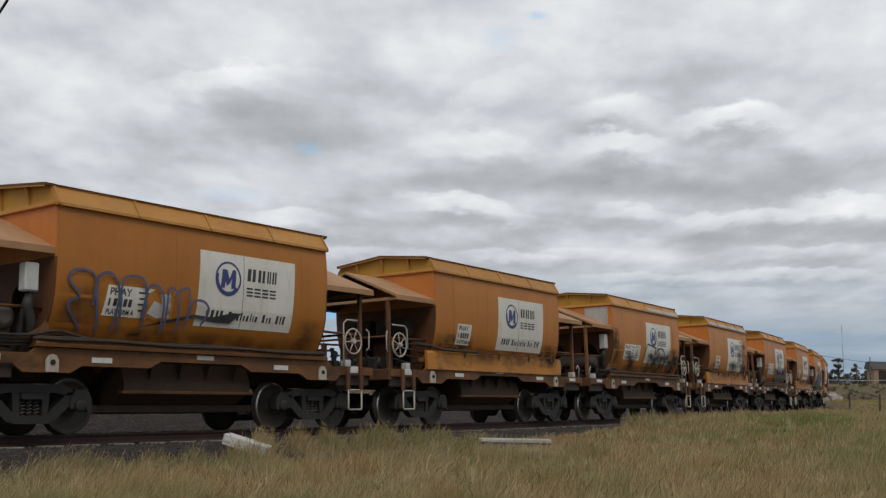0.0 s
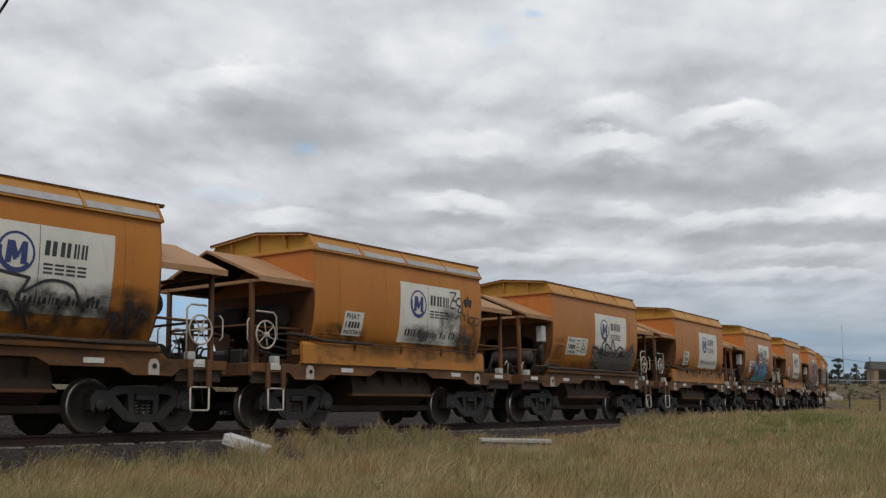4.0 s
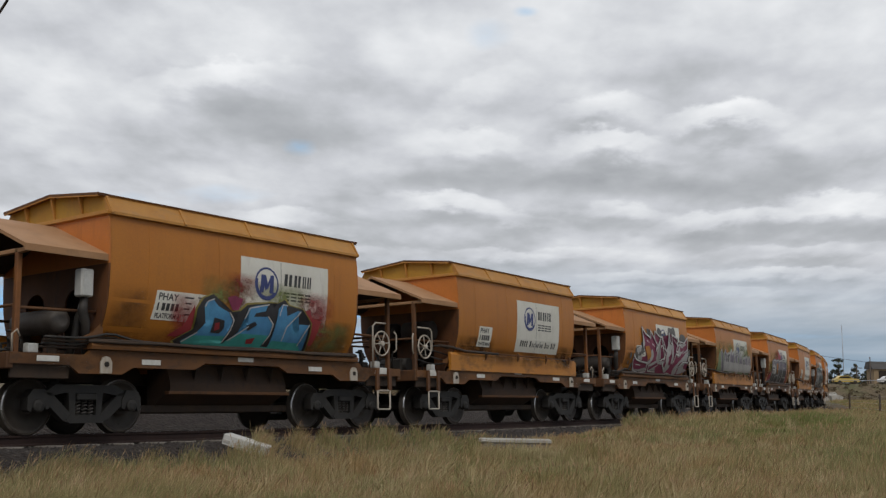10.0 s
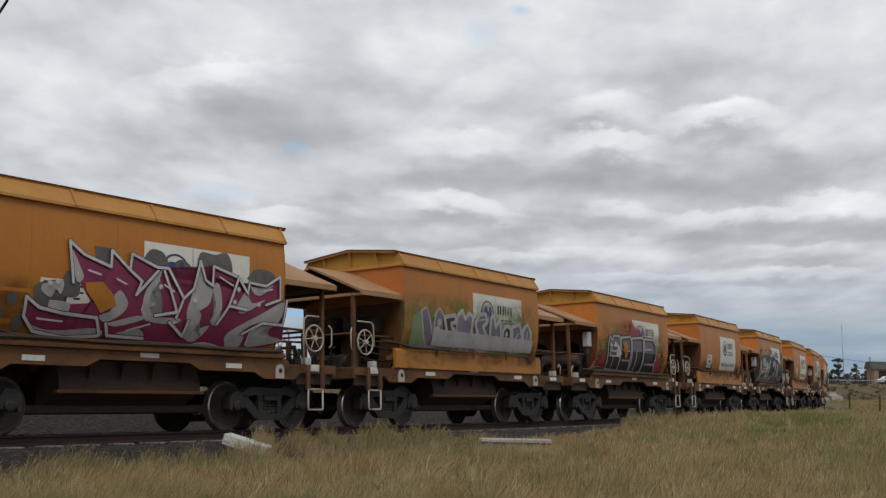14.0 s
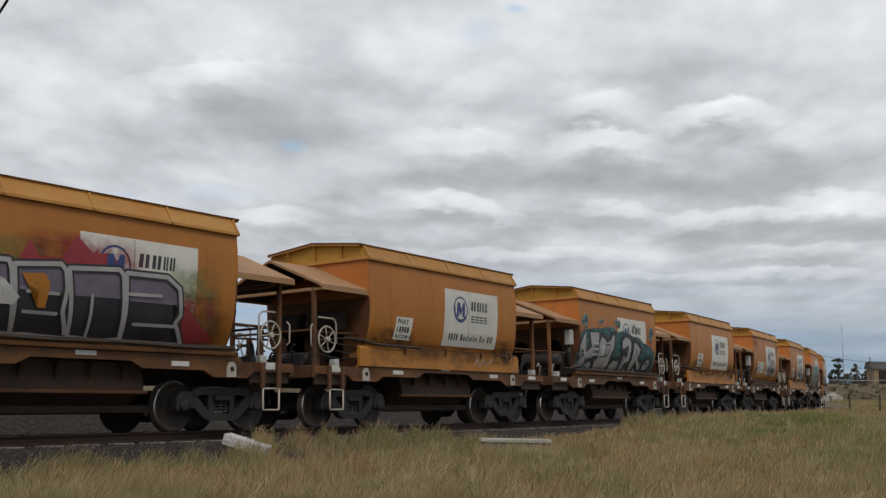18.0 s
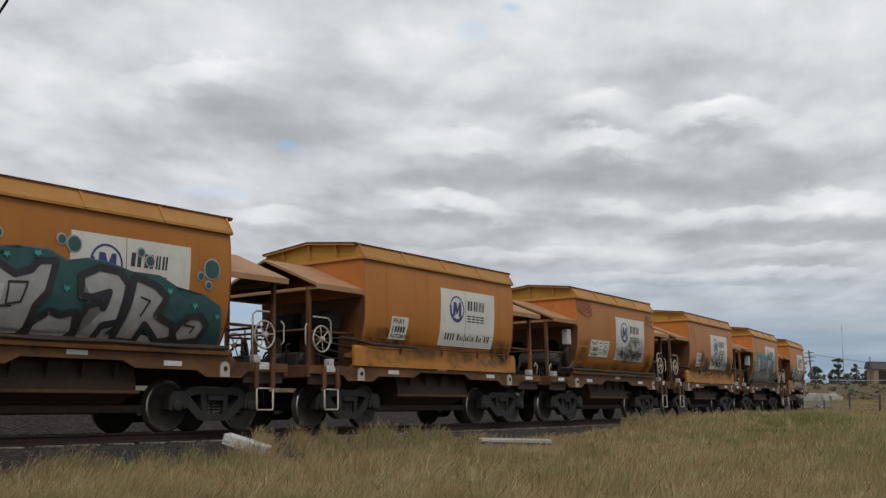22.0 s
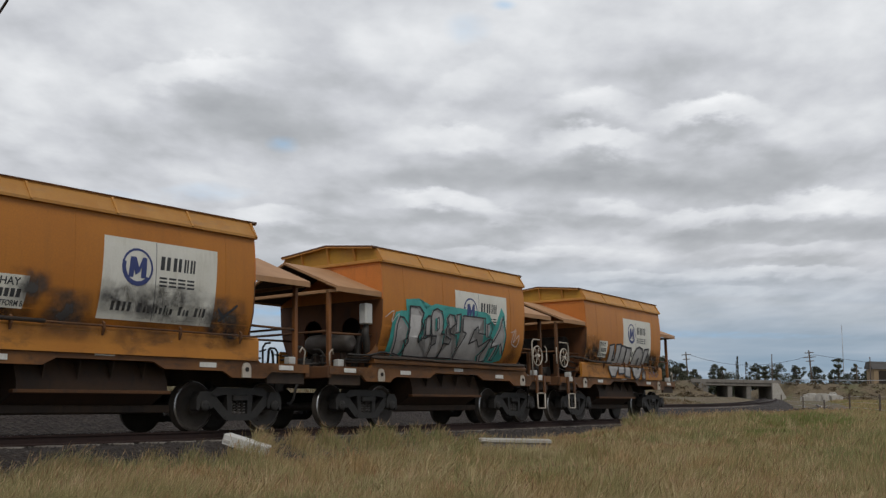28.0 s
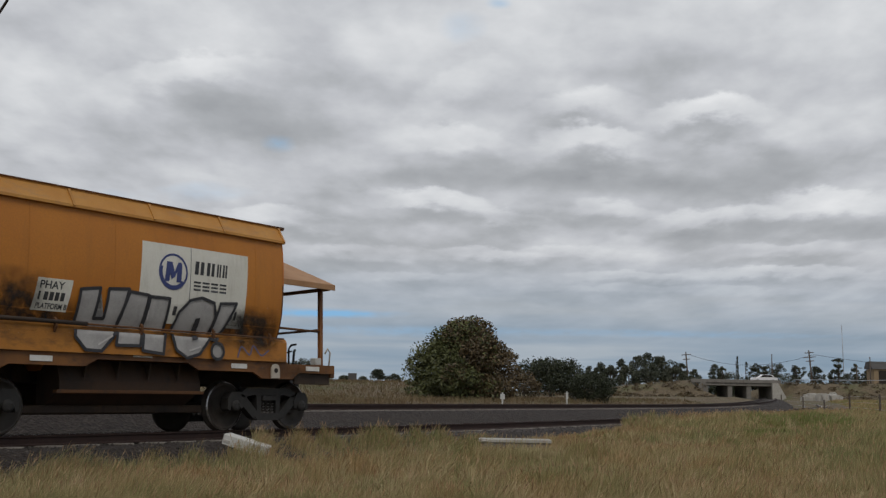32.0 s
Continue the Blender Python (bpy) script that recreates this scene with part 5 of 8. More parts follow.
    holes = [[(-0.71, 2.05), (-0.45, 2.01), (-0.43, 1.86), (-0.52, 1.77), (-0.73, 1.78)], [(0.12, 1.95), (0.32, 2.04), (0.39, 1.98), (0.17, 1.85)]]
    foot = [[(-1.34, 1.6), (-1.13, 1.71), (-0.34, 1.73), (-0.38, 1.59), (-1.25, 1.51)], [(-1.3, 1.59), (-0.36, 1.6), (0.62, 1.59), (1.85, 1.55), (1.93, 1.5), (-0.07, 1.51), (-1.3, 1.51)], [(-0.31, 1.63), (-0.03, 1.8), (0.77, 1.8), (0.62, 1.54), (-0.03, 1.58), (-0.36, 1.55)], [(0.85, 1.57), (0.89, 1.71), (1.63, 1.69), (1.85, 1.5), (1.41, 1.51), (0.93, 1.54)]]
    shine = [[(-0.98, 2.23), (-0.92, 2.33), (-0.78, 2.38)], [(-0.36, 2.16), (-0.23, 2.03), (-0.27, 1.84), (-0.38, 1.62)], [(0.04, 2.08), (0.13, 2.28), (0.63, 2.38)], [(0.64, 2.15), (0.8, 2.02), (0.78, 1.82), (0.68, 1.64)], [(0.16, 1.93), (-0.26, 1.66)], [(0.94, 2.19), (1.01, 2.41), (1.14, 2.4)], [(1.53, 2.3), (1.18, 1.98), (1.14, 1.72)], [(1.83, 2.06), (1.72, 1.88), (1.63, 1.64)], [(-1.33, 1.59), (-1.06, 1.76)]]
    red = [[(-1.66, 1.68), (-1.37, 1.87), (-1.19, 2.24), (-1.06, 1.89), (-1.17, 1.81), (-1.47, 1.67)], [(1.61, 2.31), (1.86, 2.38), (1.91, 2.21), (2.21, 2.16), (2.17, 1.96), (2.09, 1.67), (1.82, 1.66), (1.8, 2.02)], [(-0.68, 1.95), (-0.57, 1.97), (-0.54, 1.85), (-0.66, 1.81)], [(0.21, 1.7), (0.42, 1.74), (0.39, 1.63), (0.23, 1.62)]]
    dark_red = [[(-0.42, 2.44), (-0.25, 2.49), (-0.02, 2.44), (-0.13, 2.22), (-0.27, 2.21)]]
    graffiti(6, [("red", red[:2]), ("magenta", dark_red), ("olive", [grown(back, 0.045)]), ("black", [back]), ("blue", [d_, s_, k_]), ("teal", foot), ("black", holes), ("red", red[2:]), ("white", strokes(shine, 0.022))])
    # magenta wild letters
    base = [(-2.26, 1.82), (-2.28, 2.12), (-2.03, 1.97), (-1.61, 1.91), (-1.5, 2.06), (-1.08, 2.11), (-1.29, 2.35), (-1.49, 2.61), (-1.59, 3.07), (-1.32, 2.88), (-0.79, 2.73), (-0.78, 3.01), (-0.41, 2.72), (-0.37, 3.0), (0.17, 2.82), (0.41, 2.83), (0.78, 2.33), (0.99, 2.52), (1.13, 3.04), (1.26, 2.7), (1.43, 2.62), (1.44, 2.98), (2.06, 2.83), (2.31, 2.55), (2.35, 2.76), (2.78, 2.73), (3.16, 2.95), (3.18, 2.5), (3.36, 2.49), (3.31, 2.01), (3.45, 1.7), (2.91, 1.57), (-0.19, 1.51), (-0.75, 1.56), (-1.46, 1.54), (-2.03, 1.61)]
    pale_left = [[(-2.32, 2.0), (-2.12, 1.73), (-1.67, 1.64), (-0.87, 1.72), (-0.78, 1.59), (-1.46, 1.54), (-1.93, 1.59), (-2.24, 1.77)], [(-1.57, 3.02), (-1.38, 2.7), (-1.29, 2.51), (-1.4, 2.42), (-1.5, 2.66)], [(-1.87, 2.1), (-1.5, 2.08), (-1.53, 1.91), (-1.84, 1.93)], [(-2.03, 2.33), (-1.66, 2.43), (-1.68, 2.2), (-1.8, 2.3), (-1.85, 2.14), (-2.03, 2.23)], [(-0.67, 2.28), (-0.55, 2.36), (-0.38, 2.16), (-0.47, 1.97), (-0.75, 1.82), (-0.9, 1.92), (-0.67, 2.03)], [(-0.75, 1.8), (-0.14, 1.97), (-0.01, 1.91), (-0.51, 1.77)], [(-0.43, 1.68), (-0.04, 1.75), (0.09, 1.61), (-0.48, 1.61)]]
    pale_mid = [[(-0.09, 2.08), (-0.03, 2.42), (0.3, 2.83), (0.19, 2.52), (0.06, 2.33), (0.18, 2.0), (0.78, 1.98), (0.64, 1.87), (0.05, 1.9)], [(0.9, 2.14), (1.01, 2.53), (1.15, 3.01), (1.3, 2.61), (1.43, 2.67), (1.42, 2.31), (1.14, 2.11), (0.96, 1.93)], [(0.9, 1.68), (1.11, 2.11), (1.25, 2.06), (1.16, 1.81), (1.49, 1.9), (1.23, 1.6)], [(0.79, 1.57), (1.03, 1.53), (1.5, 1.61), (1.89, 1.52), (1.02, 1.5)], [(1.42, 2.62), (1.6, 2.67), (1.71, 2.27), (1.63, 1.92), (1.48, 1.98), (1.56, 2.29)]]
    pale_right = [[(2.02, 1.54), (1.96, 1.79), (2.72, 2.19), (3.34, 2.47), (3.18, 2.03), (2.66, 2.02), (2.27, 1.8), (2.4, 1.71), (2.32, 1.53)], [(2.49, 1.61), (2.56, 1.91), (3.21, 2.01), (2.76, 1.83), (3.45, 1.73), (2.66, 1.57)], [(2.14, 2.41), (2.31, 2.61), (2.45, 2.38), (2.81, 2.47), (2.24, 2.16), (2.08, 2.28)], [(2.39, 2.7), (2.76, 2.69), (3.03, 2.79), (2.68, 2.54), (2.47, 2.58)]]
    bare = [(-1.25, 2.43), (-0.92, 2.47), (-0.71, 2.29), (-0.61, 2.1), (-0.89, 1.96), (-1.06, 2.14), (-1.22, 2.29)]
    lines = [[(-2.26, 1.82), (-2.28, 2.12), (-2.03, 1.97), (-1.61, 1.91), (-0.95, 1.88), (-0.8, 1.6), (-1.46, 1.54), (-2.03, 1.61), (-2.26, 1.82)], [(-1.49, 2.41), (-1.53, 2.66), (-1.59, 3.07), (-1.32, 2.88), (-0.79, 2.73), (-0.78, 3.01), (-0.41, 2.72), (-0.37, 3.0), (0.17, 2.82), (0.41, 2.83), (0.78, 2.33), (0.67, 1.99)], [(-0.41, 2.72), (-0.15, 2.55), (-0.25, 2.31), (0.18, 2.76)],
             [(0.78, 2.33), (0.99, 2.52), (1.13, 3.04), (1.26, 2.7), (1.43, 2.62), (1.44, 2.98), (2.06, 2.83), (2.31, 2.55), (2.35, 2.76), (2.78, 2.73), (3.16, 2.95), (3.18, 2.5), (2.8, 2.37)], [(3.36, 2.49), (3.31, 2.01), (2.77, 2.02), (2.3, 1.79)], [(0.53, 1.9), (0.9, 1.68), (0.95, 1.95)], [(0.31, 2.77), (0.65, 2.08), (0.19, 1.99)], [(-0.76, 1.8), (-0.66, 1.61), (0.08, 1.6)], [(2.06, 2.83), (1.85, 2.28), (2.3, 2.24)], [(1.61, 1.92), (1.85, 2.28)]]
    shine = [[(-1.24, 2.63), (-1.0, 2.58)], [(-0.68, 2.54), (-0.48, 2.47)], [(0.32, 2.53), (0.54, 2.43)], [(1.58, 2.79), (1.92, 2.66)], [(-2.04, 1.8), (-1.59, 1.78)], [(-0.32, 1.71), (0.12, 1.84)], [(2.68, 2.62), (2.94, 2.68)]]
    puffs = [curve_line(p + p[:1], 4)[:-1] for p in [[(-1.09, 3.05), (-0.97, 3.05), (-0.76, 3.01), (-0.79, 2.74), (-1.03, 2.81)], [(-0.12, 2.94), (0.05, 3.13), (0.31, 3.1), (0.44, 2.87), (0.17, 2.82)], [(0.48, 2.88), (0.7, 3.02), (0.97, 2.89), (0.99, 2.52), (0.78, 2.33), (0.62, 2.5)], [(1.09, 3.06), (1.2, 3.22), (1.5, 3.2), (1.79, 3.27), (1.92, 3.07), (1.89, 2.86), (1.44, 2.97), (1.3, 2.7)], [(2.3, 2.83), (2.52, 3.03), (2.89, 3.04), (3.05, 2.94), (2.78, 2.74)], [(-1.66, 2.46), (-1.57, 2.59), (-1.36, 2.45), (-1.36, 2.2), (-1.63, 2.2)], [(-2.16, 2.28), (-2.03, 2.37), (-1.66, 2.41), (-1.61, 2.1), (-1.85, 1.97), (-2.1, 2.02)]]]
    puffs += [disc(*q, squash=1.25) for q in [(-2.50, 2.07, 0.085), (-2.64, 1.85, 0.05), (-2.33, 1.72, 0.10)]]
    pale = [curve_line(p + p[:1], 3)[:-1] for p in pale_left + pale_mid + pale_right]
    dots = [disc(u, w, 0.045, 8) for u, w in ((1.98, 2.36), (2.60, 2.36), (1.02, 2.32), (2.06, 2.60), (0.24, 2.49), (-1.92, 2.36), (-1.78, 2.40))]
    graffiti(8, [("smoke", puffs), ("magenta", [base]), ("silver", pale), ("orange", [bare]), ("black", strokes(lines, 0.075)), ("white", strokes(lines, 0.05) + strokes(shine, 0.03) + dots)])
    # grey and violet letters on green
    fills = [[(-2.38, 2.63), (-2.21, 2.71), (-2.08, 2.50), (-1.94, 2.11), (-1.65, 1.87), (-2.02, 1.80), (-2.25, 2.1)], [(-1.81, 2.58), (-1.65, 2.73), (-1.51, 2.60), (-1.48, 2.34), (-1.34, 2.04), (-1.57, 1.88), (-1.82, 2.12)], [(-0.90, 1.86), (-0.82, 2.65), (-0.64, 2.77), (-0.50, 2.57), (-0.33, 2.72), (-0.14, 2.65), (-0.20, 2.21), (-0.23, 1.81), (-0.48, 2.09), (-0.51, 1.82), (-0.73, 1.92)],
             [(0.0, 1.90), (0.14, 2.18), (-0.04, 2.49), (0.19, 2.73), (0.47, 2.75), (0.53, 2.53), (0.34, 2.44), (0.66, 2.04), (0.53, 1.79)], [(0.66, 1.82), (0.72, 2.66), (0.86, 2.75), (0.97, 2.45), (1.16, 2.69), (1.29, 2.07), (0.96, 2.0)], [(1.85, 1.85), (1.82, 2.5), (2.2, 2.6), (2.35, 2.3), (2.3, 1.9)], [(2.42, 1.9), (2.4, 2.45), (2.62, 2.62), (2.85, 2.4), (2.8, 1.95)]]
    inks = [[(-1.46, 2.55), (-0.99, 2.63), (-0.94, 2.46), (-1.15, 2.42), (-1.12, 2.31), (-1.01, 2.27), (-1.06, 1.98), (-1.32, 1.98), (-1.48, 2.08), (-1.35, 2.25)], [(1.30, 1.96), (1.34, 2.40), (1.50, 2.52), (1.72, 2.46), (1.76, 2.04), (1.5, 1.92)]]
    graffiti(9, [("green", [wavy(-2.75, 2.9, 1.78, 2.62, 9, rng, 0.16)]), ("silver", strokes([p + p[:1] for p in fills + inks], 0.10) + [[(-1.92, 1.85), (2.95, 1.85), (2.95, 2.2), (-1.92, 2.25)]]), ("violet", fills), ("black", inks), ("silver", [disc(-1.72, 2.2, 0.13), disc(-1.66, 2.42, 0.09), disc(1.53, 2.3, 0.07)] + strokes([[(0.16, 2.58), (0.40, 2.62)], [(2.0, 2.2), (2.15, 2.35)], [(2.6, 2.1), (2.65, 2.4)]], 0.05))])
    # black and violet block letters, pale edges, red flames
    letters = [[(-2.12, 1.58), (-2.26, 2.34), (-2.13, 2.61), (-1.94, 2.48), (-1.84, 2.64), (-1.34, 2.65), (-1.29, 2.51), (-1.21, 2.02), (-1.11, 1.54)], [(-1.11, 1.54), (-1.25, 2.60), (-0.44, 2.68), (-0.35, 2.59), (-0.30, 2.32), (-0.32, 1.93), (-0.13, 1.52), (-0.92, 1.55)],
               [(-0.11, 1.55), (-0.29, 2.63), (0.67, 2.70), (0.75, 2.62), (0.78, 2.40), (0.89, 1.56), (0.55, 1.52), (0.27, 1.53)], [(0.91, 1.53), (0.81, 2.66), (1.68, 2.67), (1.96, 2.49), (2.04, 2.03), (1.95, 1.89), (2.24, 1.52)]]
    glow = [[(-2.16, 2.30), (-1.27, 2.30), (-1.36, 2.60), (-1.86, 2.58)], [(-1.18, 2.22), (-0.34, 2.24), (-0.42, 2.62), (-1.20, 2.55)], [(-0.24, 2.20), (0.74, 2.22), (0.68, 2.64), (-0.26, 2.58)], [(0.86, 2.20), (1.98, 2.20), (1.92, 2.46), (1.64, 2.61), (0.84, 2.60)]]
    flames = [[(-1.22, 2.60), (-0.98, 3.02), (-0.82, 2.76), (-0.44, 2.77), (-0.14, 3.17), (0.17, 2.92), (0.42, 2.95), (0.67, 2.84), (0.85, 2.60)], [(-3.21, 1.60), (-2.41, 2.0), (-2.26, 2.12), (-2.09, 1.52)], [(1.96, 2.29), (2.94, 1.64), (2.24, 1.54)]]
    slits = [[(-1.01, 1.89), (-0.43, 1.89)], [(-1.0, 2.2), (-0.45, 2.2)], [(1.07, 1.82), (1.94, 1.83)], [(0.89, 2.31), (1.56, 2.33)], [(0.22, 1.56), (0.20, 1.90), (0.17, 2.23)], [(-1.75, 1.6), (-1.78, 2.1)]]
    card = [[(-2.08, 1.98), (-2.10, 2.46), (-1.86, 2.30), (-1.70, 2.48), (-1.58, 2.30), (-1.40, 2.36), (-1.10, 2.10), (-1.20, 1.98)]]
    graffiti(10, [("red", flames), ("black", letters), ("violet", glow), ("black", strokes([p + p[:1] for p in letters], 0.15)), ("silver", strokes([p + p[:1] for p in letters], 0.075) + strokes(slits, 0.055)), ("white", card), ("black", [[(-2.03 + 0.1 * k, w0), (-1.96 + 0.1 * k, w0), (-1.96 + 0.1 * k, w0 + 0.11), (-2.03 + 0.1 * k, w0 + 0.11)] for w0 in (2.03, 2.19) for k in range(5)]), ("orange", [[(-1.12, 2.47), (-0.72, 2.50), (-0.62, 2.36), (-0.65, 1.97), (-0.79, 1.96), (-0.81, 2.22), (-1.0, 2.3)]])])
    graffiti(11, [("silver", strokes([curve_line([(1.3, 1.42), (1.4, 1.6), (1.55, 1.42), (1.7, 1.6), (1.85, 1.45), (2.1, 1.58)], 4)], 0.025))])
    # silver bubbles edged dark teal
    back = [(-3.29, 1.5), (-3.2, 1.71), (-3.12, 2.0), (-3.01, 2.49), (-2.95, 2.64), (-2.68, 2.73), (-2.41, 2.68), (-2.12, 2.77), (-1.76, 2.73), (-1.53, 2.81), (-1.3, 2.72), (-0.91, 2.88), (-0.51, 2.88), (-0.17, 2.74), (0.17, 2.82), (0.62, 2.8), (1.08, 2.7), (1.66, 2.69), (2.05, 2.53), (2.2, 2.35), (2.68, 2.44), (3.1, 2.26), (3.28, 1.52), (-0.43, 1.5)]
    letter_a = [(-3.09, 2.1), (-2.91, 2.4), (-2.68, 2.63), (-2.73, 2.18), (-2.6, 2.03), (-2.26, 2.21), (-2.4, 2.62), (-1.71, 2.66), (-1.76, 2.34), (-2.1, 2.32), (-2.14, 1.9), (-2.5, 1.82), (-2.56, 1.61), (-2.93, 1.55), (-2.99, 1.85), (-2.77, 1.94), (-2.84, 2.06)]
    letter_b = [(-2.53, 1.51), (-2.5, 1.75), (-2.15, 1.84), (-1.93, 1.72), (-1.97, 1.5)]
    letter_c = [(-1.74, 1.92), (-1.72, 2.3), (-1.53, 2.64), (-1.29, 2.56), (-1.06, 2.45), (-0.79, 2.54), (-0.67, 2.69), (-0.37, 2.72), (-0.47, 2.22), (-0.66, 1.98), (-0.71, 1.64), (-0.83, 1.5), (-1.86, 1.5), (-1.9, 1.81)]
    letter_d = [(-0.66, 1.73), (-0.39, 1.93), (-0.18, 1.88), (0.08, 1.95), (0.13, 1.62), (-0.01, 1.5), (-0.69, 1.5)]
    letter_e = [(0.12, 2.21), (0.11, 2.54), (0.44, 2.7), (0.85, 2.67), (1.03, 2.47), (0.93, 1.83), (0.62, 1.76), (0.51, 1.5), (0.14, 1.5), (0.18, 1.86), (0.27, 2.05), (0.48, 2.14), (0.59, 2.05), (0.66, 2.31), (0.34, 2.2)]
    letter_f = [(1.15, 2.62), (1.6, 2.51), (1.85, 2.32), (1.66, 2.0), (2.06, 1.85), (2.15, 1.61), (1.83, 1.55), (1.46, 1.83), (1.34, 1.52), (0.89, 1.53), (1.05, 2.08)]
    letter_g = [(2.2, 1.86), (2.4, 2.02), (2.66, 2.05), (2.83, 1.89), (2.71, 1.61), (2.25, 1.55), (2.11, 1.71)]
    fills = [letter_a, letter_b, letter_c, letter_d, letter_e, letter_f, letter_g]
    inner = [[(-2.58, 2.5), (-2.57, 2.22)], [(-1.53, 1.93), (-1.07, 1.96)], [(-1.15, 2.32), (-0.83, 2.34), (-0.91, 2.03), (-1.15, 1.98), (-1.15, 2.32)], [(1.31, 2.28), (1.5, 2.23), (1.35, 1.97)], [(2.34, 1.87), (2.57, 1.85), (2.5, 1.75)], [(-2.32, 1.63), (-2.32, 1.5)], [(-1.3, 1.73), (-1.26, 1.51)]]
    bubbles = [(-2.62, 3.05, 0.14), (-2.84, 2.94, 0.09), (-2.63, 2.81, 0.06), (-1.38, 3.05, 0.07), (-1.57, 3.01, 0.05), (-0.04, 3.04, 0.12), (-0.27, 3.09, 0.07), (2.87, 2.92, 0.17), (2.61, 2.77, 0.06), (2.8, 2.62, 0.06), (1.28, 3.05, 0.06), (1.47, 2.92, 0.08)]
    stars = [(-2.62, 2.37), (-1.23, 2.73), (2.48, 2.22), (1.9, 2.43), (-0.16, 2.3), (-3.1, 1.69), (3.04, 2.06), (-1.98, 2.72), (-0.71, 2.8)]
    graffiti(12, [("silver", [disc(u, w, r + 0.03) for u, w, r in bubbles]), ("grey", [grown(back, 0.035)]), ("deep", [back] + [disc(*b) for b in bubbles]), ("black", strokes([p + p[:1] for p in fills], 0.12)), ("silver", [grown(p, 0.03) for p in fills] + [wavy(-2.6, 2.75, 1.44, 1.66, 11, rng, 0.07)]), ("black", strokes(inner, 0.035)), ("white", [[(-2.14, 1.95), (-1.74, 1.97), (-1.72, 2.36), (-2.12, 2.34)], [(-1.50, 2.03), (-1.24, 2.03), (-1.22, 2.28), (-1.48, 2.28)]]),
                  ("black", [[(-2.10 + 0.095 * k, w0), (-2.04 + 0.095 * k, w0), (-2.04 + 0.095 * k, w0 + 0.11), (-2.10 + 0.095 * k, w0 + 0.11)] for w0 in (2.02, 2.19) for k in range(4)]),
                  ("teal", [[(u + (0.07 if k % 2 else 0.028) * math.sin(k * math.tau / 10), w + (0.07 if k % 2 else 0.028) * math.cos(k * math.tau / 10)) for k in range(10)] for u, w in stars])])
    graffiti(13, [("scrawl", strokes([curve_line([(1.6, 1.40), (1.8, 1.60), (2.0, 1.42), (2.2, 1.6), (2.4, 1.42), (2.6, 1.58)], 4)], 0.03))])
    # a red tag in an oval, and a black one by the end
    oval = [[(-3.01, 3.47), (-2.91, 3.58), (-2.59, 3.59), (-2.16, 3.52), (-1.97, 3.29), (-2.07, 3.15), (-2.33, 3.11), (-2.86, 3.24), (-2.99, 3.33), (-3.01, 3.47)]]
    shake = [[(-2.74, 3.50), (-2.90, 3.46), (-2.90, 3.39), (-2.78, 3.37), (-2.81, 3.27), (-2.95, 3.28)], [(-2.69, 3.50), (-2.72, 3.27)], [(-2.57, 3.50), (-2.61, 3.26)], [(-2.71, 3.37), (-2.58, 3.38)], [(-2.54, 3.25), (-2.43, 3.50), (-2.38, 3.24)], [(-2.51, 3.32), (-2.39, 3.32)],
             [(-2.30, 3.48), (-2.34, 3.23)], [(-2.18, 3.43), (-2.32, 3.33), (-2.18, 3.23)], [(-2.16, 3.31), (-2.05, 3.34), (-2.07, 3.39), (-2.14, 3.36), (-2.16, 3.25), (-2.04, 3.23)], [(-2.53, 3.10), (-2.56, 3.12)]]
    black_tag = [[(2.58, 3.47), (2.66, 3.12), (2.84, 3.32), (2.64, 3.48)], [(2.86, 3.50), (2.88, 3.17), (3.26, 3.05)], [(3.09, 3.50), (3.0, 3.26), (3.26, 3.36)], [(2.62, 2.09), (2.64, 1.88), (3.06, 1.80)]]
    graffiti(14, [("red", strokes([curve_line(q, 4) for q in oval] + shake, 0.030)), ("black", strokes(black_tag, 0.032))])
    graffiti(15, [("black", strokes([[(2.5, 2.0), (2.9, 2.3)], [(2.45, 2.2), (2.6, 2.05)]], 0.05)),
                  ("red", strokes([curve_line([(-2.75, 3.1), (-2.6, 3.4), (-2.4, 3.2), (-2.6, 3.0)], 5)], 0.025))])
    # silver letters on bright teal
    back = [(-2.71, 1.65), (-2.7, 2.25), (-2.57, 2.54), (-2.35, 2.59), (-2.16, 2.6), (-2.19, 2.86), (-1.66, 2.92), (-1.41, 2.67), (-1.16, 2.79), (-0.95, 2.85), (-0.73, 2.84), (-0.59, 2.72), (-0.28, 2.83), (0.2, 2.82), (1.32, 2.8), (1.54, 2.73), (1.71, 2.35), (1.79, 2.48), (2.1, 2.98), (2.25, 2.82), (2.34, 2.31), (2.37, 1.63), (1.94, 1.53), (-2.3, 1.53)]
    letter_a = [(-2.05, 2.71), (-1.66, 2.72), (-1.49, 2.59), (-1.58, 2.39), (-1.5, 2.29), (-1.65, 2.01), (-1.6, 1.9), (-1.49, 2.0), (-1.34, 2.01), (-1.1, 2.1), (-1.07, 1.85), (-1.12, 1.57), (-2.04, 1.58), (-2.09, 1.75), (-2.0, 1.89), (-2.06, 2.03), (-2.05, 2.34)]
    letter_b = [(-1.4, 2.46), (-1.31, 2.53), (-1.2, 2.53), (-1.18, 2.09), (-1.35, 2.06), (-1.41, 2.19)]
    letter_c = [(-1.2, 2.53), (-1.12, 2.67), (-0.95, 2.73), (-0.75, 2.67), (-0.67, 2.47), (-0.68, 2.24), (-0.75, 2.14), (-0.6, 2.14), (-0.59, 1.88), (-0.65, 1.58), (-1.1, 1.57), (-1.05, 1.85), (-0.92, 1.91), (-0.93, 2.08), (-1.12, 2.08), (-1.16, 2.2)]
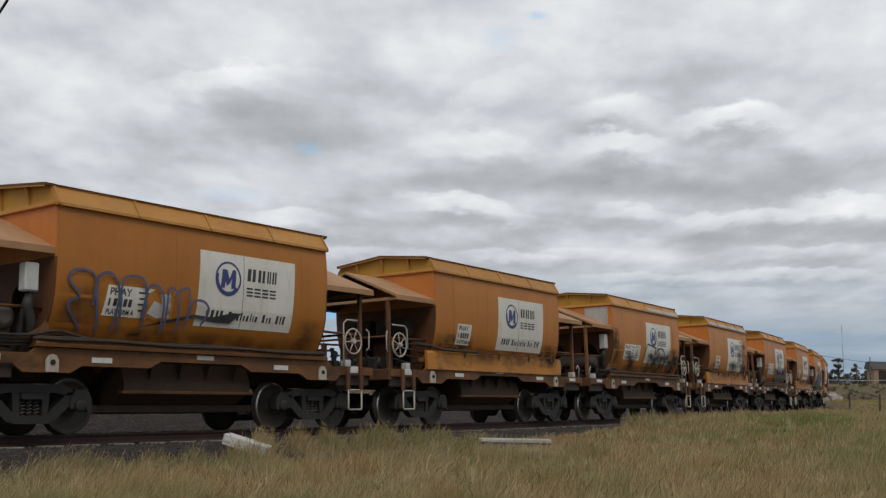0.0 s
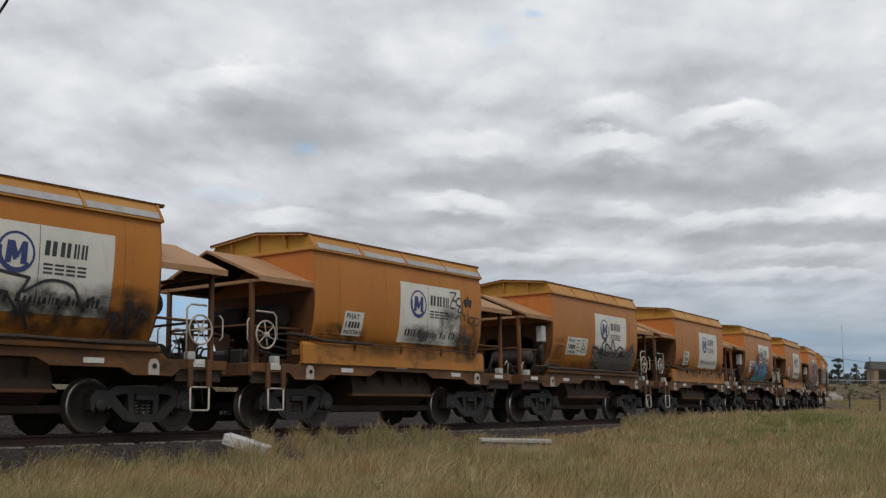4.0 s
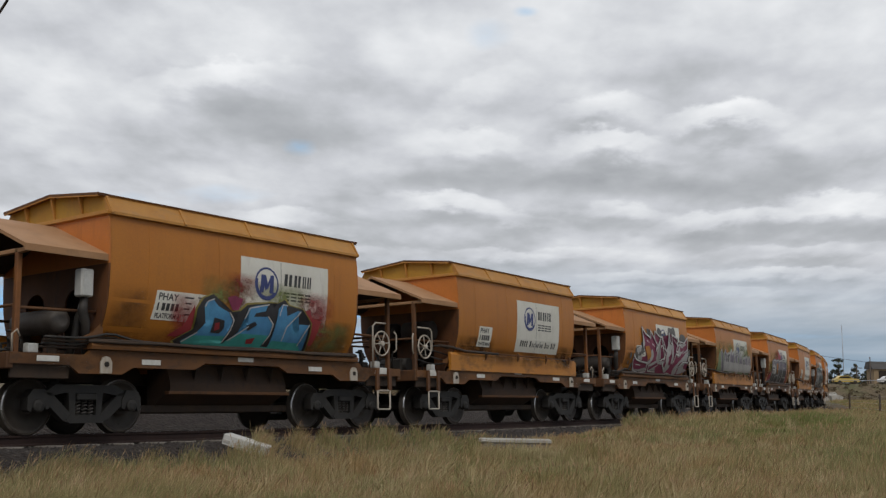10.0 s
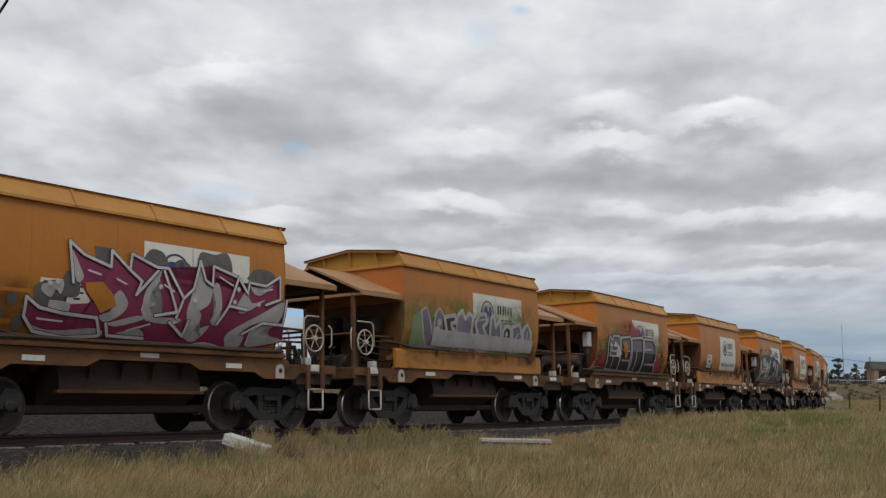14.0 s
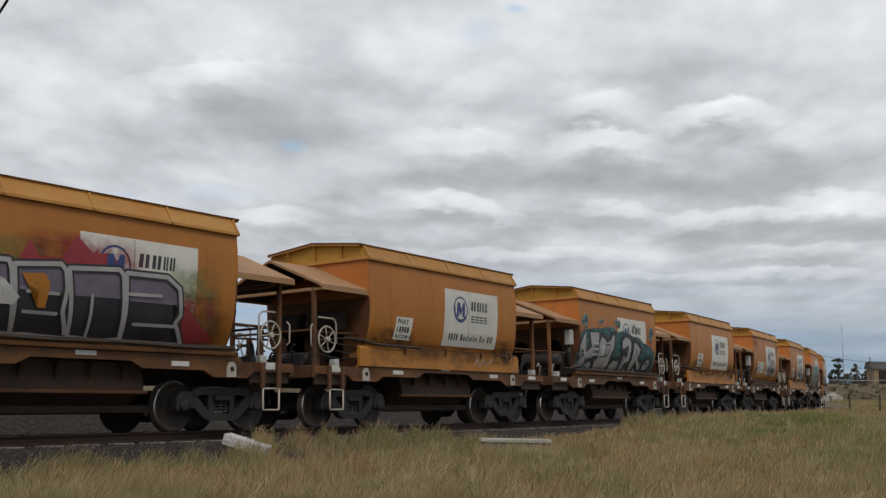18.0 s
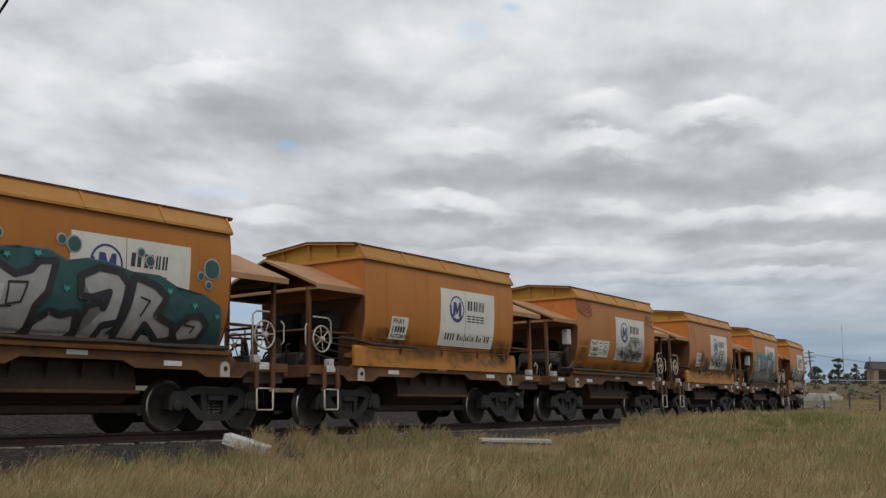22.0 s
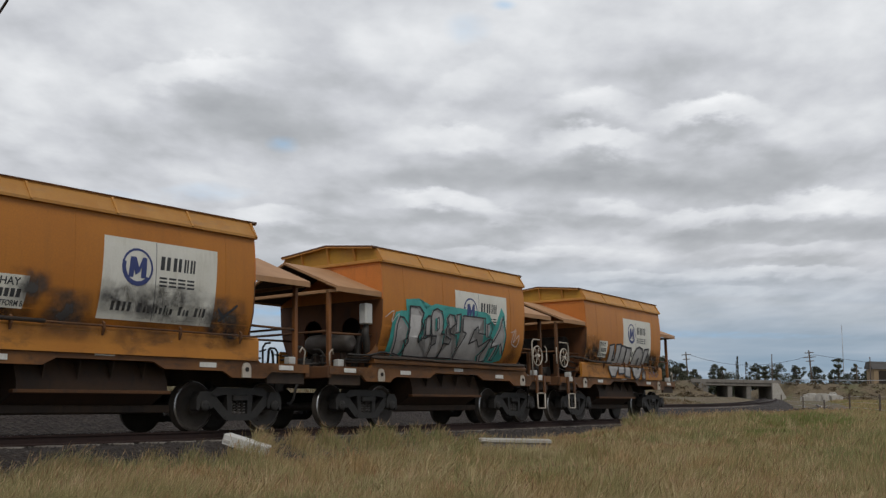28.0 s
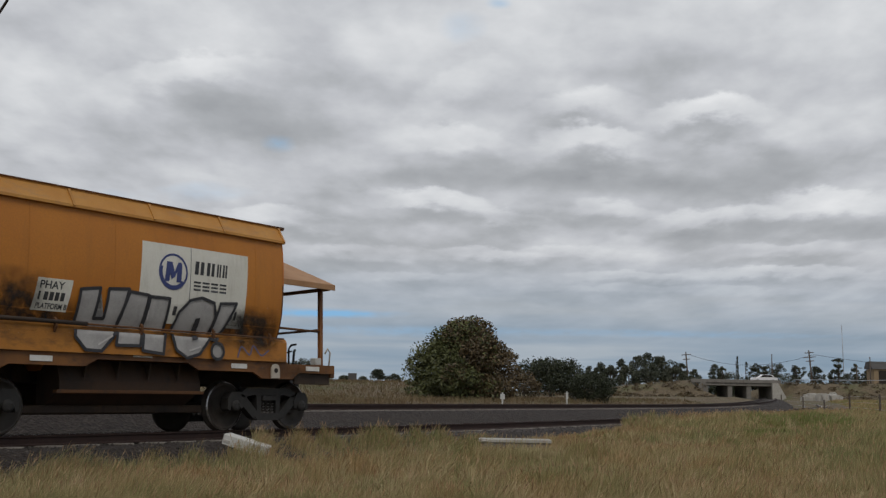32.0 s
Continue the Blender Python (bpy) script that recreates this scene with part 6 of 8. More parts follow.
    letter_d = [(-0.54, 2.52), (-0.41, 2.63), (-0.2, 2.61), (-0.13, 2.42), (-0.4, 2.27), (-0.35, 2.17), (-0.07, 2.12), (0.03, 1.91), (-0.01, 1.59), (-0.63, 1.58), (-0.59, 1.88), (-0.57, 1.93), (-0.35, 1.91), (-0.3, 2.03), (-0.53, 2.1), (-0.58, 2.25), (-0.45, 2.38)]
    letter_e = [(-0.12, 2.64), (0.07, 2.67), (0.07, 2.23), (-0.14, 2.19), (-0.12, 2.4)]
    letter_f = [(0.18, 2.64), (1.21, 2.64), (1.25, 2.23), (0.91, 2.25), (0.88, 2.41), (0.7, 2.31), (0.51, 1.96), (0.86, 2.08), (0.99, 1.91), (1.33, 2.06), (1.54, 2.17), (1.23, 1.82), (1.07, 1.68), (1.18, 1.54), (0.03, 1.57), (0.07, 1.84), (0.33, 2.21), (0.16, 2.25)]
    letter_g = [(1.3, 2.48), (1.46, 2.54), (1.55, 2.38), (1.46, 2.19), (1.35, 2.16)]
    letter_h = [(1.26, 1.81), (1.5, 2.12), (1.61, 2.11), (1.51, 1.59), (1.27, 1.54), (1.18, 1.7)]
    letter_i = [(2.07, 2.74), (2.25, 2.29), (2.25, 1.75), (2.02, 2.04), (1.85, 1.61), (1.72, 1.6), (1.88, 1.99), (1.6, 1.91), (1.6, 2.01), (1.93, 2.41)]
    letter_j = [(-2.34, 2.42), (-2.09, 2.22), (-2.1, 1.99), (-2.24, 1.91), (-2.17, 1.85), (-2.14, 1.75), (-2.23, 1.57), (-2.53, 1.62), (-2.59, 2.23), (-2.49, 2.44)]
    fills = [letter_a, letter_b, letter_c, letter_d, letter_e, letter_f, letter_g, letter_h, letter_i, letter_j]
    gaps = [[(-1.0, 2.49), (-0.93, 2.52), (-0.9, 2.26), (-0.99, 2.19)], [(-1.54, 2.41), (-1.46, 2.45), (-1.46, 2.09), (-1.55, 1.95), (-1.62, 2.05), (-1.56, 2.21)]]
    scraps = [[(-2.03, 2.52), (-1.57, 2.52), (-1.6, 2.01), (-2.05, 2.02)]]
    shine = [[(-0.67, 2.43), (-0.69, 2.22), (-0.78, 2.14)], [(-1.12, 1.59), (-1.08, 1.85)], [(-0.65, 1.58), (-0.61, 1.87)], [(-0.04, 1.6), (0.01, 1.89)], [(2.07, 2.72), (2.23, 2.28), (2.23, 1.82)], [(1.18, 1.56), (1.1, 1.68)], [(0.2, 2.61), (0.21, 2.28)]]
    tangle = [curve_line([(-3.0, 2.4), (-2.7, 2.55), (-2.75, 2.3), (-2.5, 2.5), (-2.6, 2.1), (-2.4, 2.2)], 4), curve_line([(2.55, 2.35), (2.8, 2.4), (2.7, 2.1), (2.95, 2.3), (2.9, 2.0), (2.6, 2.1), (2.75, 2.45)], 4)]
    graffiti(16, [("teal", [back]), ("silver", fills), ("white", scraps), ("teal", gaps), ("black", strokes([p + p[:1] for p in fills], 0.04) + strokes([p + p[:1] for p in gaps], 0.03)), ("white", strokes(shine, 0.022) + strokes(tangle, 0.02))])
    # silver blocks with black edges
    fills = [[(-1.27, 2.32), (-0.9, 2.37), (-0.95, 1.87), (-0.76, 1.88), (-0.73, 2.37), (-0.33, 2.4), (-0.45, 1.83), (-0.59, 1.57), (-0.8, 1.34), (-1.11, 1.35), (-1.31, 1.56)],
             [(-0.31, 2.36), (0.09, 2.33), (0.03, 1.86), (-0.03, 1.46), (-0.52, 1.45), (-0.46, 1.9)],
             [(0.12, 2.31), (0.54, 2.31), (0.5, 1.68), (0.47, 1.34), (0.02, 1.38), (0.05, 1.83)],
             [(0.65, 1.69), (0.77, 2.08), (0.99, 2.31), (1.27, 2.38), (1.56, 2.31), (1.63, 2.06), (1.52, 1.66), (1.28, 1.37), (1.0, 1.29), (0.75, 1.42)],
             [(1.71, 2.31), (2.11, 2.34), (1.86, 1.82), (1.66, 1.63), (1.54, 1.65)], disc(1.70, 1.44, 0.15)]
    edge = [line for p in fills for line in [p + p[:1]]]
    graffiti(17, [("silver", fills), ("black", strokes(edge, 0.055) + [[(1.09, 1.61), (1.16, 2.0), (1.27, 2.02), (1.22, 1.63)]]), ("white", strokes([[(-0.86, 1.45), (-0.6, 1.6)], [(0.1, 2.2), (0.12, 1.9)], [(1.05, 1.42), (1.3, 1.5)]], 0.03)),
                  ("scrawl", strokes([curve_line([(2.2, 1.35), (2.3, 1.55), (2.5, 1.4), (2.6, 1.58), (2.8, 1.4), (3.0, 1.5)], 4)], 0.03))])


all_graffiti()


def mist(i, colour, spots):
    """Overspray and smudges with soft edges: (u, w, half width, half height)."""
    for u, w, a, b in spots:
        m = SOOT if colour == "soot" else MIST[colour]
        side_patch("overspray", u - a, u + a, max(1.42, w - b), min(3.6, w + b), i % 2 == 1, m, WAGONS[i], "soft %s overspray" % colour, 0.0112, 8, 8)


mist(2, "soot", [(1.2, 2.0, 1.4, 0.45), (2.7, 2.0, 0.7, 0.5), (-2.9, 2.35, 0.35, 0.6), (-1.4, 1.85, 0.5, 0.35)])
mist(3, "smoke", [(0.9, 2.05, 0.9, 0.3), (2.6, 2.05, 0.7, 0.45), (1.9, 2.45, 0.5, 0.4)])
mist(4, "smoke", [(1.4, 1.75, 1.9, 0.5), (0.3, 1.95, 0.7, 0.4), (2.5, 1.95, 0.7, 0.4), (1.4, 1.85, 1.6, 0.35)])
mist(6, "green", [(-0.5, 2.45, 0.6, 0.4), (0.9, 2.5, 1.0, 0.35), (2.5, 1.85, 0.7, 0.35)])
mist(6, "red", [(-1.25, 1.95, 0.5, 0.5), (-0.1, 2.55, 0.5, 0.4), (2.05, 2.1, 0.6, 0.65), (1.9, 2.35, 0.4, 0.35)])
mist(9, "green", [(-2.5, 2.4, 0.8, 0.7), (0.0, 2.55, 2.6, 0.6), (2.4, 2.5, 0.8, 0.7)])
mist(10, "green", [(-1.6, 2.6, 1.2, 0.5), (2.3, 2.3, 0.7, 0.7), (-2.7, 2.0, 0.5, 0.6)])
mist(10, "red", [(-2.6, 1.75, 0.9, 0.5), (0.0, 2.75, 1.3, 0.5), (2.2, 1.85, 0.8, 0.7)])
mist(14, "smoke", [(0.8, 2.15, 1.1, 0.4), (1.7, 2.25, 0.7, 0.45)])
mist(15, "smoke", [(0.2, 2.25, 0.4, 0.3), (0.95, 2.2, 0.6, 0.35), (1.6, 2.2, 0.6, 0.4), (-1.4, 2.3, 0.4, 0.3), (-0.7, 2.0, 0.5, 0.35), (2.6, 2.1, 0.6, 0.4)])
mist(17, "soot", [(-2.6, 2.1, 0.8, 0.5), (2.5, 1.95, 0.8, 0.4)])


def lip_patches(i, spans):
    """Bare grey repairs on the lip panels that face the camera."""
    flip = -1 if i % 2 else 1
    for a, b in spans:
        bm = bmesh.new()
        prism(bm, [(1.538, 3.675), (1.466, 3.800), (1.470, 3.803), (1.542, 3.678)], a, b, lambda p, q, h: (flip * h, -flip * p, q))
        part("lip_patch", bm, PAINTS["silver"], WAGONS[i], "bare grey repair on the lip")


lip_patches(2, [(-0.1, 1.58), (1.66, 3.15)])
lip_patches(3, [(-3.1, -1.7), (-1.56, -0.06), (0.06, 1.58), (1.66, 3.15)])
bm = bmesh.new()
box(bm, -3.219, -3.216, -1.35, -0.55, 3.05, 3.60)
part("end_patch", bm, PAINTS["silver"], WAGONS[2], "bare grey repair on the end plate")


# ---------------------------------------------------------------- trees and shrubs
def leaf_material(name, dark, light):
    def build(nt, b):
        geo = nt.nodes.new("ShaderNodeNewGeometry")
        nt.links.new(ramp(nt, geo.outputs["Random Per Island"], [(0.0, dark), (0.7, light), (1.0, tuple(min(1, 1.35 * c) for c in light))]), b.inputs["Base Color"])
        b.inputs["Roughness"].default_value = 0.6
    return material(name, build)


LEAF = leaf_material("olive_leaves", (0.034, 0.042, 0.012), (0.100, 0.108, 0.034))
LEAF_DARK = leaf_material("dark_leaves", (0.013, 0.018, 0.008), (0.036, 0.044, 0.018))
LEAF_BROWN = leaf_material("browned_leaves", (0.040, 0.028, 0.013), (0.112, 0.078, 0.034))
LEAF_FAR = leaf_material("grey_green_leaves", (0.030, 0.034, 0.020), (0.070, 0.075, 0.043))
LEAF_FAR_2 = leaf_material("dull_green_leaves", (0.023, 0.029, 0.018), (0.056, 0.064, 0.038))
BARK = worn("grey_bark", (0.13, 0.105, 0.08), (0.09, 0.07, 0.055), (0.05, 0.04, 0.03), 0.9, scale=4, streak=(5, 5, 0.6), strength=0.5)


def leaf_cloud(name, clumps, leaves, size, mat, parent, rng):
    """A crown of small leaf blades round clump centres: (x, y, z, rx, rz)."""
    n = len(clumps) * leaves
    c = np.repeat(np.array([q[:3] for q in clumps]), leaves, axis=0)
    r = np.repeat(np.array([[q[3], q[3], q[4]] for q in clumps]), leaves, axis=0)
    d = rng.normal(size=(n, 3))
    d /= np.linalg.norm(d, axis=1)[:, None]
    p = c + d * r * (0.45 + 0.6 * rng.random((n, 1)) ** 0.6)
    a = rng.normal(size=(n, 3))
    a /= np.linalg.norm(a, axis=1)[:, None]
    b = np.cross(a, rng.normal(size=(n, 3)))
    b /= np.linalg.norm(b, axis=1)[:, None]
    ln = size * (0.6 + 0.8 * rng.random((n, 1)))
    verts = np.stack([p - a * ln, p + b * ln * 0.45, p + a * ln, p - b * ln * 0.45], axis=1).reshape(-1, 3)
    return quads_mesh(name, verts, np.arange(4 * n).reshape(-1, 4), mat, parent)


def make_tree(label, x, y, height, width, shape, mat, seed, clumps=60, leaves=80, size=0.12, category="tree", trunk=0.14, mat_2=None):
    """A tree or shrub: tapered trunk, limbs, and a crown of leaf clumps with gaps."""
    rng = np.random.default_rng(seed)
    z0 = float(ground_height(x, y))
    name = "tree" if category == "tree" else "shrub"
    root = tagged(new(name), label, category, "trees and shrubs beyond the line")
    root.matrix_basis = pose(x, y, z0 - 0.05)
    bare = {"round": 0.10, "bush": 0.06, "umbrella": 0.52, "pine": 0.5, "spread": 0.25, "column": 0.08, "gum": 0.30}[shape]
    top = height * (0.86 if shape != "umbrella" else 0.75)
    bm = bmesh.new()
    lean = rng.normal(size=2) * 0.04 * height
    path = [(lean[0] * t * t, lean[1] * t * t, top * t) for t in np.linspace(0, 1, 7)]
    tube(bm, path, [trunk * (1 - 0.8 * t) for t in np.linspace(0, 1, 7)], 7)
    cl = []
    for k in range(clumps):
        if shape == "round":
            t = rng.random() ** 0.8
            env = math.sqrt(max(0.02, 1 - (2 * t - 0.85) ** 2 / 1.35))
            rad = width / 2 * env * (0.55 + 0.45 * rng.random())
            zc = height * (0.08 + 0.85 * t)
        elif shape == "bush":
            t = rng.random() ** 1.15
            rad = width / 2 * float(np.interp(t, [0, 0.15, 0.5, 0.75, 1.0], [0.80, 0.96, 0.86, 0.56, 0.26])) * math.sqrt(rng.random())
            zc = height * (0.05 + 0.88 * t)
        elif shape == "spread":
            t = rng.random() ** 0.7
            rad = width / 2 * math.sqrt(rng.random()) * (1 - 0.25 * t * t)
            zc = height * (0.12 + 0.80 * t)
        elif shape == "column":
            t = rng.random()
            rad = width / 2 * (1 - t) ** 0.6 * 0.6
            zc = height * (0.08 + 0.9 * t)
        elif shape == "pine":
            t = rng.integers(0, 3) / 2
            rad = width / 2 * math.sqrt(rng.random()) * (0.55 + 0.45 * rng.random())
            zc = height * (0.66 + 0.28 * t) + 0.25 * rng.normal()
        elif shape == "umbrella":
            t = rng.random()
            rad = width / 2 * math.sqrt(rng.random()) * (1 - 0.45 * t)
            zc = height * (0.62 + 0.34 * t)
        else:
            t = rng.random()
            rad = width / 2 * (0.35 + 0.65 * rng.random()) * math.sqrt(max(0.05, 1 - (2 * t - 0.9) ** 2))
            zc = height * (0.32 + 0.64 * t)
        ang = rng.random() * math.tau
        q = width * (0.10 + 0.07 * rng.random()) * (0.6 if shape == "column" else 1.0)
        cl.append(((0.07 * width * t if shape == "bush" else 0.0) + rad * math.cos(ang), rad * math.sin(ang), zc, q, q * 0.75))
    if shape == "bush":
        # straggling shoots above the crown
        for k in range(26):
            ang, rr = rng.random() * math.tau, width * 0.40 * math.sqrt(rng.random())
            cx, cy = rr * math.cos(ang) + 0.05 * width, rr * math.sin(ang)
            zc = height * (1.0 - 1.35 * (rr / width) ** 1.2) * rng.uniform(0.90, 1.05)
            for m in range(3):
                cl.append((cx + 0.12 * m * rng.normal(), cy, zc - 0.26 * m, 0.10 + 0.06 * m, 0.22))
    for k in range(0, len(cl), max(1, len(cl) // 14)):
        c = Vector(cl[k][:3])
        t = min(0.95, max(bare, (c.z - 0.25 * height) / top))
        base = Vector((lean[0] * t * t, lean[1] * t * t, top * t * 0.9))
        mid = (base + c) / 2 + Vector((0, 0, 0.04 * height))
        tube(bm, [base, mid, c], [trunk * 0.4, trunk * 0.25, trunk * 0.08], 5)
    part("trunk", bm, BARK, root, "grey-brown tapered trunk with limbs")
    if mat_2:
        brown = [rng.random() < 0.42 + 1.5 * q[0] / width for q in cl]
        half = [q for q, b in zip(cl, brown) if b]
        rest = [q for q, b in zip(cl, brown) if not b]
        leaf_cloud("crown", half, leaves, size, mat_2, root, rng)
        cl = rest
    leaf_cloud("crown", cl, leaves, size, mat, root, rng)
    return root


PX = 1857.0


def at(px, depth):
    """Where something that lies straight ahead of a bearing stands: px in lens units from the left."""
    return (px - 782.0) / PX * depth


def level(px, row, depth):
    """Height of something that shows at a given row in lens units, seen from the tilted camera."""
    return 0.86 + (691 - row + 0.009 * (px - 784)) * depth / PX


make_tree("large bushy shrub, half olive and half brown", at(812, 70), 70, 5.2, 7.0, "bush", LEAF, 3, 230, 150, 0.115, "shrub", 0.12, LEAF_BROWN)
make_tree("spreading dark tree behind the shrub", at(975, 108), 108, 3.75, 7.4, "spread", LEAF_DARK, 4, 110, 110, 0.13, "tree", 0.16)
make_tree("low dark rounded shrub beside the line", at(1048, 76), 76, 2.15, 3.2, "round", LEAF_DARK, 5, 90, 150, 0.065, "shrub", 0.08)
make_tree("thin leggy shrub with sparse brown leaves", at(900, 78), 78, 3.9, 2.2, "gum", LEAF_BROWN, 6, 40, 80, 0.08, "shrub", 0.05)
make_tree("low brown shrub at the foot of the bank", at(928, 84), 84, 2.4, 2.6, "round", LEAF_BROWN, 7, 40, 80, 0.08, "shrub", 0.05)
# bearing, distance, level of the top, width in lens units, form
GROVE = [(1045, 240, 652, 26, "gum", LEAF_FAR), (1064, 225, 645, 30, "gum", LEAF_FAR_2), (1082, 235, 650, 24, "gum", LEAF_FAR), (1099, 230, 638, 26, "gum", LEAF_FAR_2), (1112, 222, 648, 40, "round", LEAF_FAR), (1129, 226, 632, 38, "gum", LEAF_FAR), (1147, 224, 626, 40, "gum", LEAF_FAR_2), (1150, 220, 648, 60, "round", LEAF_FAR_2), (1167, 224, 633, 38, "gum", LEAF_FAR), (1186, 228, 640, 38, "gum", LEAF_FAR_2), (1192, 220, 652, 46, "round", LEAF_FAR), (1206, 230, 645, 26, "gum", LEAF_FAR_2)]
SKYLINE = [(1228, 300, 656, 26, "gum", LEAF_FAR), (1262, 300, 645, 26, "gum", LEAF_FAR_2), (1277, 310, 650, 20, "gum", LEAF_FAR), (1304, 300, 630, 7, "column", LEAF_FAR_2), (1320, 310, 638, 9, "column", LEAF_FAR), (1336, 300, 643, 26, "gum", LEAF_FAR_2), (1352, 305, 650, 22, "pine", LEAF_FAR), (1373, 300, 646, 36, "pine", LEAF_FAR_2), (1408, 300, 650, 30, "pine", LEAF_FAR_2), (1442, 300, 648, 30, "gum", LEAF_FAR_2), (1481, 300, 633, 20, "pine", LEAF_FAR_2), (1474, 305, 654, 26, "gum", LEAF_FAR_2), (1511, 300, 642, 16, "gum", LEAF_FAR), (1530, 310, 655, 22, "gum", LEAF_FAR_2)]
SKYLINE_2 = [(1395, 320, 662, 60, "round", LEAF_FAR_2), (1500, 320, 662, 50, "round", LEAF_FAR_2), (1290, 320, 663, 60, "round", LEAF_FAR), (672, 300, 645, 26, "umbrella", LEAF_FAR_2), (613, 300, 655, 28, "round", LEAF_FAR_2), (645, 310, 657, 22, "round", LEAF_FAR), (700, 300, 652, 30, "round", LEAF_FAR_2), (540, 130, 628, 56, "gum", LEAF_FAR_2), (575, 150, 640, 36, "gum", LEAF_FAR_2)]
for k, (px, depth, top, wide, shape, mat) in enumerate(GROVE + SKYLINE + SKYLINE_2):
    words = {"gum": "tall loose-crowned gum tree", "umbrella": "dark flat-crowned pine tree", "pine": "sparse flat-topped pine tree", "column": "narrow upright cypress tree", "round": "dense rounded dark tree"}[shape]
    x = at(px, depth)
    h = (level(px, top + (9 if px < 720 else -8 if depth > 200 else -3), depth) - float(ground_height(x, depth))) / 1.02
    make_tree(words + " near the horizon", x, depth, h, wide * depth / PX, shape, mat, 20 + k, {"pine": 26, "gum": 44}.get(shape, 60), 60, 0.20 if depth > 180 else 0.14, "tree", 0.16)


for px, h, wd in ((1256, 2.6, 5.0), (1282, 2.2, 4.5), (1306, 2.8, 5.0), (1338, 2.4, 5.5)):
    make_tree("dark scrubby shrub beyond the overbridge", at(px, 205), 205, h, wd, "round", LEAF_DARK, px, 40, 60, 0.2, "shrub", 0.06)


def make_scrub():
    """Low dead scrub over the faces of the road ramps."""
    rng = np.random.default_rng(44)
    cl = []
    for k in range(420):
        x = rng.uniform(16, 45) if k % 2 else rng.uniform(59, 112)
        y = rng.uniform(170, 183)
        q = rng.uniform(0.35, 0.8)
        cl.append((x, y, float(ground_height(x, y)) + 0.12, q, q * 0.5))
    tagged(leaf_cloud("scrub", cl, 34, 0.16, LEAF_BROWN, None, rng), "low brown scrub on the road embankment", "scrub", kind="stuff")


make_scrub()


# ---------------------------------------------------------------- overbridge, poles and the far side
def make_bridge():
    root = tagged(new("overbridge"), "low concrete road overbridge with two square openings", "bridge")
    root.matrix_basis = pose(0, 180, 0)
    x0, x1 = at(1241, 180), at(1386, 180)
    zt = level(1313, 668, 180)
    bm = bmesh.new()
    box(bm, x0, x1 - 1.2, -0.6, 10.0, zt - 0.95, zt - 0.30, 0.05)
    part("deck", bm, CONCRETE_OLD, root, "weathered concrete deck")
    bm = bmesh.new()
    box(bm, x0 - 2, x1 - 0.8, -0.8, -0.5, zt - 0.45, zt + 0.12, 0.03)
    part("parapet", bm, CONCRETE_OLD, root)
    for px in (1243, 1285, 1318, 1361):
        bm = bmesh.new()
        box(bm, at(px, 180), at(px, 180) + 0.8, -0.4, 6.8, -0.5, zt - 0.9, 0.05)
        part("pier", bm, CONCRETE_OLD, root)
    bm = bmesh.new()
    prism(bm, [(x1 - 2.4, -0.5), (x1 + 0.6, -0.5), (x1 - 1.4, zt - 0.4), (x1 - 2.4, zt - 0.4)], -1.2, -0.6, lambda p, q, h: (p, h, q))
    part("wing_wall", bm, CONCRETE, root, "pale sloping wing wall")
    bm = bmesh.new()
    prism(bm, [(x0 + 0.4, -0.5), (x0 - 2.6, -0.5), (x0 - 0.4, zt - 0.4), (x0 + 0.4, zt - 0.4)], -1.2, -0.6, lambda p, q, h: (p, h, q))
    part("wing_wall", bm, CONCRETE_OLD, root)
    return root


make_bridge()


def make_pole(label, px, depth, top_px, arms, lean=0.0, radius=0.14, mat=TIMBER):
    x = at(px, depth)
    z0 = float(ground_height(x, depth))
    h = level(px, top_px, depth) - z0
    root = tagged(new("utility_pole"), label, "utility pole", "poles along the road")
    root.matrix_basis = pose(x, depth, z0 - 0.3, 0, lean, 0)
    bm = bmesh.new()
    tube(bm, [(0, 0, 0), (0, 0, h * 0.5), (0, 0, h + 0.3)], [radius, radius * 0.85, radius * 0.65], 8)
    part("shaft", bm, mat, root)
    for zz, wd in arms:
        bm = bmesh.new()
        box(bm, -wd / 2, wd / 2, -0.16, -0.04, h - zz, h - zz + 0.14, 0.01)
        part("crossarm", bm, mat, root)
        for k in (-0.45, -0.2, 0.2, 0.45):
            bm = bmesh.new()
            tube(bm, [(k * wd, -0.1, h - zz + 0.14), (k * wd, -0.1, h - zz + 0.34)], [0.06, 0.04], 6)
            part("insulator", bm, CONCRETE, root)
    return root, x, depth, z0 + h


p_a = make_pole("leaning timber power pole with crossarms", 1219, 230, 619, [(0.4, 2.0), (1.4, 1.6)], -4.0, 0.20)
p_b = make_pole("leaning timber power pole with crossarms", 1438, 215, 614, [(0.3, 1.8), (1.2, 2.4), (2.0, 1.6)], -5.0, 0.22)
make_pole("plain thin timber pole", 1365, 240, 622, [], 0.0, 0.16)
make_pole("tall thin steel radio mast", 1492, 330, 570, [], -1.0, 0.14, GALV)
make_pole("plain timber pole beside the building", 1538, 250, 625, [], 0.0, 0.18)
make_pole("timber pole rising behind the shrub", 884, 120, 606, [(0.2, 1.6)], 0.0, 0.15)
make_pole("short timber pole with a crossarm", 1514, 290, 640, [(0.5, 3.0)], 0.0, 0.2)


def make_wire(label, a, b, sag, radius):
    n = 14
    bm = bmesh.new()
    tube(bm, [Vector(a).lerp(Vector(b), k / n) - Vector((0, 0, sag * 4 * (k / n) * (1 - k / n))) for k in range(n + 1)], radius, 5)
    return tagged(part("overhead_wire", bm, HOSE), label, "wire")


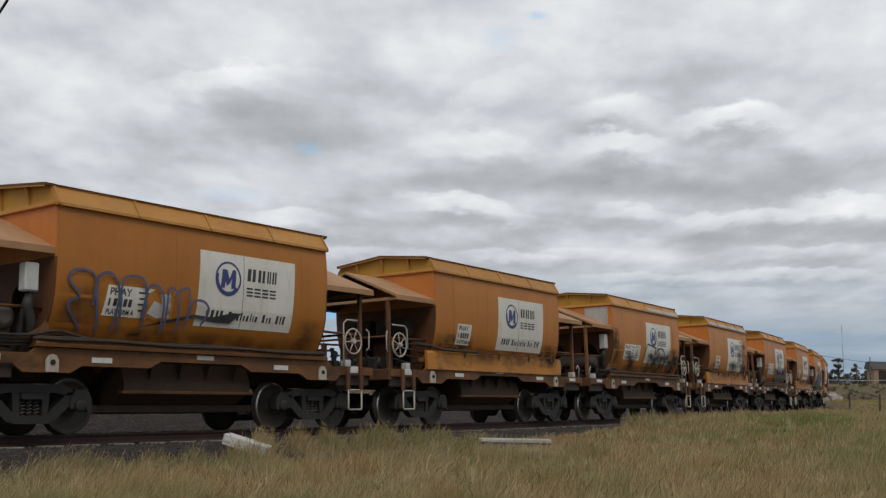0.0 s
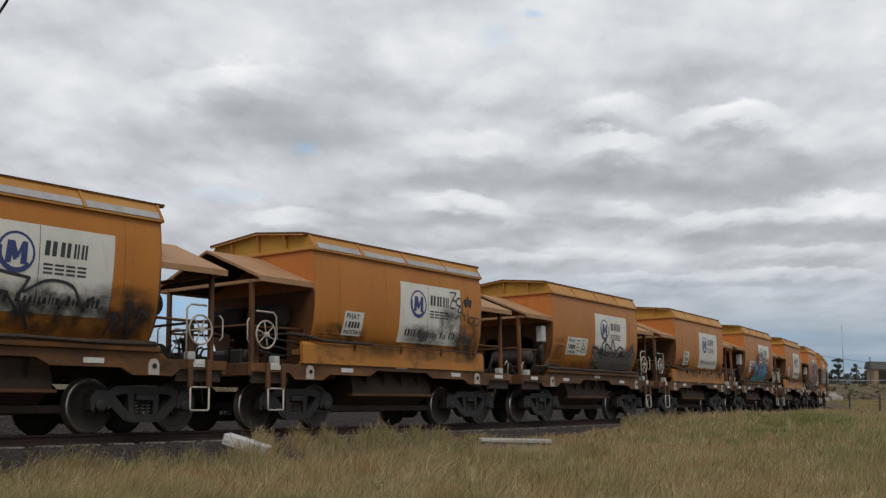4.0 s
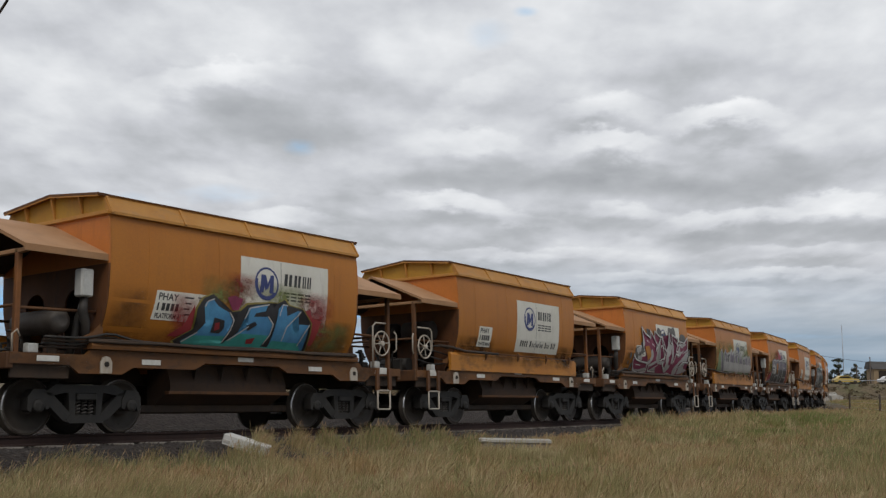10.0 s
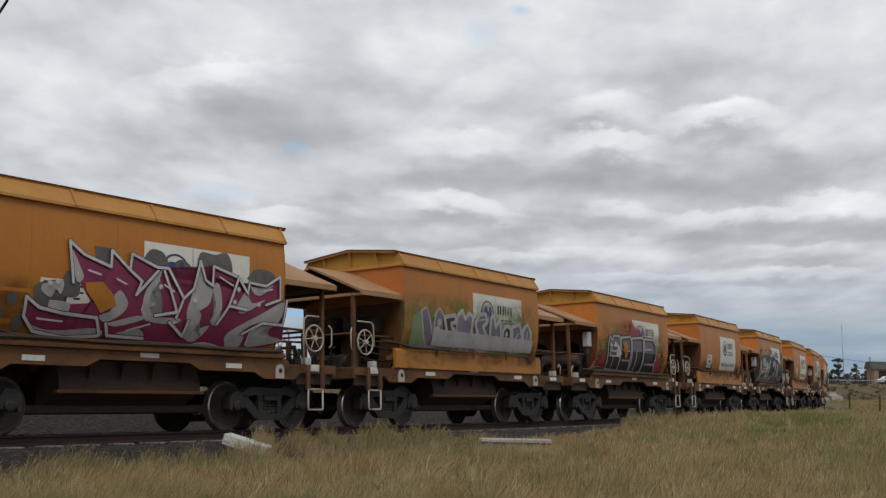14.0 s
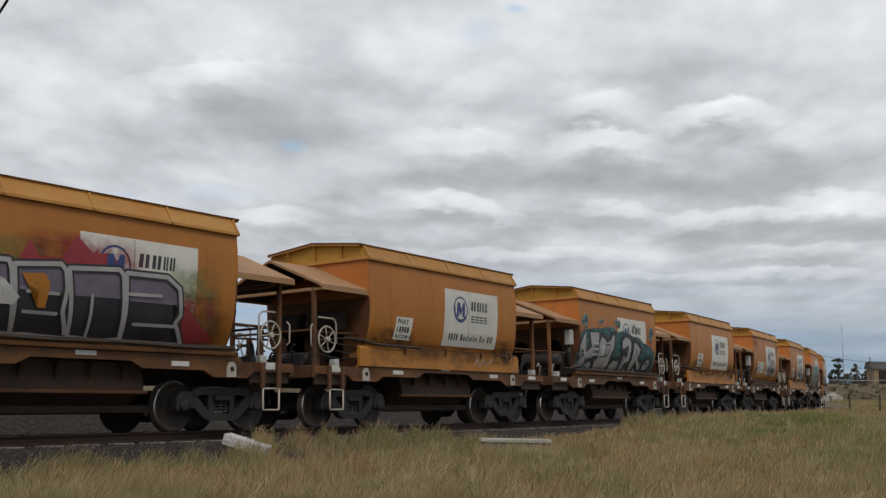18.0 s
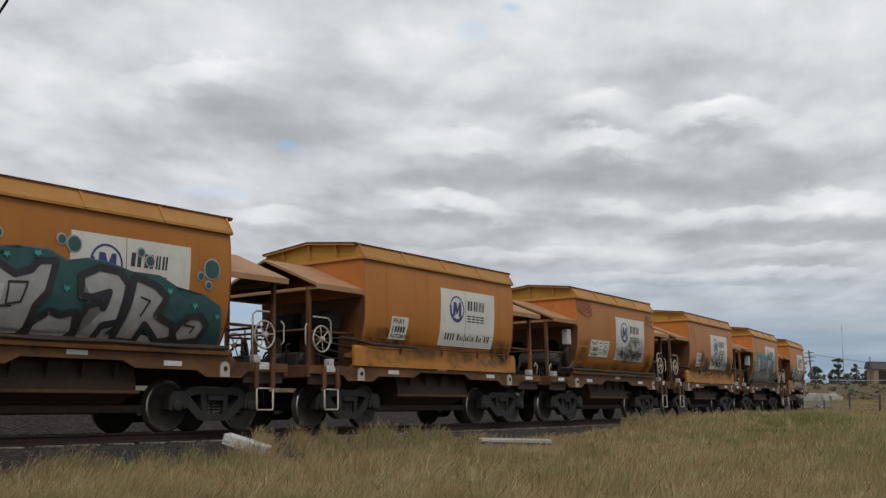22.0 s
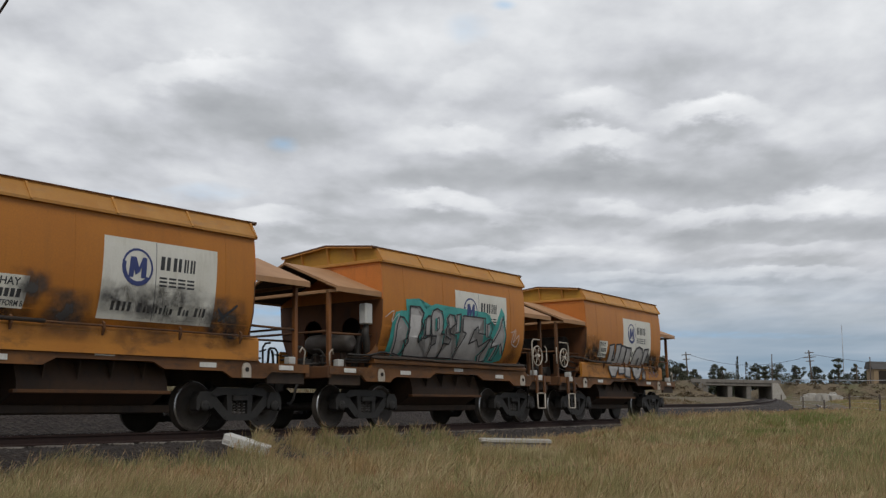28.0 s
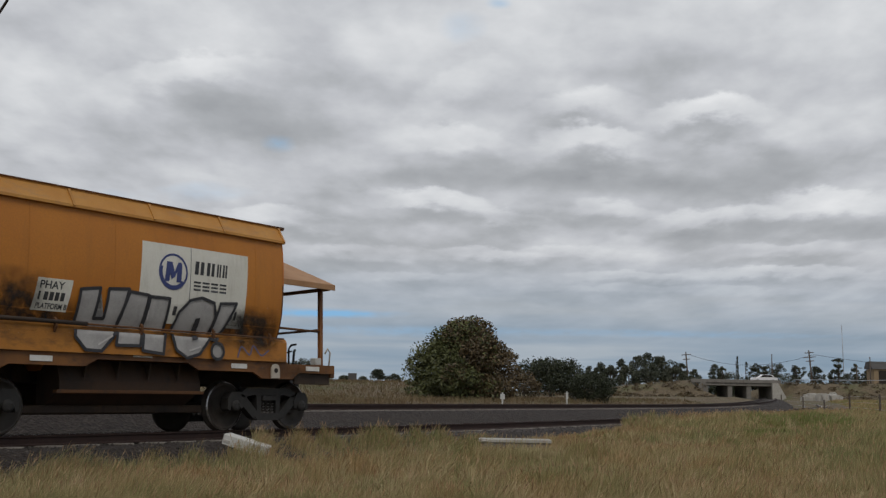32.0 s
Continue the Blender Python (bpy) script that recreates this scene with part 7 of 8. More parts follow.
make_wire("thin dark power line between the poles", (p_a[1], p_a[2], p_a[3] - 0.6), (p_b[1], p_b[2], p_b[3] - 0.9), 2.2, 0.035)
make_wire("thin dark power line running off to the town", (p_b[1], p_b[2], p_b[3] - 0.9), (at(1900, 300), 300, p_b[3] + 1.0), 2.2, 0.035)
# a cable that crosses over the camera between two poles out of view
CABLE_A, CABLE_B = (-5.66, 12.27, 4.906), (6.94, -7.57, 4.906)
make_wire("dark overhead cable crossing close above", CABLE_A, CABLE_B, 0.0, 0.016)
for x, y, z in (CABLE_A, CABLE_B):
    root = tagged(new("utility_pole"), "plain timber pole that carries the cable", "utility pole", "poles beside the line")
    root.matrix_basis = pose(x, y, float(ground_height(x, y)) - 0.2)
    bm = bmesh.new()
    tube(bm, [(0, 0, 0), (0, 0, z - float(ground_height(x, y)) + 0.4)], [0.13, 0.10], 8)
    part("shaft", bm, TIMBER, root)


def make_building():
    depth = 262
    root = tagged(new("building"), "tan brick building with a dark roof", "building")
    x0, x1 = at(1544, depth), at(1680, depth)
    root.matrix_basis = pose(x0, depth, 0.0)
    z1 = level(1544, 646, depth)
    wd = x1 - x0
    bm = bmesh.new()
    box(bm, 0, wd, 0, 4.5, -0.5, z1, 0.03)
    part("wall", bm, BRICKWORK, root)
    bm = bmesh.new()
    prism(bm, [(-0.4, z1), (4.9, z1), (3.6, z1 + 1.9), (0.8, z1 + 1.9)], -0.5, wd + 0.5, lambda p, q, h: (h, p, q))
    part("roof", bm, ROOFING, root)
    for k in range(4):
        x = 1.2 + 4.5 * k
        win = bmesh.new()
        box(win, x, x + 3.0, -0.08, 0.05, 1.6, z1 - 0.4, 0.02)
        part("window", win, DARK, root, "dark window")
        bm = bmesh.new()
        box(bm, x - 0.1, x + 3.1, -0.2, 0.02, 1.45, 1.58)
        part("sill", bm, CONCRETE, root)
    return root


make_building()


def make_marker(label, px, depth, top_px, base_px, plate):
    x = at(px, depth)
    zt, zb = level(px, top_px, depth), level(px, base_px, depth)
    root = tagged(new("marker_post"), label, "marker post", "small white posts beside the far track")
    root.matrix_basis = pose(x, depth, 0)
    bm = bmesh.new()
    box(bm, -0.035, 0.035, -0.03, 0.03, float(ground_height(x, depth)) - 0.1, zt, 0.006)
    part("post", bm, WHITE_BOX, root)
    bm = bmesh.new()
    h = zt - zb
    box(bm, -plate, plate, -0.045, -0.032, zt - 0.62 * h, zt - 0.12 * h, 0.01)
    part("plate", bm, WHITE_BOX, root, "white plate")


make_marker("small white marker post beside the far track", 891, 46, 693, 712, 0.10)
make_marker("thin white marker post beside the far track", 1004, 56, 690, 712, 0.06)

# pale lids and rubble near the line
def make_lid(label, x, y, z, length, width, height, turn, pitch_deg):
    root = tagged(new("concrete_block"), label, "concrete block", "loose concrete lids by the track")
    root.matrix_basis = pose(x, y, z, 0, pitch_deg, turn)
    bm = bmesh.new()
    box(bm, -length / 2, length / 2, -width / 2, width / 2, 0, height, 0.018)
    for vtx in bm.verts:
        vtx.co += Vector((0, 0, 0.012)) * math.sin(vtx.co.x * 9) + Vector((0.01, 0, 0)) * math.sin(vtx.co.y * 31)
    part("cover", bm, CONCRETE_WHITE if pitch_deg > 5 else CONCRETE, root)
    bm = bmesh.new()
    box(bm, -length / 2 + 0.03, -length / 2 + 0.15, -width / 2 - 0.01, width / 2 + 0.01, height * 0.25, height * 0.55, 0.01)
    part("end_notch", bm, CONCRETE, root)


make_lid("tilted broken white concrete lid by the rail", -3.44, 18.9, -0.25, 0.80, 0.40, 0.20, -6, 15)
make_lid("flat pale concrete lid on a pit in the grass", 1.59, 22.5, -0.20, 1.50, 0.45, 0.085, 3, 0.5)
bm = bmesh.new()
box(bm, -0.70, 0.70, -0.19, 0.19, -0.75, -0.197, 0.01)
pit = part("concrete_pit", bm, CONCRETE_OLD)
pit.matrix_basis = pose(1.59, 22.5, 0, 0, 0, 3)
tagged(pit, "grey weathered concrete pit under a lid", "concrete block")

rub = np.random.default_rng(11)
for k in range(9):
    px = 1424 + 62 * k / 8 + rub.uniform(-3, 3)
    x, y = at(px, 163), 163 + rub.uniform(-2, 2)
    bm = bmesh.new()
    sx, sy, sz = rub.uniform(0.9, 1.8), rub.uniform(0.6, 1.0), rub.uniform(0.7, 1.3)
    box(bm, -sx / 2, sx / 2, -sy / 2, sy / 2, -0.3, sz, 0.08)
    for vtx in bm.verts:
        vtx.co += Vector(rub.uniform(-0.1, 0.1, 3))
    ob = part("rubble_block", bm, CONCRETE)
    ob.matrix_basis = pose(x, y, float(ground_height(x, y)), rub.uniform(-8, 8), rub.uniform(-8, 8), rub.uniform(0, 90))
    tagged(ob, "pale broken concrete block dumped in the field", "rubble", "rubble heap in the field")

# fence across the field
fence = tagged(new("fence"), "thin wire fence with dark timber posts", "fence")
for k, px in enumerate((1380, 1418, 1455, 1500, 1553, 1620)):
    d = 118 - 14.0 * k
    x = at(px, d)
    z = float(ground_height(x, d))
    bm = bmesh.new()
    box(bm, x - 0.05, x + 0.05, d - 0.05, d + 0.05, z - 0.2, z + 1.25, 0.01)
    part("post", bm, TIMBER, fence)
fx = [(at(px, 118 - 14.0 * k), 118 - 14.0 * k) for k, px in enumerate((1380, 1418, 1455, 1500, 1553, 1620))]
for hh in (0.35, 0.7, 1.1):
    bm = bmesh.new()
    tube(bm, [(x, d - 0.06, float(ground_height(x, d)) + hh) for x, d in fx], 0.008, 4)
    part("wire", bm, GALV, fence)

# guard rail along the road east of the bridge
guard = tagged(new("guard_rail"), "grey steel guard rail along the raised road", "guard rail")
bm = bmesh.new()
tube(bm, [(x, 182.6, float(ground_height(x, 184.0)) + 0.62) for x in range(61, 120, 4)], 0.06, 6)
part("rail", bm, GALV, guard)
for x in range(62, 120, 6):
    bm = bmesh.new()
    z = float(ground_height(x, 182.8))
    box(bm, x - 0.06, x + 0.06, 182.7, 182.85, z - 0.3, float(ground_height(x, 184.0)) + 0.7, 0.01)
    part("post", bm, TIMBER, guard)


def road_height(x):
    """Level of the road over the bridge at x."""
    deck = level(1313, 668, 180) - 0.33
    return deck if 43.5 < x < 60.0 else float(ground_height(x, 187.0))


def make_car(label, paint):
    root = tagged(new("car"), label, "car", "cars on the road beyond the line")
    bm = bmesh.new()
    prism(bm, [(-2.15, 0.35), (-2.2, 0.75), (-2.05, 0.92), (-1.25, 0.98), (1.15, 0.98), (2.05, 0.88), (2.2, 0.62), (2.15, 0.35)], -0.85, 0.85, lambda p, q, h: (p, h, q))
    prism(bm, [(-1.75, 0.96), (-1.15, 1.44), (0.35, 1.46), (1.10, 0.96)], -0.70, 0.70, lambda p, q, h: (p, h, q))
    bmesh.ops.bevel(bm, geom=bm.edges[:], offset=0.04, segments=1, affect="EDGES")
    part("body", bm, paint, root)
    for side in (-1, 1):
        bm = bmesh.new()
        prism(bm, [(-1.5, 1.0), (-1.08, 1.36), (0.30, 1.38), (0.88, 1.0)], side * 0.705, side * 0.712, lambda p, q, h: (p, h, q))
        part("side_window", bm, DARK, root, "dark side windows")
        for x in (-1.35, 1.35):
            bm = bmesh.new()
            lathe(bm, [(side * 0.70, 0.1), (side * 0.70, 0.31), (side * 0.87, 0.31), (side * 0.87, 0.2)], 14, (x, 0, 0.31), [0] * 3)
            part("wheel", bm, HOSE, root)
    return root


WHITE_CAR = worn("white_car_paint", (0.72, 0.72, 0.72), (0.68, 0.68, 0.68), (0.5, 0.48, 0.45), 0.3, scale=2, grime=0.2)
YELLOW_CAR = worn("yellow_car_paint", (0.62, 0.45, 0.10), (0.58, 0.42, 0.10), (0.4, 0.3, 0.1), 0.3, scale=2, grime=0.2)
# bearing at a moment, the moment, and how fast the bearing changes, in lens units
CARS = [(make_car("white car driving along the raised road", WHITE_CAR), 1488, 12.0, 43.0), (make_car("white car driving along the raised road", WHITE_CAR), 1488, 8.0, 43.0),
        (make_car("yellow car driving along the raised road", YELLOW_CAR), 1537, 11.0, 43.0), (make_car("white car driving over the bridge", WHITE_CAR), 1548, 29.0, -68.0)]


def car_pose(row, t):
    _, px, t0, speed = row
    x = at(px + speed * (t - t0), 187.0)
    slope = math.degrees(math.atan2(road_height(x + 2) - road_height(x - 2), 4.0))
    return pose(x, 187.0 if speed > 0 else 185.0, road_height(x) + 0.02, 0, -slope if abs(slope) < 6 else 0, 0 if speed > 0 else 180)


# low wall along the foot of the ramp
bm = bmesh.new()
box(bm, at(1085, 128), at(1212, 128), 128, 128.4, -0.6, level(1150, 707, 128), 0.03)
tagged(part("low_wall", bm, CONCRETE_OLD), "low pale concrete wall below the road ramp", "wall")
for px in (1103, 1110, 1121):
    bm = bmesh.new()
    box(bm, -0.28, 0.28, -0.03, 0.03, -0.1, 0.55, 0.02)
    box(bm, -0.04, 0.04, 0.03, 0.09, -1.9, 0.4, 0.01)
    ob = part("road_sign", bm, WHITE_BOX)
    ob.matrix_basis = pose(at(px, 160), 160, level(px, 705, 160))
    tagged(ob, "small blank white sign by the road ramp", "sign", "small signs by the ramp")
# tank on the bank
bm = bmesh.new()
box(bm, -1.1, 1.1, -1, 1, 1.6, 4.2, 0.06)
for a in (-0.9, 0.9):
    box(bm, a - 0.1, a + 0.1, -0.1, 0.1, -0.6, 1.65)
ob = part("water_tank", bm, ROOFING)
ob.matrix_basis = pose(at(627, 290), 290, 1.0)
tagged(ob, "dark box-shaped tank on legs near the horizon", "tank")


# ---------------------------------------------------------------- grass
def grass_look(name, stops, green_stops, low, high):
    """Straw that turns green, and pinkish brown, in patches of their own size."""
    def build(nt, b):
        geo = nt.nodes.new("ShaderNodeNewGeometry")
        v = coords(nt, (1, 1, 0.3))
        dry = ramp(nt, geo.outputs["Random Per Island"], stops)
        ruddy = mix(nt, 1.0, dry, (0.86, 0.68, 0.55), "MULTIPLY")
        dry = mix(nt, ramp(nt, noise_of(nt, v, 0.75, 5, 0.6), [(0.42, (0, 0, 0)), (0.64, (1, 1, 1))]), dry, ruddy)
        green = ramp(nt, geo.outputs["Random Per Island"], green_stops)
        f = math_of(nt, "ADD", math_of(nt, "MULTIPLY", noise_of(nt, v, 0.16, 4, 0.6), 0.65), math_of(nt, "MULTIPLY", noise_of(nt, v, 1.1, 4, 0.6), 0.35))
        nt.links.new(mix(nt, ramp(nt, f, [(low, (0, 0, 0)), (high, (1, 1, 1))]), dry, green), b.inputs["Base Color"])
        b.inputs["Roughness"].default_value = 0.75
    return material(name, build)


GRASS = grass_look("dry_grass_blades", [(0.0, (0.248, 0.197, 0.090)), (0.5, (0.322, 0.262, 0.120)), (1.0, (0.41, 0.337, 0.165))],
                   [(0.0, (0.105, 0.115, 0.036)), (0.6, (0.195, 0.20, 0.068)), (1.0, (0.33, 0.295, 0.125))], 0.43, 0.57)
PALE = grass_look("pale_straw_blades", [(0.0, (0.33, 0.262, 0.135)), (1.0, (0.50, 0.415, 0.23))], [(0.0, (0.17, 0.17, 0.06)), (1.0, (0.32, 0.29, 0.12))], 0.45, 0.6)
GREEN = grass_look("green_grass_blades", [(0.0, (0.105, 0.135, 0.034)), (1.0, (0.22, 0.25, 0.07))], [(0.0, (0.105, 0.135, 0.034)), (1.0, (0.21, 0.25, 0.065))], 0.45, 0.6)
BANK = grass_look("faded_bank_grass", [(0.0, (0.10, 0.074, 0.038)), (1.0, (0.18, 0.135, 0.068))], [(0.0, (0.06, 0.062, 0.022)), (1.0, (0.13, 0.122, 0.046))], 0.50, 0.64)
SEED = grass_look("seed_heads", [(0.0, (0.22, 0.14, 0.075)), (1.0, (0.42, 0.29, 0.16))], [(0.0, (0.20, 0.14, 0.07)), (1.0, (0.36, 0.27, 0.14))], 0.5, 0.64)


# how near the rails the grass comes, and how tall it is there, along the line
TOE_S = [-13, -11, -9.3, -8.8, -3.5, -1.5, 4, 6.5, 7.5, 14, 40]
TOE_V = [-0.25, -0.25, -0.30, -0.75, -0.70, -0.35, -0.35, -0.4, -0.8, -0.8, -0.7]
TOE_H = [0.82, 0.82, 0.84, 0.78, 0.76, 0.60, 0.62, 0.85, 0.98, 0.88, 0.75]


def blades(name, label, x, y, z, h, d, mat, rng, seed_heads, spread=None):
    """Bent grass blades, some of them with seed heads."""
    n = len(x)
    w = 0.00016 * d * rng.uniform(0.6, 1.4, n) + 0.0004
    a = rng.uniform(0, math.tau, n)
    lean = h * rng.uniform(0.03, 0.42, n)
    if spread:
        a, lean = spread[0], h * spread[1]
    gust = 0.13 + 0.10 * np.sin(x * 1.3 + 2.0 * np.sin(y * 0.8)) * np.sin(y * 1.1 + 0.7)
    lx, ly = np.cos(a) * lean + gust * h, np.sin(a) * lean + 0.02 * h
    base = np.stack([x, y, z], -1)
    mid = base + np.stack([lx * 0.30, ly * 0.30, h * 0.62], -1)
    tip = base + np.stack([lx, ly, h], -1)
    side = np.stack([w, 0 * w, 0 * w], -1) * np.sign(rng.random(n) - 0.5)[:, None]
    side[:, 1] = rng.uniform(-0.5, 0.5, n) * w
    verts = np.concatenate([base - side, base + side, mid + side * 0.8, mid - side * 0.8, tip + side * 0.2, tip - side * 0.2], axis=1).reshape(-1, 3)
    k = np.arange(n)[:, None] * 6
    quads = np.concatenate([k + np.array([[0, 1, 2, 3]]), k + np.array([[3, 2, 4, 5]])], axis=0)
    ob = quads_mesh(name, verts, quads, mat)
    tagged(ob, label, "grass", kind="stuff")
    pick = rng.random(n) < seed_heads
    t, q = tip[pick], side[pick]
    dirn = (tip - mid)[pick]
    dirn /= np.linalg.norm(dirn, axis=1)[:, None]
    ln = rng.uniform(0.05, 0.12, len(t))[:, None]
    hv = np.concatenate([t - dirn * ln * 0.6, t + q * 1.5, t + dirn * ln, t - q * 1.5], axis=1).reshape(-1, 3)
    hd = quads_mesh("seed_heads", hv, np.arange(len(hv)).reshape(-1, 4), SEED)
    tagged(hd, "pinkish-brown seed heads above the dry grass", "grass", kind="stuff")


def make_grass(name, label, n, d0, d1, px0, px1, h0, h1, mat, seed, toe, seed_heads=0.3):
    """Blades scattered over the near verge, thicker in tussocks."""
    rng = np.random.default_rng(seed)
    d = d0 * (d1 / d0) ** rng.random(n)
    x = (rng.uniform(px0, px1, n) - 784) / PX * d
    y = d
    s, v = track_coords(x, y)
    clump = 0.5 + 0.5 * np.sin(x * 1.9 + 1.7 * np.sin(y * 1.1)) * np.sin(y * 1.6 + 1.2 * np.sin(x * 0.9))
    edge = toe + np.interp(s, TOE_S, TOE_V) + 0.12 * np.sin(s * 0.9) + 0.12 * np.sin(s * 2.3 + 1) + 0.35 * rng.random(n)
    keep = (v > edge) & (rng.random(n) < 0.35 + 0.65 * clump)
    x, y, d, v, s, clump = x[keep], y[keep], d[keep], v[keep], s[keep], clump[keep]
    n = len(x)
    z = ground_height(x, y)
    z = np.where(v < 2.95, np.maximum(z, -0.25 - 0.5 * np.clip((v - 1.95) / 0.95, 0, 1)), z) - 0.02
    fade = np.interp(s, TOE_S, TOE_H) * (0.75 + 0.25 * ease(v, toe - 0.4, toe + 0.8))
    tuft = 0.82 + 0.30 * np.sin(x * 0.55 + 2 * np.sin(y * 0.23)) * np.sin(y * 0.4 + 1)
    h = rng.uniform(h0, h1, n) * (0.6 + 0.55 * clump) * fade * tuft
    h *= 1 - 0.45 * np.exp(-(((x - 1.4) / 1.1) ** 2 + ((y - 20.3) / 2.4) ** 2) ** 2)
    blades(name, label, x, y, z, h, d, mat, rng, seed_heads)


def make_tussocks(name, label, n, d0, d1, mat, seed):
    """Bunches whose blades spread from one root."""
    rng = np.random.default_rng(seed)
    d = d0 * (d1 / d0) ** rng.random(n)
    x = (rng.uniform(-80, 1650, n) - 784) / PX * d
    s, v = track_coords(x, d)
    keep = (v > 2.9 + np.interp(s, TOE_S, TOE_V)) & (np.hypot((x - 1.4) / 1.2, (d - 21) / 2.6) > 1)
    x, y, s = x[keep], d[keep], s[keep]
    z = ground_height(x, y) - 0.02
    tall = rng.uniform(0.30, 0.62, len(x)) * np.interp(s, TOE_S, TOE_H)
    per = 46
    x, y, z, tall = (np.repeat(q, per) for q in (x, y, z, tall))
    m = len(x)
    ang, r = rng.uniform(0, math.tau, m), 0.05 * np.sqrt(rng.random(m))
    blades(name, label, x + r * np.cos(ang), y + r * np.sin(ang), z, tall * rng.uniform(0.55, 1.1, m), y, mat, rng, 0.10, (ang, rng.uniform(0.05, 0.6, m)))


def make_edge_grass(name, label, n, s0, s1, mat, seed):
    """The ragged foremost tufts along the foot of the ballast."""
    rng = np.random.default_rng(seed)
    s = rng.uniform(s0, s1, n)
    v = 2.80 + np.interp(s, TOE_S, TOE_V) + np.abs(rng.normal(size=n)) * 0.38 - 0.08
    knot = 0.5 + 0.5 * np.sin(s * 5.1 + 1.9 * np.sin(s * 1.7) + 2.0 * v)
    keep = rng.random(n) < 0.30 + 0.70 * knot
    s, v, knot = s[keep], v[keep], knot[keep]
    p = beside(s, v)
    x, y = p[0], p[1]
    z = ground_height(x, y)
    z = np.where(v < 2.95, np.maximum(z, -0.25 - 0.5 * np.clip((v - 1.95) / 0.95, 0, 1)), z) - 0.02
    h = rng.uniform(0.25, 0.62, len(x)) * (0.65 + 0.45 * knot) * np.interp(s, TOE_S, TOE_H) * np.interp(s, [-1.8, -1.2, 5, 6], [1, 0.5, 0.5, 1])
    blades(name, label, x, y, z, h, y, mat, rng, 0.14)


make_grass("verge_grass", "tall dry straw-coloured grass on the verge", 370000, 11.0, 30.0, -80, 1650, 0.34, 0.66, GRASS, 1, 2.75, 0.07)
make_tussocks("grass_tussocks", "pale dry tussocks standing over the verge", 2300, 11.5, 55.0, PALE, 12)
tuft_rng = np.random.default_rng(31)
tuft_x, tuft_y = tuft_rng.uniform(0.72, 2.5, 2600), tuft_rng.uniform(21.3, 22.15, 2600)
tuft_z = ground_height(tuft_x, tuft_y) - 0.02
tuft_h = (-0.20 - tuft_z) * tuft_rng.uniform(0.55, 1.0, 2600) + 0.22 * (tuft_rng.random(2600) < 0.05)
blades("pit_grass", "dry grass standing before the concrete pit", tuft_x, tuft_y, tuft_z, tuft_h, tuft_y, PALE, tuft_rng, 0.05)
make_edge_grass("edge_grass", "ragged dry tufts at the foot of the ballast", 70000, -15, 40, GRASS, 5)
make_grass("verge_grass", "tall dry grass further along the verge", 150000, 30.0, 75.0, 300, 1650, 0.34, 0.62, GRASS, 2, 2.6, 0.06)
make_grass("green_grass", "fresh green grass among the dry stalks", 60000, 27.0, 41.0, 1320, 1500, 0.34, 0.58, GREEN, 6, 2.6, 0.02)
make_grass("green_grass", "low green weeds behind the pit", 14000, 23.5, 28.0, 1020, 1130, 0.28, 0.46, GREEN, 7, 2.9, 0.02)
make_grass("green_grass", "green shoots at the foot of the dry grass", 16000, 13.0, 16.0, 470, 760, 0.25, 0.45, GREEN, 8, 2.9, 0.02)
make_grass("field_grass", "distant dry grass in the field", 40000, 75.0, 150.0, 1425, 1650, 0.30, 0.6, GRASS, 3, 4.0, 0.1)


def make_back_grass():
    rng = np.random.default_rng(9)
    n = 45000
    d = 34 * (110 / 34) ** rng.random(n)
    x = (rng.uniform(300, 1450, n) - 784) / PX * d
    s, v = track_coords(x, d)
    keep = v < -10.2
    x, d = x[keep], d[keep]
    n = len(x)
    z = ground_height(x, d) - 0.02
    h = rng.uniform(0.1, 0.32, n)
    w = 0.00024 * d * rng.uniform(0.7, 1.4, n)
    base = np.stack([x, d, z], -1)
    tip = base + np.stack([rng.normal(size=n) * 0.1, rng.normal(size=n) * 0.1, h], -1)
    side = np.stack([w, 0 * w, 0 * w], -1)
    verts = np.concatenate([base - side, base + side, tip + side * 0.3, tip - side * 0.3], axis=1).reshape(-1, 3)
    tagged(quads_mesh("bank_grass", verts, np.arange(4 * n).reshape(-1, 4), BANK), "dry grass on the bank beyond the tracks", "grass", kind="stuff")


make_back_grass()

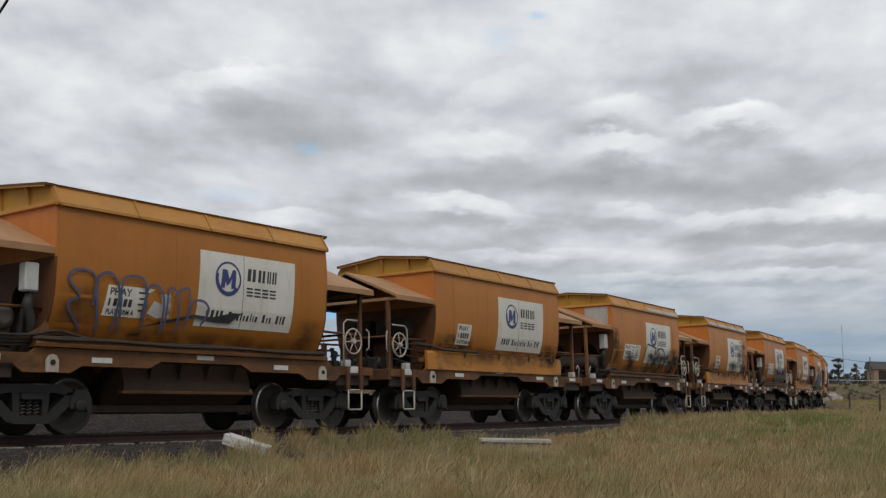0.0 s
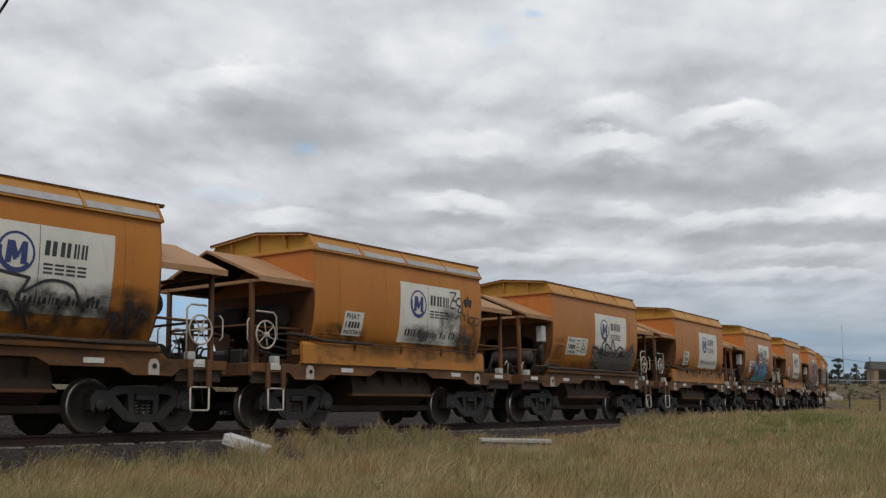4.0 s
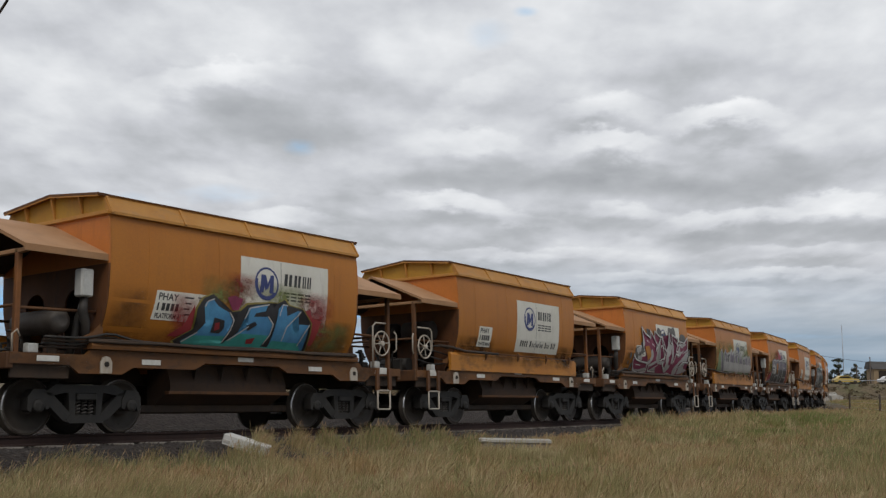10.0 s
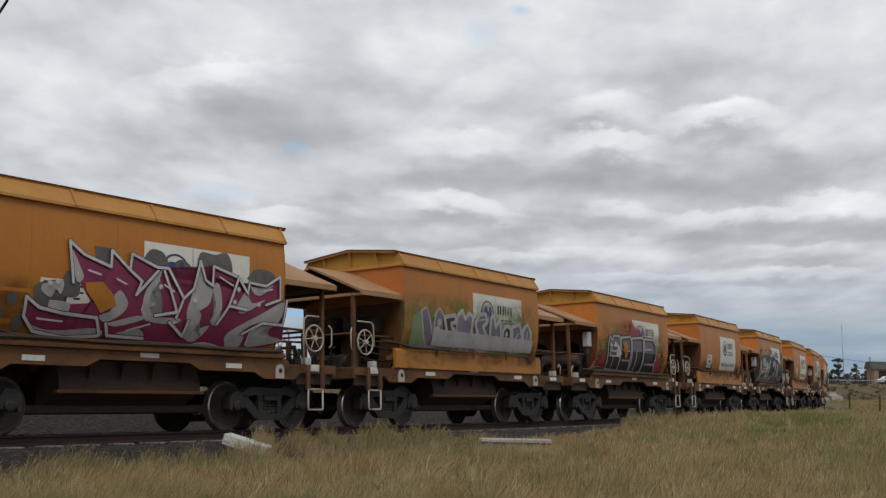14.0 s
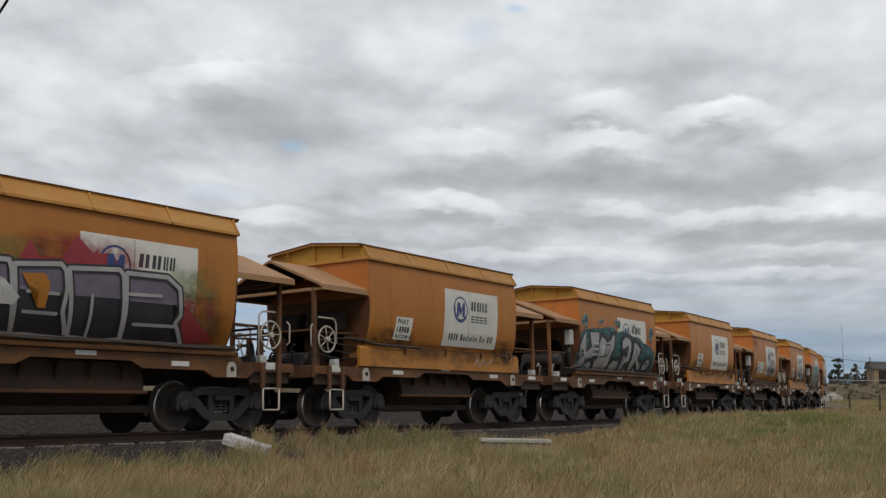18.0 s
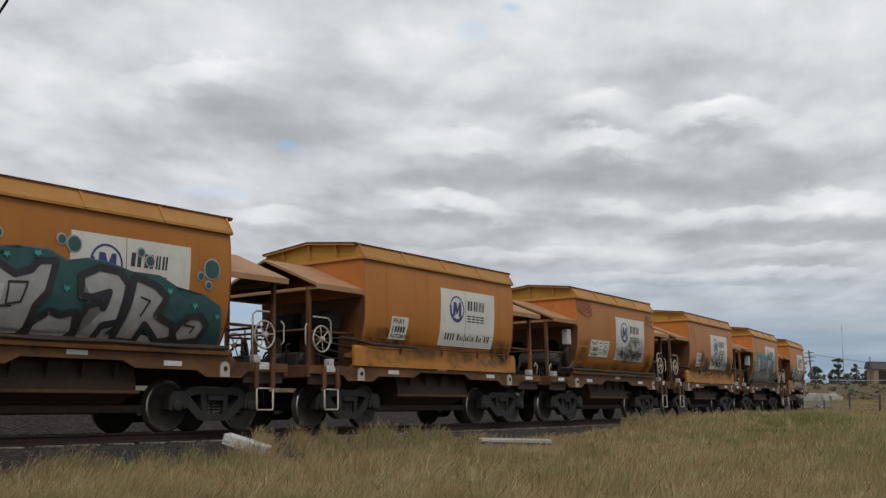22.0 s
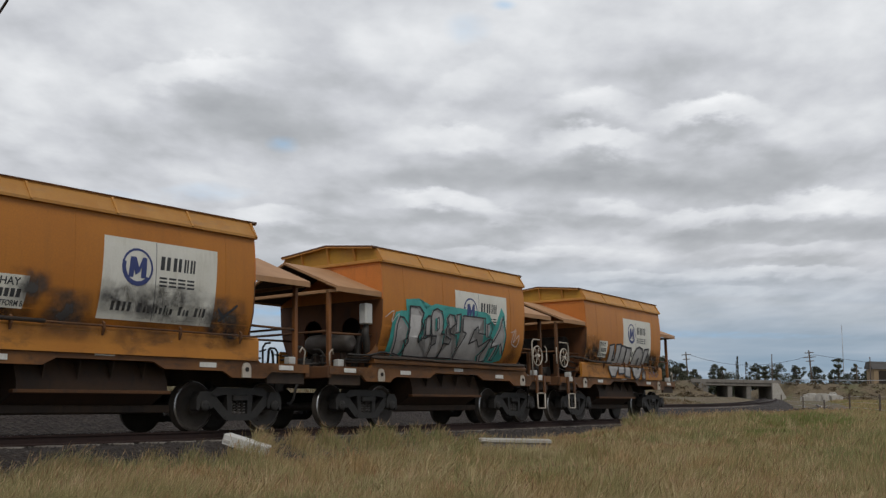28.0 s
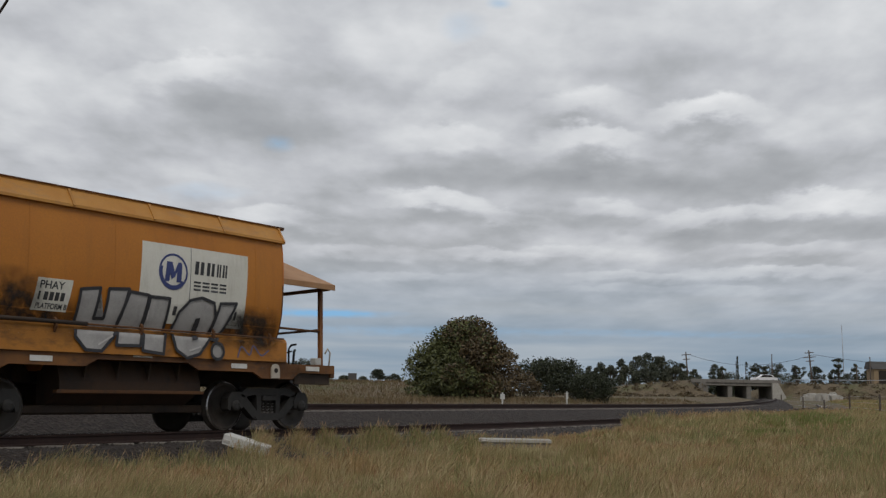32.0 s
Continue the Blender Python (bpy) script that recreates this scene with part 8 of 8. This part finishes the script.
# loose stones over the near shoulder of the ballast
def make_stones():
    rng = np.random.default_rng(4)
    n = 15000
    s = rng.uniform(-22, 14, n)
    v = rng.uniform(-7.5, 2.95, n)
    ok = (np.abs(np.abs(v) - 0.753) > 0.09)
    s, v = s[ok], v[ok]
    n = len(s)
    top = np.interp(v, [-9, -6.9, -5.3, -4.2, -3.3, -2.4, -1.4, 1.5, 1.95, 2.9, 3.1], [-0.6, 0.2, 0.2, -0.4, -0.74, -0.22, -0.19, -0.19, -0.23, -0.72, -0.9])
    p = np.array([beside(a, b, c) if b > -3.4 else beside(a, b, c, 0.0) for a, b, c in zip(s, v, top)])
    size = rng.uniform(0.018, 0.042, n)
    octa = np.array([[1, 0, 0], [0, 1, 0], [-1, 0, 0], [0, -1, 0], [0, 0, 0.8], [0, 0, -0.8]], float)
    verts = p[:, None, :] + octa[None] * size[:, None, None] * rng.uniform(0.6, 1.35, (n, 6, 1))
    tris = np.array([[0, 1, 4], [1, 2, 4], [2, 3, 4], [3, 0, 4], [1, 0, 5], [2, 1, 5], [3, 2, 5], [0, 3, 5]])
    f = (np.arange(n)[:, None, None] * 6 + tris[None]).reshape(-1, 3)
    def stone(nt, b):
        geo = nt.nodes.new("ShaderNodeNewGeometry")
        nt.links.new(ramp(nt, geo.outputs["Random Per Island"], [(0.0, (0.024, 0.020, 0.017)), (0.6, (0.052, 0.043, 0.036)), (1.0, (0.11, 0.096, 0.082))]), b.inputs["Base Color"])
        b.inputs["Roughness"].default_value = 0.9
    tagged(quads_mesh("ballast_stones", verts.reshape(-1, 3), f, material("loose_ballast_stone", stone)), "loose grey ballast stones", "gravel", kind="stuff")


make_stones()

# sleepers
def make_sleepers():
    bm = bmesh.new()
    box(bm, -0.125, 0.125, -1.27, 1.27, -0.33, -0.165, 0.02)
    first = part("sleeper", bm, SLEEPER, track_1)
    for k, s in enumerate(np.arange(-30, 70, 0.68)):
        x, y, th = on_line(s)
        m = pose(float(x), float(y), 0, 0, 0, math.degrees(th)) @ pose(0, 0, 0, -math.degrees(CANT))
        if k == 0:
            first.matrix_basis = m
        else:
            share("sleeper", first, track_1, m)
    for s in np.arange(-30, 60, 0.68):
        x, y, z = beside_2(s, 0, 0)
        share("sleeper", first, track_2, pose(float(x), float(y), float(z), 0, 0, math.degrees(on_line(s)[2])))


make_sleepers()


# ---------------------------------------------------------------- what moves
def motions():
    times = [0.5 * k for k in range(65)]
    for i, w in enumerate(WAGONS):
        walk(w, [(t, wagon_pose(t, i)) for t in times])
    # wheels roll without slipping; in reversed wagons they turn the other way in the wagon's own space
    quick = [k / 10 for k in range(321)]
    for i, axles in enumerate(WHEELSETS):
        for n, axle in enumerate(axles):
            home = axle.matrix_basis.translation.copy()
            way = 1 if i % 2 == 0 else -1
            walk(axle, [(t, pose(*home, 0, way * math.degrees((train_s(t) - train_s(0.0)) / RADIUS) + 37 * n, 0)) for t in quick])
    for row in CARS:
        walk(row[0], [(0.5 * k, car_pose(row, 0.5 * k)) for k in range(65)])
    walk(cloud_deck, [(0.0, pose(0, 0, 0)), (SECONDS, pose(-38, -29, 0))])


motions()
